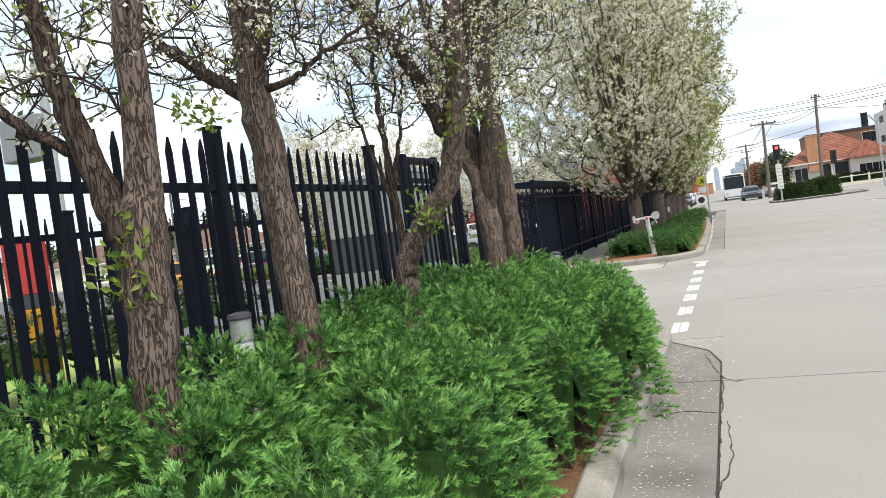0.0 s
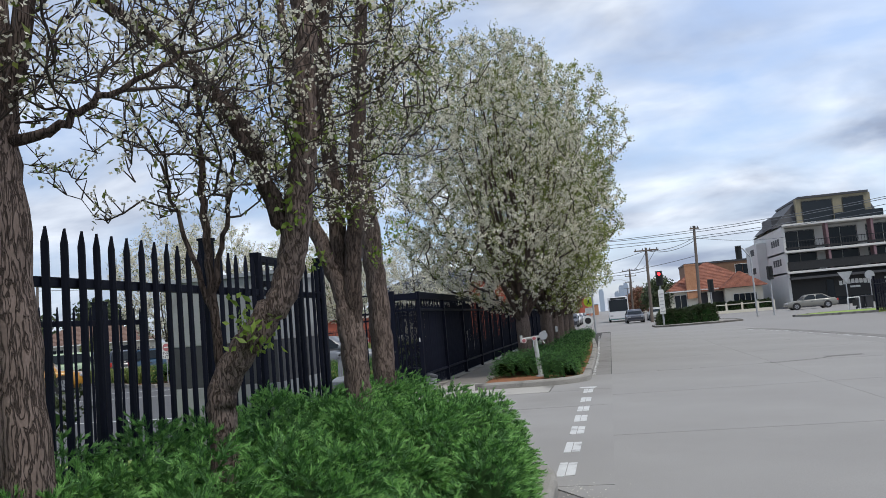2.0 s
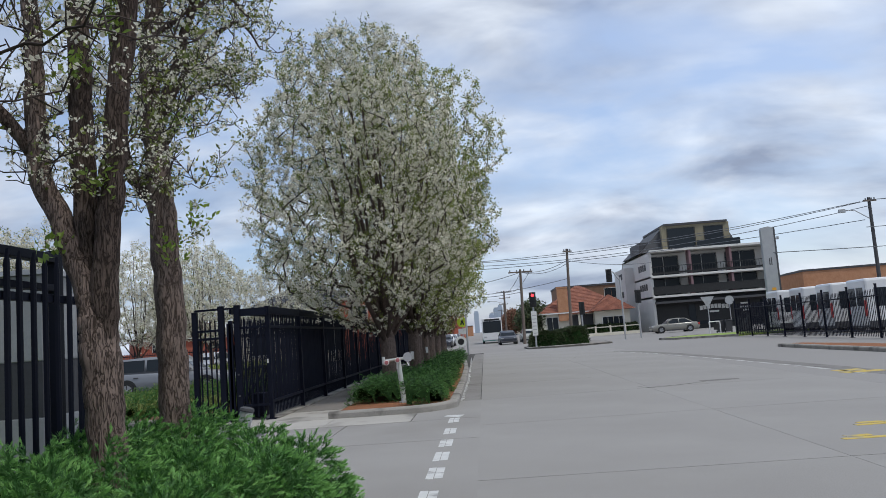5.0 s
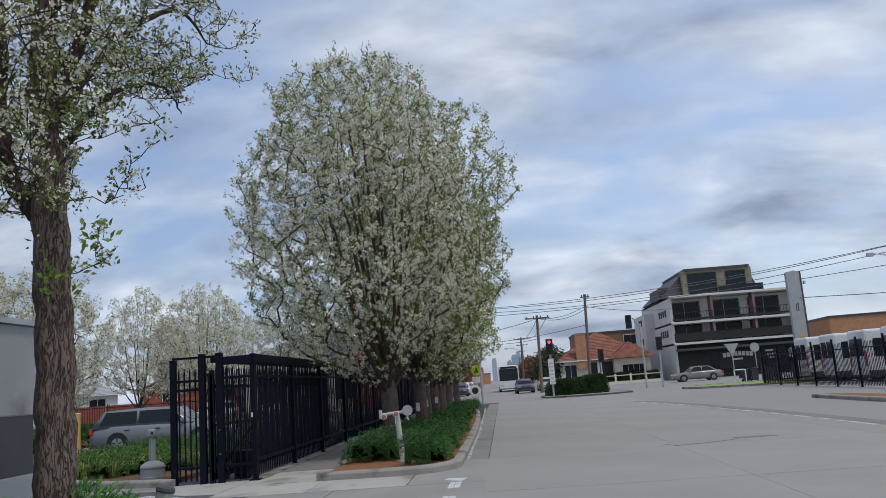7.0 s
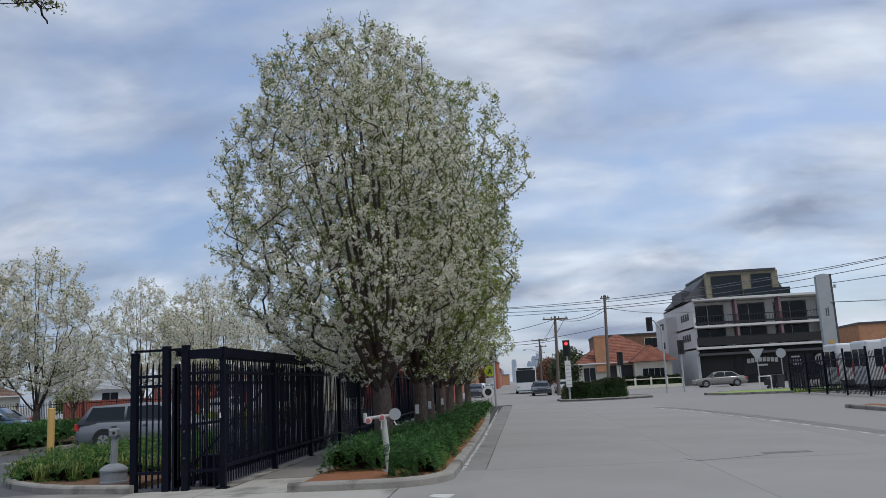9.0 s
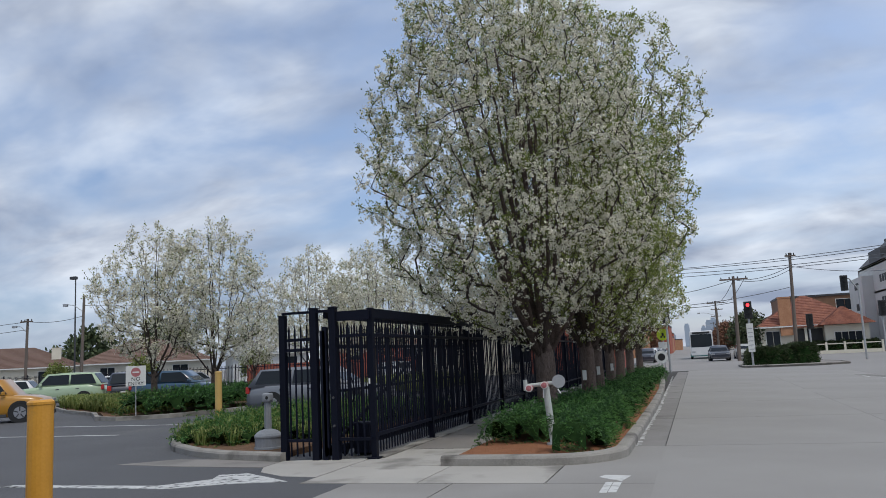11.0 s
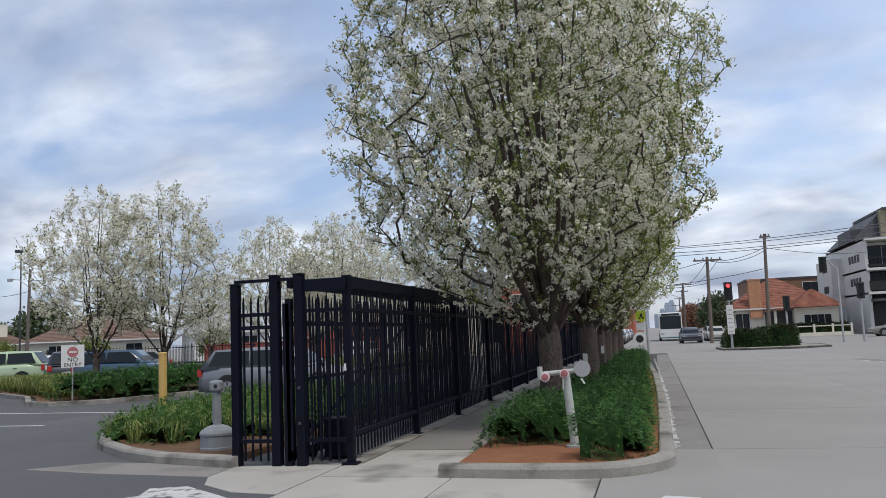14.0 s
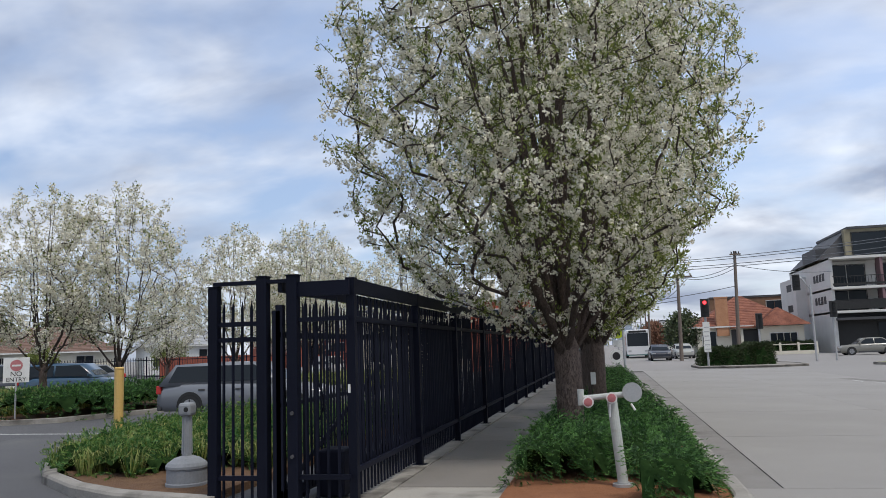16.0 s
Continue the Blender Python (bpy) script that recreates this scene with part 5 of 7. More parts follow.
def booster():
    t = thing("fire_booster_pipe", (-1.94, 22.62, 0.1), label="pale painted fire booster pipe with faded red caps", category="hydrant")
    part("flange", lathe(bmesh.new(), [(0.115, -0.02), (0.115, 0.03), (0.066, 0.03), (0.066, 0.045)], 16, (0.07, 0, 0)), M_GALV, t)
    part("standpipe", rods(((0.07, 0, 0), (0.0, 0, 0.92), 0.055), n=16), M_SAGE, t)
    part("manifold", rods(((-0.34, 0, 0.93), (0.18, 0, 0.97), 0.032), ((-0.33, 0, 0.86), (-0.33, 0, 1.03), 0.035), n=12), M_SAGE, t)
    for x, z in ((-0.25, 0.9), (0.0, 0.94)):
        v = part("valve", rods(((x, -0.03, z), (x, -0.12, z), 0.055), n=14), M_PINK, t)
        part("cap", rods(((x, -0.12, z), (x, -0.14, z), 0.06), n=14), M_WPAINT, v)
        part("plug", rods(((x, -0.14, z), (x, -0.16, z), 0.045), ((x, -0.16, z), (x, -0.18, z), 0.02), n=12), M_PINK, v)
    part("disc_tag", rods(((0.22, -0.03, 0.99), (0.22, -0.045, 0.99), 0.105), n=20), M_GALV, t)
    part("chain", rods(((0.2, -0.05, 0.87), (0.24, -0.05, 0.8), 0.012), ((-0.02, -0.1, 0.87), (-0.03, -0.1, 0.74), 0.01), n=6), M_WPAINT, t)


booster()


def butt_bin():
    t = thing("cigarette_bin", (-7.05, 22.72, 0.1), label="grey plastic cigarette bin with a slender neck", category="bin")
    part("drum", lathe(bmesh.new(), [(0.25, -0.02), (0.25, 0.03), (0.24, 0.04), (0.237, 0.2), (0.25, 0.205), (0.25, 0.235), (0.225, 0.27), (0.15, 0.32), (0.07, 0.345)], 28), M_PLASTIC, t)
    part("neck", lathe(bmesh.new(), [(0.066, 0.33), (0.058, 0.37), (0.052, 0.8), (0.06, 0.84)], 14), M_PLASTIC, t)
    for k in range(8):
        a = 2 * math.pi * k / 8
        part("rib", rods(((0.059 * math.cos(a), 0.059 * math.sin(a), 0.37), (0.053 * math.cos(a), 0.053 * math.sin(a), 0.81), 0.009), n=6), M_PLASTIC, t)
    part("head", boxes((-0.085, 0.085, -0.085, 0.08, 0.82, 0.98), bevel=0.035), M_PLASTIC, t)
    part("opening", rods(((0.03, -0.083, 0.9), (0.03, -0.09, 0.9), 0.03), n=12), M_INK, t)


butt_bin()


def bollard_light(x, y, z0, h, lean=0):
    t = thing("bollard_light", (x, y, z0), label="white bollard light with a grey cap in the hedge", category="light", group="bollard lights")
    t.matrix_world = pose(x, y, z0, 0, lean, 0)
    part("body", lathe(bmesh.new(), [(0.055, 0), (0.055, h - 0.16), (0.052, h - 0.16), (0.052, h - 0.03)], 18), M_WPAINT, t)
    part("lens", lathe(bmesh.new(), [(0.057, h - 0.15), (0.059, h - 0.14), (0.059, h - 0.035), (0.057, h - 0.03)], 18), M_GALV, t)
    part("cap", lathe(bmesh.new(), [(0.064, h - 0.03), (0.066, h - 0.02), (0.06, h), (0.03, h + 0.008)], 18), M_CHAR, t)


bollard_light(-2.46, 5.3, 0.1, 1.12)
bollard_light(-2.36, 11.98, 0.1, 0.93, 14)


def yellow_post(x, y, r, h, label, m=None):
    t = thing("bollard", (x, y, 0), label=label, category="bollard", group="yellow bollards")
    part("tube", lathe(bmesh.new(), [(r, 0), (r, h - 0.05), (r * 1.05, h - 0.045), (r * 1.05, h - 0.02), (r * 0.85, h)], 18), m or M_YPOST, t)


yellow_post(-6.05, 16.45, 0.125, 1.33, "stout yellow steel bollard beside the driveway")
yellow_post(-11.55, 28.0, 0.09, 1.5, "faded yellow steel bollard behind the shrubs", M_TANPOST)


def no_entry():
    t = thing("traffic_sign", (-18.45, 33.4, 0.1), 38, "white no entry sign on a thin grey post", "sign")
    part("post", rods(((0, 0.03, 0), (0, 0.03, 1.6), 0.025)), M_GALV, t)
    b = part("board", boxes((-0.33, 0.33, 0, 0.015, 1.02, 1.72), bevel=0.004), M_WPAINT, t)
    part("disc", rods(((0, -0.001, 1.5), (0, -0.006, 1.5), 0.16), n=24), M_PINK, b)
    part("disc_bar", boxes((-0.11, 0.11, -0.012, -0.007, 1.475, 1.525)), M_WPAINT, b)
    text("lettering", "NO", 0.19, M_INK, b, pose(0, -0.004, 1.2, 90, 0, 0))
    text("lettering", "ENTRY", 0.165, M_INK, b, pose(0, -0.004, 1.05, 90, 0, 0))


no_entry()


for k, (x, y, z) in enumerate(((-2.3, 29.98, 0.95), (-2.42, 33.97, 0.95), (-2.42, 37.97, 0.95))):
    tg = thing("tree_tag", (x, y, z), label="small white tag fixed to a pear trunk", category="tag", group="tree tags")
    part("plate", boxes((-0.05, 0.05, -0.02, 0.0, -0.12, 0.12), bevel=0.004), M_WPAINT, tg)


def totem():
    t = thing("site_sign", (-8.0, 9.0, 0), 10, "red and orange panel sign on the lawn behind the fence", "sign")
    part("red_panel", boxes((-0.28, 0.25, 0, 0.12, 1.4, 2.1), bevel=0.01), M_REDP, t)
    part("dark_band", boxes((-0.28, 0.25, 0.002, 0.118, 1.22, 1.398)), M_CHAR, t)
    part("orange_panel", boxes((-0.28, 0.25, 0, 0.12, 0.3, 1.218), bevel=0.01), M_ORANGE, t)
    part("leg", boxes((-0.2, 0.18, 0.03, 0.09, 0, 0.32)), M_CHAR, t)
    t = thing("camera_box", (-7.95, 9.4, 0), label="blue-grey cabinet on a steel pole behind the fence", category="cabinet")
    part("pole", rods(((0.25, 0, 0), (0.25, 0, 6.0), 0.06)), M_GALV, t)
    part("cabinet", boxes((-0.4, 0.2, -0.15, 0.15, 3.05, 3.6), bevel=0.02), M_PLASTIC, t)


totem()


def catch_frame():
    t = thing("gate_catch_frame", (-3.3, 10.95, 0.1), label="black steel frame that catches the sliding gate", category="gate frame")
    for yy in (-1.0, 0.0):
        part("upright", boxes((-0.045, 0.045, yy - 0.045, yy + 0.045, 0, 2.3), bevel=0.006), M_BLACK, t)
    part("beam", boxes((-0.05, 0.05, -1.0, 0.0, 2.2, 2.27), bevel=0.006), M_BLACK, t)
    part("lower_beam", boxes((-0.04, 0.04, -0.95, -0.05, 1.98, 2.03)), M_BLACK, t)


catch_frame()


# ---- vehicles ----
def loft(bm, rings):
    vs = [[bm.verts.new(p) for p in r] for r in rings]
    n = len(vs[0])
    for a, b in zip(vs, vs[1:]):
        for k in range(n):
            bm.faces.new((a[k], a[(k + 1) % n], b[(k + 1) % n], b[k]))
    bm.faces.new(vs[0][::-1])
    bm.faces.new(vs[-1])
    bmesh.ops.recalc_face_normals(bm, faces=bm.faces)
    for f in bm.faces:
        f.smooth = len(f.verts) == 4
    return bm


KINDS = {  # stations: share of the length, bonnet or shoulder height as share of the height; then the cabin's corners
    "sedan": ([(0, .40), (.03, .52), (.12, .58), (.30, .64), (.5, .66), (.8, .68), (.95, .66), (1, .48)], (.27, .42, .72, .90)),
    "wagon": ([(0, .38), (.03, .48), (.12, .54), (.28, .60), (.5, .62), (.8, .63), (.96, .63), (1, .45)], (.25, .40, .90, .985)),
    "suv": ([(0, .40), (.03, .52), (.12, .58), (.27, .62), (.5, .63), (.8, .64), (.97, .64), (1, .45)], (.25, .37, .88, .985)),
}


def car(at, rz, kind, L, W, H, paint, label, clear=0.2):
    """A car with its nose towards -x, on its wheels at z = 0."""
    t = thing("car", at, rz, label, "car", "parked cars")
    st, (c0, c1, c2, c3) = KINDS[kind]
    rings = []
    for s, hs in st:
        x = (s - 0.5) * L
        w = W / 2 * (0.86 + 0.14 * min(1, 6 * min(s, 1 - s)))
        zs = H * hs
        zb = clear + (0.1 if s in (0, 1) else 0)
        rings.append([(x, -w * 0.9, zb), (x, -w, zb + 0.18), (x, -w, zs * 0.82), (x, -w * 0.94, zs * 0.97), (x, -w * 0.7, zs), (x, w * 0.7, zs), (x, w * 0.94, zs * 0.97), (x, w, zs * 0.82), (x, w, zb + 0.18), (x, w * 0.9, zb)])
    body = part("body", loft(bmesh.new(), rings), paint, t)
    sh = H * 0.62
    xs = [(c - 0.5) * L for c in (c0, c1, c2, c3)]
    wl, wt = W * 0.46, W * 0.37
    cab = [[(xs[0], -wl, sh - 0.05), (xs[0] + 0.02, -wl, sh), (xs[0] + 0.02, wl, sh), (xs[0], wl, sh - 0.05)],
           [(xs[1], -wl, sh - 0.05), (xs[1], -wt, H * 0.975), (xs[1], wt, H * 0.975), (xs[1], wl, sh - 0.05)],
           [((xs[1] + xs[2]) / 2, -wl, sh - 0.05), ((xs[1] + xs[2]) / 2, -wt, H), ((xs[1] + xs[2]) / 2, wt, H), ((xs[1] + xs[2]) / 2, wl, sh - 0.05)],
           [(xs[2], -wl, sh - 0.05), (xs[2], -wt, H * 0.97), (xs[2], wt, H * 0.97), (xs[2], wl, sh - 0.05)],
           [(xs[3], -wl, sh - 0.05), (xs[3] - 0.02, -wl, sh), (xs[3] - 0.02, wl, sh), (xs[3], wl, sh - 0.05)]]
    part("roof", loft(bmesh.new(), cab), paint, t)

    def pane(name, q, off):
        bm = bmesh.new()
        a = [bm.verts.new(Vector(p) + Vector(off)) for p in q]
        b = [bm.verts.new(Vector(p) + Vector(off) * 0.2) for p in q]
        bm.faces.new(a)
        bm.faces.new(b[::-1])
        for k in range(4):
            bm.faces.new((a[k], b[k], b[(k + 1) % 4], a[(k + 1) % 4]))
        bmesh.ops.recalc_face_normals(bm, faces=bm.faces)
        part(name, bm, M_DGLASS, t)

    zt = H * 0.935
    f = (zt - sh) / (H * 0.97 - sh)
    wm = wl + (wt - wl) * f
    g = 0.05
    mid = (xs[1] + xs[2]) / 2
    for sg in (-1, 1):
        for a0, a1, b0, b1 in ((xs[0] + 0.22, xs[1] + 0.1, mid - 0.04, mid - 0.04), (mid + 0.05, mid + 0.05, xs[3] - 0.28, xs[2] - 0.06)):
            pane("side_window", [(a0, sg * wl * 0.985, sh + g), (b0, sg * wl * 0.985, sh + g), (b1, sg * wm, zt), (a1, sg * wm, zt)], (0, sg * 0.02, 0.004))
    pane("windscreen", [(xs[0] + 0.1, -wl * 0.88, sh + g), (xs[0] + 0.1, wl * 0.88, sh + g), (xs[1] - 0.02, wt * 0.92, zt), (xs[1] - 0.02, -wt * 0.92, zt)], (-0.015, 0, 0.02))
    pane("rear_window", [(xs[3] - 0.04, -wl * 0.86, sh + g), (xs[3] - 0.04, wl * 0.86, sh + g), (xs[2] + 0.03, wt * 0.9, zt), (xs[2] + 0.03, -wt * 0.9, zt)], (0.015, 0, 0.02))
    r = 0.33 if kind != "suv" else 0.36
    for x in (-L * 0.31, L * 0.29):
        for sg in (-1, 1):
            w = part("wheel", lathe(bmesh.new(), [(r * 0.62, -0.1), (r * 0.96, -0.11), (r, -0.07), (r, 0.07), (r * 0.96, 0.11), (r * 0.62, 0.1)], 22), M_RUBBER, t)
            w.matrix_basis = pose(x, sg * (W / 2 - 0.1), r, 90, 0, 0)
            bm = lathe(bmesh.new(), [(r * 0.6, -0.115), (r * 0.6, 0.115)], 18)
            part("rim", bm, M_ALLOY, w)
            sp = bmesh.new()
            for k in range(5):
                box(sp, -0.02, 0.02, 0.05, r * 0.58, -0.122, 0.122)
                bmesh.ops.rotate(sp, verts=sp.verts, cent=(0, 0, 0), matrix=Matrix.Rotation(2 * math.pi / 5, 3, "Z"))
            part("spokes", sp, M_CHAR, w)
            part("wheel_arch", lathe(bmesh.new(), [(r * 1.14, -0.02), (r * 1.14, 0.02), (r * 1.02, 0.021)], 20), M_INK, t).matrix_basis = pose(x, sg * (W / 2 - 0.012), r + 0.02, 90, 0, 0)
    for sg in (-1, 1):
        part("headlight", boxes((-L / 2 - 0.01, -L / 2 + 0.16, sg * W * 0.36 - 0.14, sg * W * 0.36 + 0.14, H * 0.42, H * 0.49), bevel=0.02), M_GALV, t)
        part("tail_light", boxes((L / 2 - 0.12, L / 2 + 0.015, sg * W * 0.4 - 0.1, sg * W * 0.4 + 0.1, H * 0.45, H * 0.6), bevel=0.02), M_REDP, t)
        part("mirror", boxes((xs[0] + 0.25, xs[0] + 0.38, sg * (W / 2 + 0.03) - 0.07, sg * (W / 2 + 0.03) + 0.07, sh, sh + 0.14), bevel=0.03), paint, t)
    part("front_bumper", boxes((-L / 2 - 0.03, -L / 2 + 0.12, -W * 0.42, W * 0.42, clear + 0.02, clear + 0.17), bevel=0.03), M_CHAR, t)
    part("rear_bumper", boxes((L / 2 - 0.12, L / 2 + 0.03, -W * 0.42, W * 0.42, clear + 0.02, clear + 0.2), bevel=0.03), M_CHAR, t)
    for sg in (-1, 1):
        part("sill", boxes((-L * 0.2, L * 0.18, sg * W * 0.495 - 0.02, sg * W * 0.495 + 0.02, clear, clear + 0.12), bevel=0.01), M_CHAR, t)
        for x in (-0.02 * L, 0.2 * L):
            part("door_handle", boxes((x, x + 0.18, sg * W * 0.5 - 0.012, sg * W * 0.5 + 0.02, H * 0.5, H * 0.53), bevel=0.006), M_CHAR, t)
    part("number_plate", boxes((L / 2 + 0.02, L / 2 + 0.035, -0.2, 0.2, H * 0.36, H * 0.43)), M_WPAINT, t)
    return t


def paint(name, c):
    return mat(name, c, tuple(v * 1.08 for v in c), 0.28, 2, 60, 0, coat=0.6)


P_OCHRE, P_MINT, P_DARK, P_BLUE = paint("ochre_paint", (0.42, 0.2, 0.02)), paint("pale_green_paint", (0.38, 0.48, 0.32)), paint("dark_grey_paint", (0.03, 0.033, 0.045)), paint("blue_paint", (0.03, 0.07, 0.12))
P_PEWTER = paint("pewter_paint", (0.2, 0.195, 0.17))
P_SILVER, P_WHITE, P_GREY = paint("silver_paint", (0.34, 0.34, 0.31)), paint("white_car_paint", (0.65, 0.65, 0.65)), paint("grey_paint", (0.17, 0.18, 0.2))
car((-24.8, 33.2, 0), 210, "suv", 4.2, 1.8, 1.62, P_OCHRE, "ochre yellow compact SUV on the car park")
car((-32.6, 45.2, 0), 25, "suv", 4.6, 1.9, 1.78, P_MINT, "pale green SUV parked behind the grass bank")
car((-28.7, 45.6, 0), -55, "suv", 4.4, 1.85, 1.66, P_DARK, "dark grey SUV parked behind the grass bank")
car((-25.2, 45.2, 0), 195, "wagon", 4.6, 1.82, 1.62, P_BLUE, "dark blue wagon parked behind the trees")
car((-11.9, 34.7, 0), 184, "wagon", 4.8, 1.85, 1.5, P_GREY, "grey wagon parked behind the gate")
for k, (x, y, c, l) in enumerate(((-38.5, 46.5, P_WHITE, "white car at the edge of the car park"), (-42.5, 46.5, P_SILVER, "silver car at the edge of the car park"), (-37, 54, P_WHITE, "white car in the rear row"), (-32, 55, P_GREY, "grey car in the rear row"), (-20, 62, P_WHITE, "white car near the rear fence"))):
    car((x, y, 0), 30 + 15 * k, "sedan" if k % 2 else "suv", 4.5, 1.82, 1.5, c, l)
car((19.4, 87.5, 0), 0, "sedan", 4.8, 1.84, 1.45, P_PEWTER, "grey-beige sedan waiting at the side street")
car((2.4, 90, 0), 92, "sedan", 4.6, 1.82, 1.44, P_DARK, "dark sedan driving towards the crossing")
car((5.0, 96, 0), 92, "sedan", 4.6, 1.82, 1.46, P_SILVER, "silver sedan beside the kerb")
for k in range(6):
    car((-4.6 - 0.05 * k, 96 + 8.5 * k, 0), 90, "sedan" if k % 2 else "suv", 4.5, 1.8, 1.5, (P_DARK, P_WHITE, P_GREY, P_WHITE, P_DARK, P_SILVER)[k], "car parked along the far street kerb")


def bus(at, rz, L, W, H, label, body_mat, stripe):
    t = thing("bus", at, rz, label, "bus", "buses")
    part("body", boxes((-L / 2, L / 2, -W / 2, W / 2, 0.35, H), bevel=0.12), body_mat, t)
    part("skirt", boxes((-L / 2 + 0.03, L / 2 - 0.03, -W / 2 - 0.006, W / 2 + 0.006, 0.3, 0.62)), stripe, t)
    part("windscreen", boxes((-L / 2 - 0.015, -L / 2 + 0.05, -W / 2 + 0.12, W / 2 - 0.12, H * 0.42, H * 0.88), bevel=0.02), M_DGLASS, t)
    part("destination_panel", boxes((-L / 2 - 0.018, -L / 2 + 0.05, -W / 2 + 0.3, W / 2 - 0.3, H * 0.89, H * 0.965)), M_INK, t)
    n = int(L / 1.5)
    for k in range(n):
        x = -L / 2 + 0.5 + k * (L - 0.8) / n
        for sg in (-1, 1):
            part("side_window", boxes((x, x + (L - 0.8) / n - 0.12, sg * (W / 2 + 0.004) - 0.008, sg * (W / 2 + 0.004) + 0.008, H * 0.48, H * 0.82)), M_DGLASS, t)
    for x in (-L * 0.32, L * 0.3):
        for sg in (-1, 1):
            w = part("wheel", lathe(bmesh.new(), [(0.25, -0.13), (0.42, -0.13), (0.42, 0.13), (0.25, 0.13)], 20), M_RUBBER, t)
            w.matrix_basis = pose(x, sg * (W / 2 - 0.1), 0.42, 90, 0, 0)
            part("rim", lathe(bmesh.new(), [(0.24, -0.14), (0.24, 0.14)], 16), M_ALLOY, w)
    for sg in (-1, 1):
        part("headlight", boxes((-L / 2 - 0.02, -L / 2 + 0.05, sg * W * 0.36 - 0.18, sg * W * 0.36 + 0.18, 0.7, 0.9), bevel=0.02), M_GALV, t)
        part("tail_light", boxes((L / 2 - 0.04, L / 2 + 0.02, sg * W * 0.43 - 0.09, sg * W * 0.43 + 0.09, 0.85, 1.65), bevel=0.02), M_REDP, t)
        part("rear_window", boxes((L / 2 - 0.04, L / 2 + 0.012, sg * W * 0.2 - W * 0.17, sg * W * 0.2 + W * 0.17, H * 0.5, H * 0.84), bevel=0.02), M_DGLASS, t)
    return t


P_TEAL = paint("teal_stripe", (0.03, 0.14, 0.13))
bus((1.0, 110, 0), 90, 11, 2.5, 3.15, "white city bus with a dark windscreen", P_WHITE, P_TEAL)
for k, y in enumerate((46.5, 50.4, 54.3, 58.4)):
    bus((22.4, y, 0), 180, 6.6, 2.1, 2.75, "white minibus with red tail lights parked behind the fence", P_WHITE, M_CHAR)


# ---- fences, signs and lights across the road ----
palisade("palisade_fence", 16.7, 34.0, 58.6, 0.0, 2.1, [34, 36.7, 39.4, 42.1, 44.8, 47.5, 50.2, 52.9, 55.6, 58.5], 2.3, "black steel palisade fence in front of the minibuses", 0.15, (0.3, -0.3), 0.05, 0.08)
f = palisade("palisade_fence", 0, 0, 4.2, 0.0, 2.1, [0, 2.1, 4.2], 2.3, "short black steel return of the palisade fence", 0.15, (0.3, -0.3), 0.06, 0.1)
f.matrix_basis = pose(16.7, 58.6, 0, 0, 0, -90)


def median():
    kerb([(12.0, 38.4), (12.0, 34), (12.1, 29), (12.25, 22)], "reddish-brown concrete kerb of the road median")
    tagged(part("median_fill", prism(bmesh.new(), [(12.12, 38.2), (12.12, 34), (12.22, 29), (12.37, 22.1), (13.6, 22.1), (13.4, 34), (12.8, 38.0)], -0.015, 0.125), M_REDSOIL), "narrow median with reddish soil", "median", kind="structure")
    tagged(part("verge", prism(bmesh.new(), [(12.6, 62.5), (13.2, 60.2), (16.6, 58.2), (24, 58.2), (24, 64), (15, 64.4)], -0.02, 0.12), M_GRASS), "small patch of green verge", "verge", kind="structure")
    kerb([(24, 64.2), (15, 64.6), (12.9, 63.4), (12.5, 62.2), (13.1, 60.1), (16.6, 58.0)][::-1], "pale kerb round the small verge")


median()
# hedge island at the crossing
isl2 = [(3.1, 63.5), (4.6, 62.6), (7.5, 62.4), (9.2, 63.2), (9.4, 66), (8.8, 70), (6, 72.5), (3.8, 71), (3.0, 67)]
kerb(isl2 + [isl2[0]], "pale kerb round the hedge island at the crossing")
tagged(part("island_paving", prism(bmesh.new(), isl2, -0.02, 0.11), M_PATH), "paved island at the crossing", "traffic island", kind="structure")
hedge("clipped_hedge", lambda x, y: min(x - 3.4, 7.8 - x, y - 64.6 - 0.12 * abs(x - 5.6), 67.6 - y) + 0.08 * math.sin(3 * x), lambda x, y: 1.02 + 0.07 * (x - 3.4) + 0.1 * math.sin(2.6 * x + y), (3.3, 7.9, 64.5, 67.7), 3600, "clipped dark green hedge on the traffic island", 31, 0.2, 0.15, 6, 0.1, 0.016, 0.12, M_DARKLEAF)


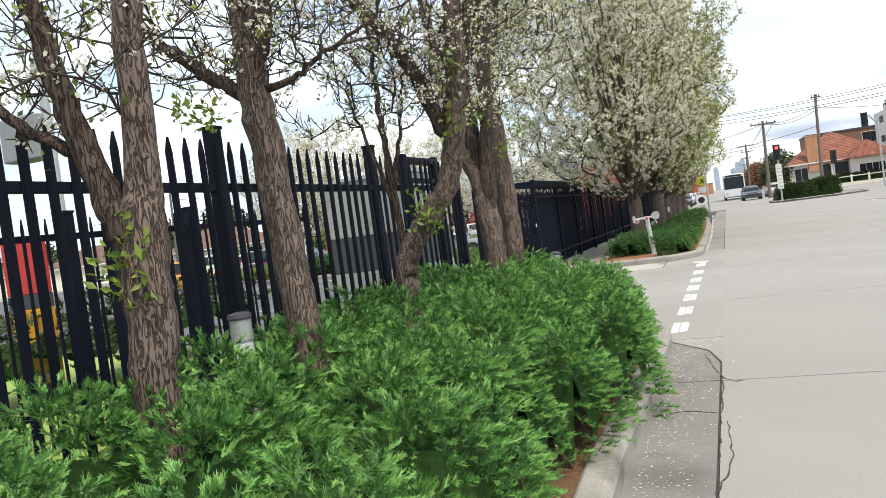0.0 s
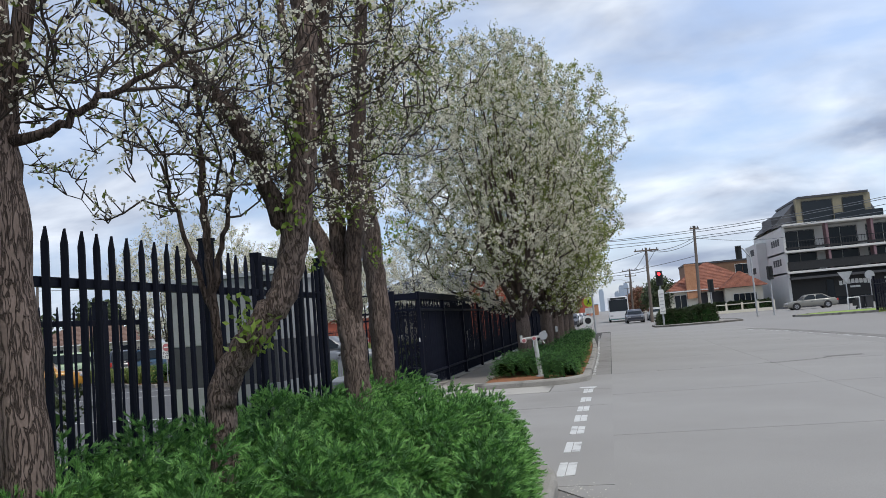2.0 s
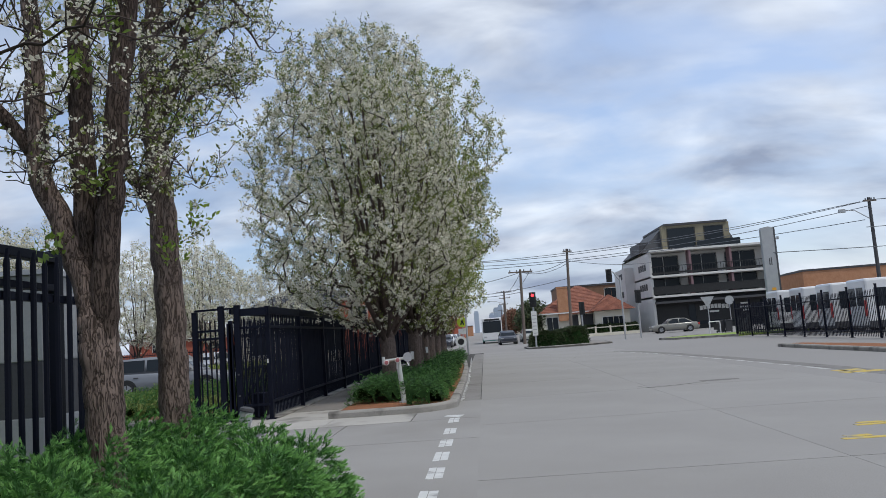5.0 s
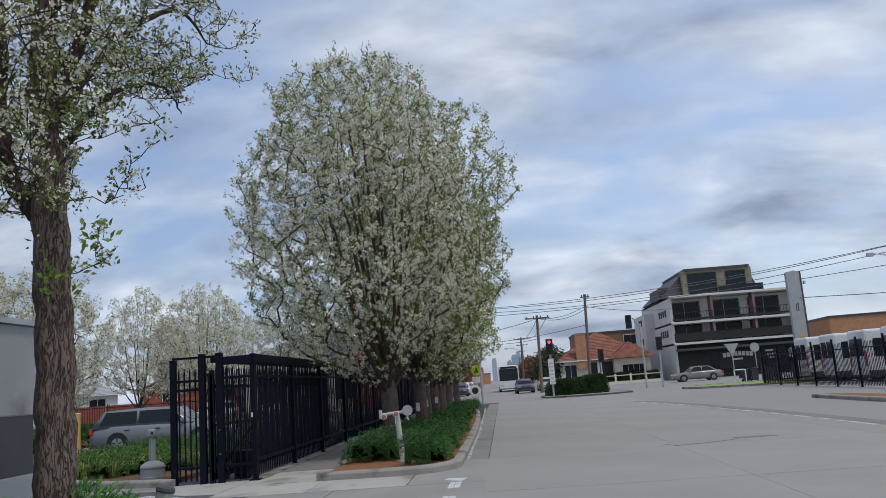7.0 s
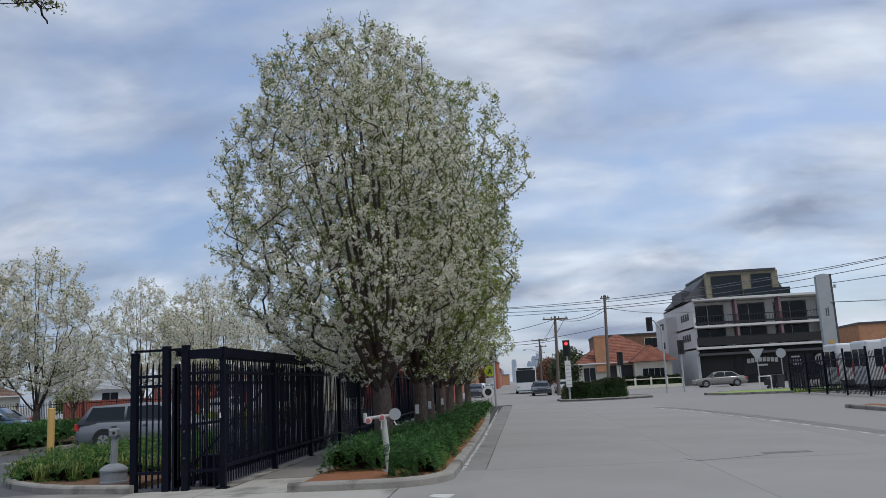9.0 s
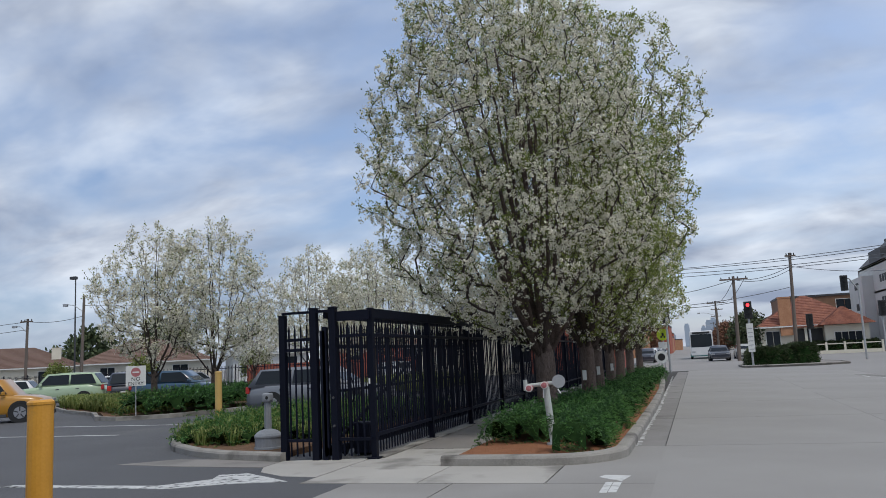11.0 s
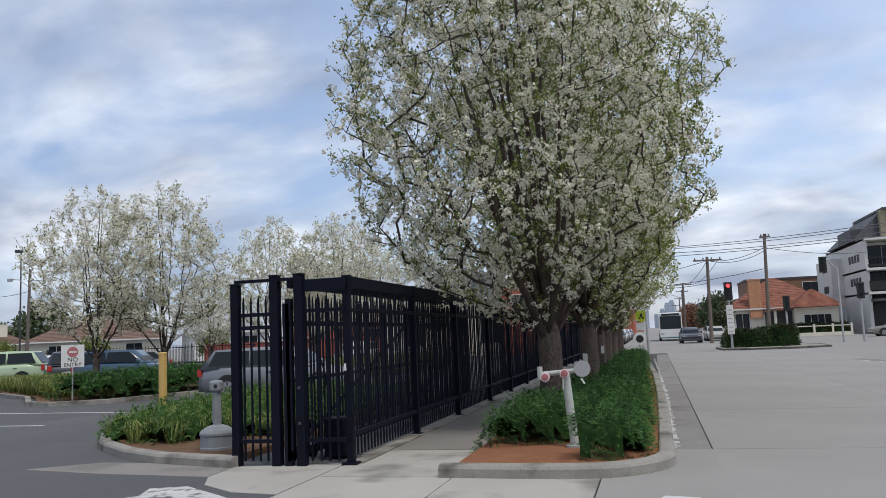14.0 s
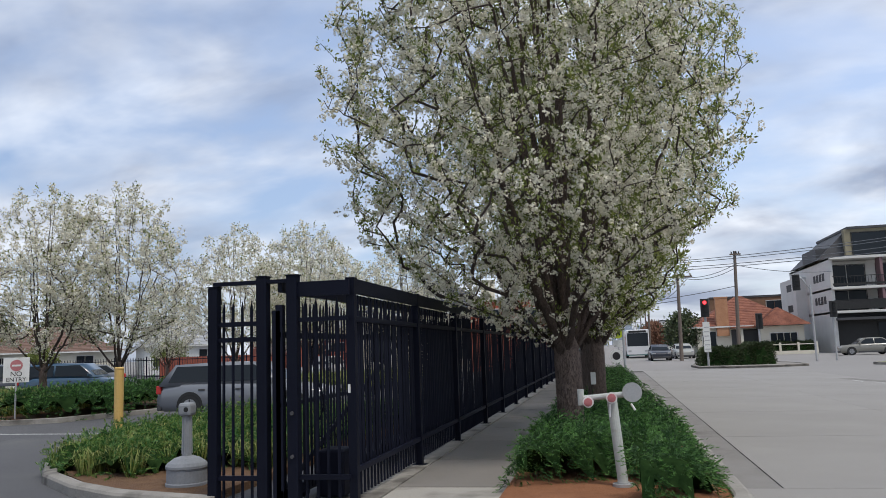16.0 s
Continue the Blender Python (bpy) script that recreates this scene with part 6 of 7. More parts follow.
def traffic_light(x, y, h, rz, label, arm=0.0, lit=True, cover=False):
    t = thing("traffic_light", (x, y, 0), rz, label, "traffic light", "traffic lights")
    part("pole", rods(((0, 0, 0), (0, 0, h), 0.07)), M_GALV, t)
    hx = 0.0
    if arm:
        part("arm", rods(((0, 0, h - 0.3), (-arm * 0.6, 0, h + 0.5), 0.05), ((-arm * 0.6, 0, h + 0.5), (-arm, 0, h + 0.6), 0.045)), M_GALV, t)
        hx = -arm
    z = h + (0.6 if arm else 0.0)
    hd = part("signal_head", boxes((hx - 0.24, hx + 0.24, -0.2, 0.0, z - 0.95, z + 0.15), bevel=0.03), M_INK, t)
    for k, c in enumerate((M_RLIT if lit else M_INK, M_INK, M_INK)):
        part("lens", rods(((hx, -0.2, z - 0.08 - 0.33 * k), (hx, -0.22, z - 0.08 - 0.33 * k), 0.11), n=16), c, hd)
        part("visor", boxes((hx - 0.13, hx + 0.13, -0.36, -0.2, z + 0.035 - 0.33 * k, z + 0.05 - 0.33 * k)), M_INK, hd)
    if cover:
        part("sign_board", boxes((-0.2, 0.2, -0.14, -0.11, 0.95, 2.75), bevel=0.01), M_WPAINT, t)
        for k in range(6):
            part("text_bar", boxes((-0.14, 0.14, -0.146, -0.141, 1.1 + 0.26 * k, 1.16 + 0.26 * k)), M_GALV, t)
    return t


M_RLIT = glow("red_signal", (1.0, 0.04, 0.05), 3.0)
traffic_light(3.75, 63.9, 4.0, 0, "traffic light showing red above a white sign board", 0, True, True)
traffic_light(11.7, 72, 5.2, 0, "tall traffic light on a mast with an arm", 0.9, False)
traffic_light(13.1, 72.5, 3.9, 20, "traffic light on a grey pole", 0, False)
traffic_light(8.5, 74, 3.3, 30, "traffic light facing the side street", 0, False)
traffic_light(-1.2, 60.3, 3.9, 200, "traffic light half hidden by the trees", 0, False)


def round_sign(x, y, z, r, m, label, board=None):
    t = thing("road_sign", (x, y, 0), 0, label, "sign", "road signs")
    part("post", rods(((0, 0, 0), (0, 0, z + r * 0.6), 0.035)), M_GALV, t)
    part("plate", rods(((0, -0.04, z), (0, -0.06, z), r), n=24 if board != "triangle" else 3), m, t)
    return t


s = round_sign(-1.5, 60.8, 2.3, 0.36, M_SIGNY, "yellow-green pedestrian sign above a chevron board")
part("symbol", boxes((-0.06, 0.06, -0.066, -0.061, 2.2, 2.42), (-0.14, -0.05, -0.066, -0.061, 2.1, 2.22), (0.05, 0.14, -0.066, -0.061, 2.1, 2.22)), M_INK, s)
part("text_board", boxes((-0.3, 0.3, -0.06, -0.04, 1.45, 1.85)), M_WPAINT, s)
s = thing("chevron_board", (-1.65, 60.0, 0), label="round black and white chevron board by the kerb", category="sign")
part("post", rods(((0, 0.02, 0), (0, 0.02, 1.2), 0.04)), M_GALV, s)
part("plate", rods(((0, 0, 0.95), (0, -0.03, 0.95), 0.38), n=24), M_WPAINT, s)
part("disc", rods(((0, -0.03, 0.95), (0, -0.04, 0.95), 0.22), n=24), M_INK, s)
s = thing("give_way_sign", (18.3, 70.5, 0), label="back of a pale triangular give way sign", category="sign")
part("post", rods(((0, 0.03, 0), (0, 0.03, 3.0), 0.04)), M_GALV, s)
part("plate", prism(bmesh.new(), [(-0.55, 0.45), (0, -0.5), (0.55, 0.45)], 0, 0.02), M_GALV, s).matrix_basis = pose(0, 0, 2.55, 90, 0, 0)
def wheelie_bin(x, y, rz):
    t = thing("wheelie_bin", (x, y, 0), rz, "dark grey wheeled rubbish bin on the pavement", "bin", "bins by the verge")
    bm = bmesh.new()
    prism(bm, [(-0.27, -0.3), (0.27, -0.3), (0.27, 0.3), (-0.27, 0.3)], 0.06, 0.95)
    for v in bm.verts:
        if v.co.z < 0.5:
            v.co.x *= 0.78
            v.co.y *= 0.75
    part("body", bm, M_CHAR, t)
    part("lid", boxes((-0.3, 0.3, -0.34, 0.33, 0.952, 1.02), bevel=0.02), M_CHAR, t)
    for sx in (-0.24, 0.24):
        w = part("wheel", lathe(bmesh.new(), [(0.03, -0.025), (0.1, -0.025), (0.1, 0.025), (0.03, 0.025)], 14), M_RUBBER, t)
        w.matrix_basis = pose(sx, 0.27, 0.1, 0, 90, 0)


for bx, by, ba in ((19.25, 70.8, 8), (19.75, 70.4, -5), (20.75, 70.0, 12)):
    wheelie_bin(bx, by, ba)
hoop = thing("guard_hoop", (18.25, 69.0, 0), label="white painted steel guard hoop", category="barrier")
part("hoop", rods(((-0.42, 0, 0), (-0.42, 0, 0.95), 0.04), ((-0.42, 0, 0.95), (0.42, 0, 0.95), 0.04), ((0.42, 0, 0.95), (0.42, 0, 0), 0.04)), M_WPAINT, hoop)
part("board", boxes((-0.1, 0.3, -0.02, 0.02, 0.3, 0.75)), M_INK, hoop)
round_sign(20.2, 71, 2.6, 0.36, M_GALV, "back of a round grey road sign")
for x in (19.4, 20.3, 21.6):
    b = thing("bollard", (x, 67, 0), label="dark short bollard on the verge", category="bollard", group="verge bollards")
    part("tube", lathe(bmesh.new(), [(0.17, 0), (0.17, 1.1), (0.12, 1.18)], 12), M_CHAR, b)


def pylon():
    t = thing("pylon_sign", (20.75, 62.5, 0), 12, "tall grey pylon sign with a nearly flat top", "sign")
    part("slab", prism(bmesh.new(), [(-0.48, 0), (0.48, 0), (0.48, 7.42), (0.1, 7.5), (-0.4, 7.42), (-0.48, 7.3)], -0.12, 0.12), M_PYLON, t).matrix_basis = pose(0, 0, 0, 90, 0, 0)
    part("edge", boxes((0.485, 0.6, -0.14, 0.14, 0, 7.45)), M_CHAR, t)
    part("logo_shape", boxes((-0.1, -0.03, -0.135, -0.125, 4.7, 5.2), (0.05, 0.12, -0.135, -0.125, 4.7, 5.25)), M_CHAR, t)
    part("logo_dot", boxes((-0.12, 0.2, -0.135, -0.125, 2.9, 3.1)), M_ORANGE, t)
    part("lamp", rods(((0.5, 0, 6.6), (0.85, 0, 6.6), 0.04), ((0.85, 0, 6.55), (0.85, 0, 6.75), 0.09)), M_GALV, t)


M_PYLON = mat("brushed_grey_panel", (0.27, 0.28, 0.29), (0.37, 0.38, 0.39), 0.5, 2, 40, 0.05, stretch=(1, 1, 0.2))
pylon()


# ---- buildings ----
def window(parent, x0, x1, z0, z1, y, frame_mat=None, bars=1, d=0.12):
    """A framed window on a wall that faces -y."""
    w = part("window", boxes((x0, x1, y - 0.03, y + 0.02, z0 - 0.06, z0), (x0, x1, y - 0.03, y + 0.02, z1, z1 + 0.06), (x0 - 0.06, x0, y - 0.03, y + 0.02, z0 - 0.06, z1 + 0.06), (x1, x1 + 0.06, y - 0.03, y + 0.02, z0 - 0.06, z1 + 0.06)), frame_mat or M_WPAINT, parent)
    n = bars
    for k in range(n):
        a, b = x0 + (x1 - x0) * k / n, x0 + (x1 - x0) * (k + 1) / n
        part("pane", boxes((a + 0.03, b - 0.03, y - 0.012, y + 0.01, z0 + 0.02, z1 - 0.02)), M_DGLASS, w)
    return w


def apartments():
    t = thing("apartment_building", (20.2, 100, 0), 0, "four-storey grey apartment building with dark balconies", "building")
    W, D = 14.6, 18
    part("wall", boxes((0, 0.3, 0, D, 0, 9.6), (0, W, D - 0.3, D, 0, 9.6), (W - 0.3, W, 0, D, 0, 9.6), (0.3, W - 0.3, 2.2, 2.5, 0, 9.3), (-1.2, 0.0, 10, D, 0, 8.4)), M_PALE, t)
    for z in (3.9, 6.3, 9.35):
        part("floor_slab", boxes((0.0, W + 0.2, -0.5, D - 0.4, z, z + 0.26), bevel=0.03), M_PALE, t)
    for z in (4.22, 6.62):
        part("balcony_rail", boxes((0.1, W, -0.45, -0.4, z + 0.95, z + 1.02), (0.1, W, -0.43, -0.41, z + 0.08, z + (0.3 if z > 6 else 0.95))), M_INK, t)
        for k in range(45):
            part("baluster", boxes((0.2 + 0.32 * k, 0.23 + 0.32 * k, -0.44, -0.41, z - 0.01, z + 0.96)), M_INK, t)
        for k in range(3):
            x = 1.0 + k * 4.6
            window(t, x - 0.6, x + 2.9, z + 0.05, z + 2.3, 2.18, M_INK, 2)
            part("door_panel", boxes((x + 3.0, x + 3.7, 2.15, 2.19, z + 0.02, z + 2.3)), M_PALE, t)
        for k in (1, 2):
            part("blade_wall", boxes((k * 4.75 - 0.13, k * 4.75 + 0.13, -0.38, 1.0, z - 0.02, z + 2.75 - (0.6 if z < 5 else 0))), M_PLUM, t)
    # street level
    part("shopfront", boxes((0.5, W - 0.4, 0.6, 0.9, 0, 3.85)), M_INK, t)
    for k in range(4):
        window(t, 4.2 + 2.4 * k, 6.3 + 2.4 * k, 0.5, 2.9, 0.58, M_INK, 1)
    part("canopy", boxes((0.2, W, -1.2, 0.6, 3.2, 3.45)), M_CHAR, t)
    sg = part("shop_sign", boxes((5.0, 12.6, 0.52, 0.54, 0.9, 2.9)), M_INK, t)
    for k in range(8):
        z = 2.15 + 0.12 * math.sin(math.pi * k / 7)
        part("sign_bar", boxes((5.5 + 0.43 * k, 5.85 + 0.43 * k, 0.5, 0.518, z, z + 0.5)), M_WPAINT, sg)
    for z, a, b in ((1.8, 6.6, 7.7), (2.5, 10.3, 11.2), (2.1, 10.2, 11.4), (1.7, 10.4, 11.3)):
        part("sign_bar", boxes((a, b, 0.5, 0.518, z, z + 0.2)), M_WPAINT, sg)
    ring = part("sign_ring", lathe(bmesh.new(), [(0.5, 0.0), (0.62, 0.0), (0.62, 0.02), (0.5, 0.02)], 24), M_WPAINT, t)
    ring.matrix_basis = pose(13.4, 0.52, 2.2, 90, 0, 0)
    part("carport_opening", boxes((0.4, 3.6, 0.52, 0.59, 0, 2.9)), M_INK, t)
    # west side windows
    for z in (5.0, 7.4):
        for k in range(4):
            part("side_window", boxes((-0.02, 0.01, 2.2 + 1.2 * k, 3.1 + 1.2 * k, z, z + 0.8)), M_INK, t)
    for z in (4.6, 7.0):
        part("side_window", boxes((-1.22, -1.19, 12, 14.5, z, z + 0.8)), M_INK, t)
    # set-back top storey with sloping ends
    bm = bmesh.new()
    lo = [(-0.3, 3.0), (11.6, 3.0), (11.6, 16), (-0.3, 16)]
    hi = [(3.0, 3.6), (10.2, 3.6), (10.2, 15), (3.0, 15)]
    a = [bm.verts.new((x, y, 9.66)) for x, y in lo]
    b = [bm.verts.new((x, y, 12.9)) for x, y in hi]
    bm.faces.new(b)
    bm.faces.new(a[::-1])
    for k in range(4):
        bm.faces.new((a[k], a[(k + 1) % 4], b[(k + 1) % 4], b[k]))
    part("top_storey", bm, M_CHAR, t)
    part("top_front", boxes((2.4, 10.6, 2.6, 3.4, 9.67, 12.7)), M_OLIVE, t)
    part("roof_cap", boxes((2.7, 10.4, 2.4, 15.2, 12.7, 12.95)), M_CHAR, t)
    window(t, 3.1, 6.4, 9.9, 12.3, 2.55, M_INK, 1)
    window(t, 7.6, 9.8, 9.9, 12.3, 2.55, M_INK, 1)
    part("roof_rail", boxes((6.4, 11.6, 2.0, 2.03, 9.6, 10.6)), M_DGLASS, t)
    part("side_block", boxes((-0.2, 2.2, 4, 10, 9.66, 11.0)), M_CHAR, t)


M_PLUM = mat("plum_cladding", (0.17, 0.1, 0.11), (0.24, 0.15, 0.16), 0.7, 2, 30, 0)
M_OLIVE = mat("olive_render", (0.2, 0.18, 0.12), (0.26, 0.23, 0.16), 0.9, 2, 30, 0.1)
apartments()


def hip_roof(bm, w, d, z0, z1, eave=0.5, courses=18):
    """A hipped roof in stepped courses of tiles."""
    m = min(w, d) / 2 + eave
    cur = None
    for k in range(courses):
        for j, s in enumerate((k / courses, (k + 1) / courses)):
            o = m * s * 0.985
            z = z0 + (z1 - z0) * s + (0.05 if j == 0 else 0.0)
            x0, x1, y0, y1 = -w / 2 - eave + o, w / 2 + eave - o, -d / 2 - eave + o, d / 2 + eave - o
            ring = [bm.verts.new(p) for p in ((x0, y0, z), (x1, y0, z), (x1, y1, z), (x0, y1, z))]
            if cur:
                for i in range(4):
                    bm.faces.new((cur[i], cur[(i + 1) % 4], ring[(i + 1) % 4], ring[i]))
            else:
                bm.faces.new(ring[::-1])
            cur = ring
    bm.faces.new(cur)
    return bm


def house(at, rz, w, d, h, ridge, wall_mat, roof_mat, label, porch=False, chimney=None, wins=((-0.3, 1.6), (0.25, 1.8))):
    t = thing("house", at, rz, label, "house", "houses")
    part("wall", boxes((-w / 2, w / 2, -d / 2, d / 2, 0, h)), wall_mat, t)
    part("roof", hip_roof(bmesh.new(), w, d, h, ridge), roof_mat, t)
    part("gutter", boxes((-w / 2 - 0.55, w / 2 + 0.55, -d / 2 - 0.56, -d / 2 - 0.5, h - 0.12, h + 0.02), (-w / 2 - 0.56, -w / 2 - 0.5, -d / 2 - 0.55, d / 2 + 0.55, h - 0.12, h + 0.02)), M_WPAINT, t)
    for c, ww in wins:
        window(t, c * w - ww / 2, c * w + ww / 2, 0.9, h - 0.5, -d / 2 - 0.02, M_WPAINT, 2)
    if chimney:
        x, y, z, s, cm = chimney
        part("chimney", boxes((x - s, x + s, y - s * 0.6, y + s * 0.6, h - 1.0, z), (x - s * 1.08, x + s * 1.08, y - s * 0.66, y + s * 0.66, z, z + 0.15)), cm, t)
    return t


h1 = house((12.4, 108, 0), 0, 10.4, 10, 3.1, 6.5, M_RENDERW, M_TILE, "cream house with an orange tiled roof on the corner", chimney=(-2.55, -5.1, 6.1, 0.62, M_BRICK), wins=((-0.38, 1.4),))
part("wing", boxes((1.0, 5.2, -6.6, -5.0, 0, 2.95)), M_RENDERW, h1)
wr = part("wing_roof", hip_roof(bmesh.new(), 4.4, 5.0, 2.95, 4.9), M_TILE, h1)
wr.matrix_basis = pose(3.1, -4.6, 0)
window(h1, 1.9, 4.5, 0.9, 2.2, -6.62, M_WPAINT, 4)
part("porch", boxes((-1.7, 1.5, -5.06, -5.01, 0.1, 2.7)), M_CHAR, h1)
part("porch_post", boxes((-0.9, -0.65, -6.0, -5.75, 0, 2.9)), M_RENDERW, h1)
part("porch_roof", boxes((-1.8, 1.6, -6.3, -5.0, 2.85, 3.0)), M_TILE, h1)
gf = thing("garden_fence", (14.4, 100.5, 0), label="low cream garden wall with a hedge behind", category="wall")
part("rail", boxes((-3.0, 4.2, 0, 0.12, 0.0, 0.35), (-3.0, 4.2, 0.02, 0.08, 0.95, 1.05)), M_RENDERW, gf)
for k in range(5):
    part("post", boxes((-3.0 + 1.75 * k, -2.8 + 1.75 * k, -0.03, 0.15, 0, 1.2)), M_RENDERW, gf)
hedge("garden_hedge", lambda x, y: min(x - 11.4, 18.4 - x, y - 101.0, 102.4 - y), lambda x, y: 1.25, (11.3, 18.5, 100.9, 102.5), 2200, "olive garden hedge in front of the house", 33, 0.25, 0.25, 5, 0.14, 0.03, 0.1, M_DARKLEAF)
t = thing("brick_building", (14.5, 124, 0), label="long brown brick building behind the corner house", category="building")
part("wall", boxes((-3.2, 6.2, 0, 10, 0, 7.1)), M_BROWNB, t)
part("parapet", boxes((-3.3, 6.3, -0.1, 10.1, 7.1, 7.35)), M_CHAR, t)
window(t, 3.8, 5.8, 5.2, 6.6, -0.02, M_WPAINT, 2)
t = thing("brick_building", (39.5, 104, 0), -6, "long orange brick warehouse behind the minibuses", "building")
part("wall", boxes((0, 45, 0, 14, 0, 5.9)), M_BRICK, t)
part("parapet", boxes((-0.1, 45.1, -0.1, 14.1, 5.9, 6.15)), M_CHAR, t)
part("vent", rods(((14, 4, 6.1), (14, 4, 7.0), 0.3)), M_GALV, t)
# houses past the fence
house((-15.6, 78, 0), 0, 11.5, 12, 4.4, 7.4, M_RENDERW, M_SLATE, "brick house with a dark slate roof", chimney=(4.8, -5, 6.6, 0.5, M_RENDERW))
t = thing("brick_building", (-9.0, 70.5, 0), label="red brick building behind the fence", category="building")
part("wall", boxes((-2.8, 3.6, 0, 12, 0, 5.0)), M_REDBRICK, t)
part("parapet", boxes((-2.9, 3.7, -0.1, 12.1, 5.0, 5.2)), M_RENDERW, t)
window(t, -1.8, -0.6, 3.0, 4.4, -0.02, M_WPAINT, 1)
window(t, 0.8, 2.2, 3.0, 4.4, -0.02, M_WPAINT, 1)
house((-84, 92, 0), 40, 16, 12, 2.9, 5.6, M_RENDERW, M_TILEB, "cream house with a brown tiled roof", chimney=(5, -4, 5.2, 0.55, M_RENDERW))
house((-67, 96, 0), 40, 15, 12, 2.9, 5.9, M_RENDERW, M_TILEB, "cream house with a weathered red tiled roof")
house((-52, 100, 0), 38, 9, 10, 3.2, 6.2, M_WPAINT, M_GALV, "white weatherboard house with a pale metal roof")
house((-38, 104, 0), 30, 12, 10, 3.4, 6.0, M_REDBRICK, M_TILEB, "red brick house with a brown tiled roof")
house((-104, 84, 0), 50, 16, 12, 2.9, 5.6, M_RENDERW, M_TILEB, "cream house with a brown tiled roof")


def back_fence():
    t = thing("rear_boundary_fence", (-70, 74, 0), 0, "long thin black steel fence behind the car park", "fence")
    part("rail", boxes((0, 57, -0.02, 0.02, 0.25, 0.31), (0, 57, -0.02, 0.02, 1.6, 1.66)), M_BLACK, t)
    bm = bmesh.new()
    V, F = [], []
    for k in range(380):
        x = 0.15 * k
        b = len(V)
        V += [(x - 0.015, -0.03, 0.05), (x + 0.015, -0.03, 0.05), (x + 0.015, -0.03, 1.85), (x - 0.015, -0.03, 1.85), (x - 0.015, 0.0, 0.05), (x + 0.015, 0.0, 0.05), (x + 0.015, 0.0, 1.85), (x - 0.015, 0.0, 1.85)]
        F += [(b, b + 1, b + 2, b + 3), (b + 5, b + 4, b + 7, b + 6), (b + 4, b, b + 3, b + 7), (b + 1, b + 5, b + 6, b + 2), (b + 3, b + 2, b + 6, b + 7)]
    bm.free()
    raw("railing", V, F, M_BLACK, t, kind="stuff")
    for k in range(20):
        part("post", boxes((3 * k - 0.04, 3 * k + 0.04, -0.04, 0.04, 0, 1.95)), M_BLACK, t)


back_fence()
t = thing("timber_fence", (-40, 76, 0), label="low orange-red fence panels behind the car park", category="fence")
for k in range(9):
    part("panel", boxes((2.4 * k, 2.4 * k + 2.36, 0, 0.06, 0.05, 1.8)), M_REDBRICK, t)


# ---- poles and cables ----
def power_pole(x, y, h, lean, label, arm=2.4, lamp=0.0, rz=0, m=None):
    t = thing("power_pole", (x, y, 0), rz, label, "power pole", "power poles")
    part("pole", rods(((0, 0, 0), (lean, 0, h), 0.17, 0.12), n=10), m or M_POLE, t)
    if arm:
        part("crossarm", boxes((lean - arm / 2, lean + arm / 2, -0.2, -0.1, h - 0.35, h - 0.22)), M_POLE, t)
        for k in range(4):
            part("insulator", rods(((lean - arm / 2 + 0.15 + k * (arm - 0.3) / 3, -0.15, h - 0.22), (lean - arm / 2 + 0.15 + k * (arm - 0.3) / 3, -0.15, h - 0.05), 0.05), n=8), M_CHAR, t)
    if lamp:
        part("lamp_arm", rods(((lean * 0.8, 0, h * 0.82), (lean * 0.8 - lamp * 0.6, 0, h * 0.9), 0.04), ((lean * 0.8 - lamp * 0.6, 0, h * 0.9), (lean * 0.8 - lamp, 0, h * 0.91), 0.04), n=6), M_GALV, t)
        part("lamp_head", boxes((lean * 0.8 - lamp - 0.5, lean * 0.8 - lamp, -0.12, 0.12, h * 0.89, h * 0.92), bevel=0.02), M_GALV, t)
    return t


power_pole(3.95, 85, 7.5, 0.15, "weathered timber power pole with a crossarm")
power_pole(8.65, 85, 9.2, 0.3, "leaning timber power pole with a short bracket", 0.9)
power_pole(3.4, 128, 7.6, 0.1, "timber power pole down the street")
power_pole(4.6, 165, 8.2, 0.0, "timber power pole down the street", 2.2, 3.0)
power_pole(5.6, 215, 8.6, 0.0, "timber power pole down the street")
power_pole(6.4, 280, 8.6, 0.0, "timber power pole down the street", 2.4, 3.0)
power_pole(31.9, 70, 10.0, 0.0, "tall dark power pole with a street lamp", 1.0, 2.0, m=M_CHAR)
power_pole(-6.6, 92, 9.4, 0.0, "timber power pole behind the trees")
power_pole(-58.3, 75, 9.7, 0.3, "leaning timber power pole with a street lamp", 0, 2.0)
power_pole(-65.3, 75, 7.7, 0.2, "timber power pole behind the car park", 1.6, 1.4)
power_pole(-20, 98, 10.5, 0.0, "timber power pole behind the houses", 1.8)
t = thing("light_pole", (-60.0, 76, 0), label="slim dark light pole in the car park", category="lamp post")
part("pole", rods(((0, 0, 0), (0, 0, 11.6), 0.1, 0.06)), M_CHAR, t)
part("lamp_head", boxes((-0.6, 0.1, -0.2, 0.2, 11.5, 11.8), bevel=0.03), M_CHAR, t)


def cable(p, q, sag, r=0.028):
    P, Q = Vector(p), Vector(q)
    n = 14
    pts = [P + (Q - P) * (k / n) - Vector((0, 0, sag * 4 * (k / n) * (1 - k / n))) for k in range(n + 1)]
    tagged(tubes("cable", [[(tuple(a), r) for a in pts]], M_WIRE, None, 5), "black overhead cable sagging between poles", "cable", "overhead cables")


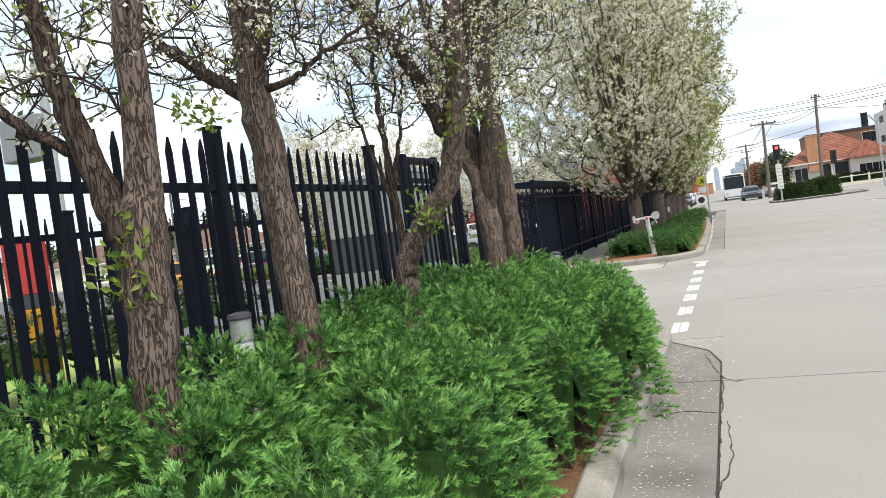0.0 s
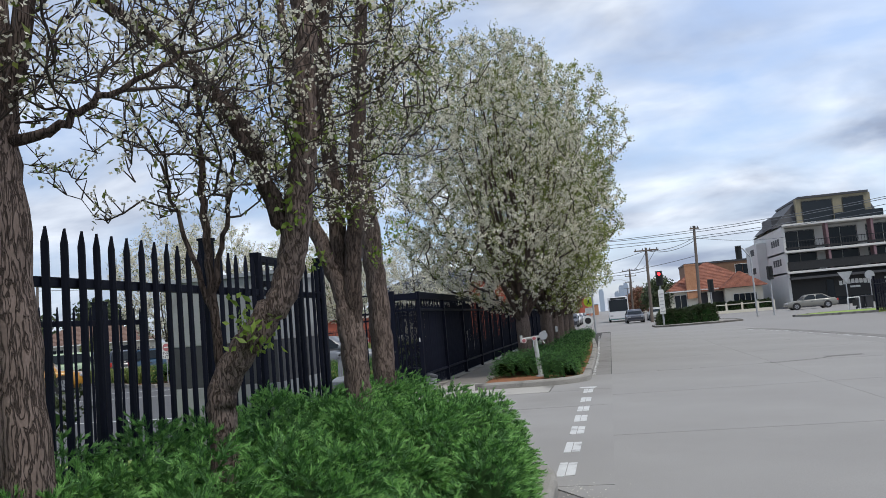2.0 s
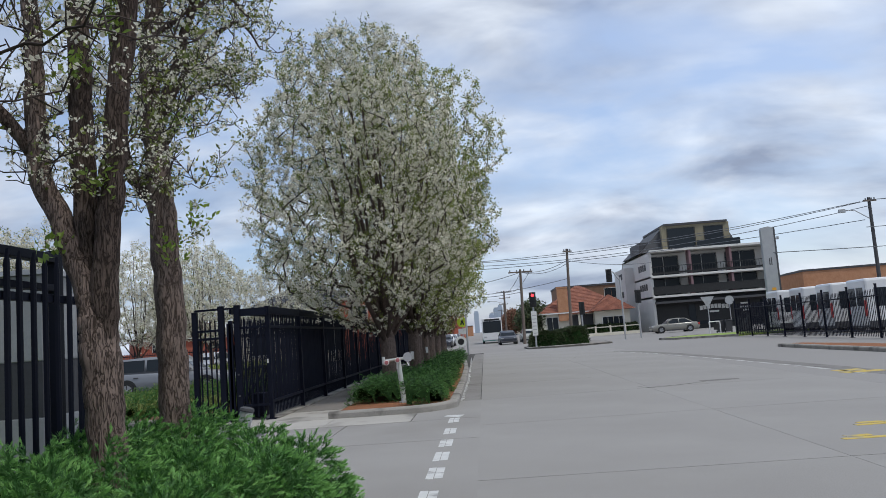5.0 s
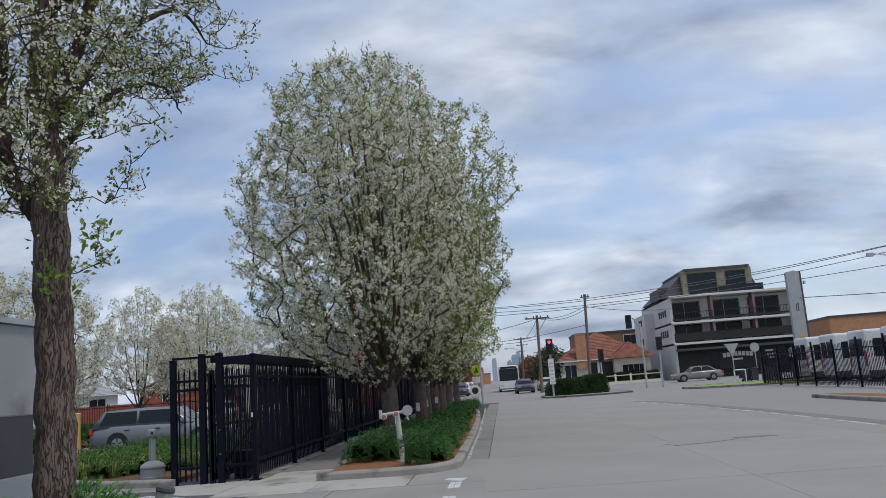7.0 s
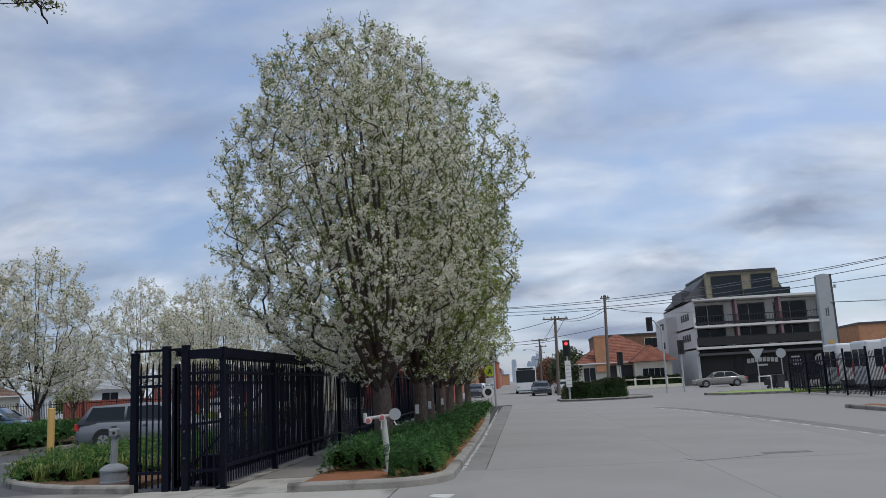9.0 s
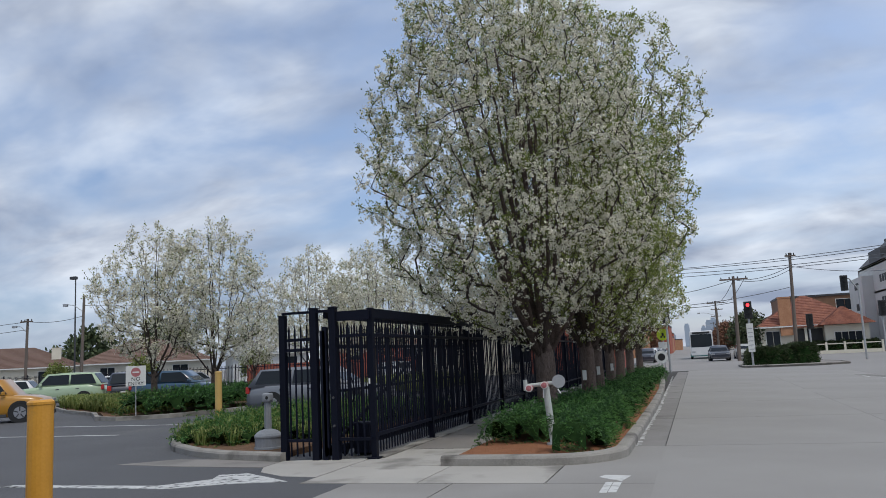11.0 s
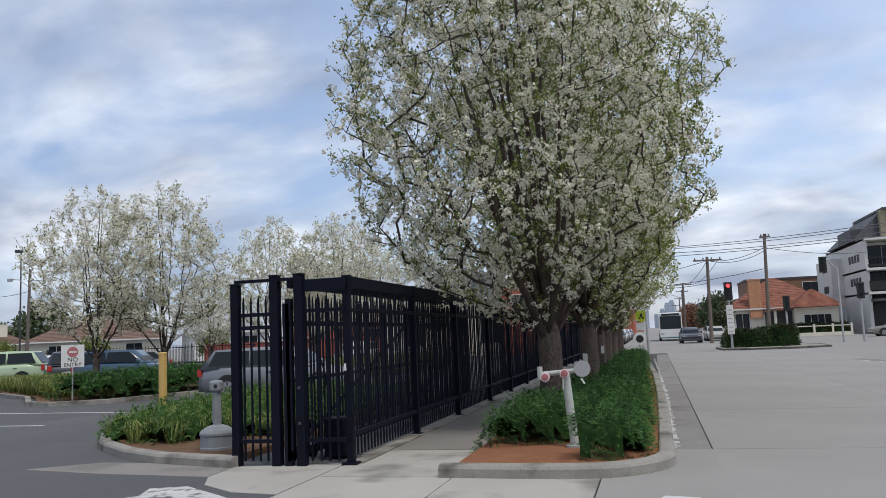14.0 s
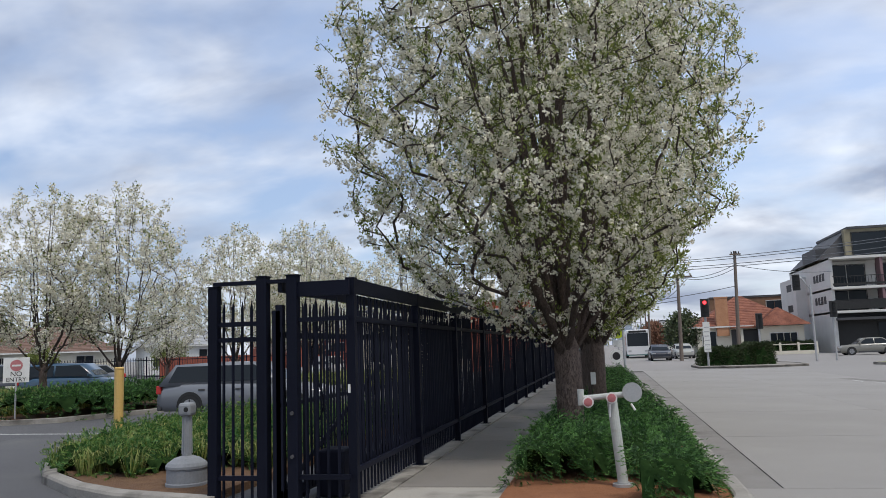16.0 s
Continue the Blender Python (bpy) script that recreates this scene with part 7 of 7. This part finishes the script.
for p, q, sg in (((4.1, 85, 7.2), (8.8, 85, 8.0), 0.4), ((4.1, 85, 7.2), (8.8, 85, 7.7), 0.5), ((8.9, 85, 8.0), (20.4, 100, 8.2), 0.3), ((-6.6, 92, 9.3), (31.2, 70, 9.7), 0.9), ((-6.4, 92, 9.3), (31.5, 70, 9.7), 1.1), ((-6.2, 92, 9.0), (31.8, 70, 9.3), 1.2), ((-6.6, 92, 8.4), (31.4, 70, 8.2), 0.6),
                 ((-6.6, 92, 6.6), (4.1, 85, 7.2), 0.5), ((-6.6, 92, 5.6), (8.8, 85, 6.2), 0.5), ((3.4, 128, 7.3), (4.1, 85, 7.2), 0.6), ((4.4, 128, 7.3), (5.0, 85, 7.2), 0.6), ((31.4, 70, 9.8), (75, 55, 11), 0.8), ((31.4, 70, 7.6), (75, 55, 9), 0.8), ((20.6, 62.5, 5.6), (75, 58, 6.0), 0.5), ((-2, 92, 5.4), (4.0, 85, 5.2), 0.2),
                 ((-65, 75, 7.4), (-58, 75, 7.6), 0.3), ((-110, 70, 7.4), (-65, 75, 7.4), 0.7), ((-110, 72, 6.6), (-65, 75, 6.6), 0.7), ((-58, 75, 8.6), (-20, 98, 9.8), 0.8), ((-20, 98, 9.8), (-6.6, 92, 8.8), 0.4), ((-20, 98, 8.6), (-6.6, 92, 7.6), 0.4), ((3.4, 128, 7.3), (5.6, 215, 8.3), 1.0)):
    cable(p, q, sg)


# ---- distance ----
def far_tree(x, y, h, r, seed, label, m, trunk=0.25):
    rng = np.random.default_rng(seed)
    t = thing("tree", (x, y, 0), label=label, category="tree", group="distant trees")
    prof = [(h * 0.22, r * 0.3), (h * 0.35, r * 0.85), (h * 0.55, r), (h * 0.8, r * 0.75), (h, r * 0.2)]
    ends = profile_ends(rng, 130, prof)
    nodes = [np.array([0, 0, z]) for z in np.linspace(h * 0.15, h * 0.6, 8)]
    tubes("trunk", [[((0, 0, 0), trunk), ((0.05, 0, h * 0.3), trunk * 0.7), ((0, 0, h * 0.62), trunk * 0.3)]], M_BARKD, t, 8)
    arr, parents, tips = grow(nodes, ends, rng, 0.6)
    tubes("limb", twig_paths(arr, parents, tips, len(nodes), 0.02, 0.12), M_BARKD, t, 4)
    idx = rng.integers(0, len(tips), 2200)
    c = arr[tips][idx] + rng.standard_normal((2200, 3)) * r * 0.13
    v, f = leaves(c, r * 0.16, r * 0.05, rng)
    raw("leaves", v, f, m, t, kind="stuff")
    return t


M_RUST = mat("russet_leaf", (0.12, 0.05, 0.03), (0.22, 0.11, 0.06), 0.8, 1, 12, 0.0, island=0.5)
for k, (x, y, h, r, m) in enumerate(((5.8, 104, 4.6, 2.0, M_DARKLEAF), (7.0, 118, 5.4, 2.4, M_DARKLEAF), (4.9, 140, 4.6, 2.0, M_RUST), (5.4, 155, 5.0, 2.2, M_RUST), (6.0, 175, 5.5, 2.4, M_RUST), (-8.0, 150, 6.0, 3.0, M_RUST), (-8.5, 172, 6.5, 3.0, M_DARKLEAF), (-9.0, 200, 7, 3.2, M_RUST), (7.5, 210, 6, 3, M_DARKLEAF), (-10, 240, 7, 3.4, M_DARKLEAF),
                                     (-104, 128, 9.5, 6.0, M_DARKLEAF), (-92, 132, 10.5, 6.0, M_DARKLEAF), (-128, 120, 8.5, 6.0, M_DARKLEAF), (-76, 138, 8.5, 4.5, M_DARKLEAF), (-58, 84, 3.2, 1.6, M_LEAF), (-66, 80, 3.0, 1.5, M_LEAF), (-45, 86, 3.4, 1.7, M_LEAF), (44, 66, 4.0, 1.6, M_DARKLEAF))):
    far_tree(x, y, h, r, 50 + k, "russet street tree with bare limbs" if m is M_RUST else "leafy green tree in the distance", m)
for k, (x, w, h) in enumerate(((-13, 9, 41), (4, 7, 26), (16, 9, 36), (24, 9, 45), (33, 10, 50), (41, 7, 30), (52, 10, 34), (-40, 12, 24), (64, 9, 26))):
    t = thing("tower", (x, 1500 + 30 * (k % 3), 0), label="hazy blue-grey city tower on the skyline", category="skyscraper", group="skyline")
    part("shaft", boxes((-w / 2, w / 2, 0, w, 0, h * 0.93), bevel=0.3), M_HAZE, t)
    part("crown", boxes((-w * 0.36, w * 0.36, w * 0.1, w * 0.9, h * 0.93, h)), M_HAZE, t)
for k in range(10):
    b = thing("shop_building", (10.5 if k % 2 else -16, 140 + 26 * k, 0), label="low brick building lining the far street", category="building", group="far street buildings")
    part("wall", boxes((0, 9 + k % 3, 0, 20, 0, 4.2 + (k % 4) * 0.9)), (M_BRICK, M_RENDERW, M_REDBRICK, M_PALE)[k % 4], b)
    part("parapet", boxes((-0.1, 9.1 + k % 3, -0.1, 20.1, 4.2 + (k % 4) * 0.9, 4.5 + (k % 4) * 0.9)), M_CHAR, b)
    window(b, 1.2, 3.4, 0.8, 2.6, -0.02, M_WPAINT, 2)
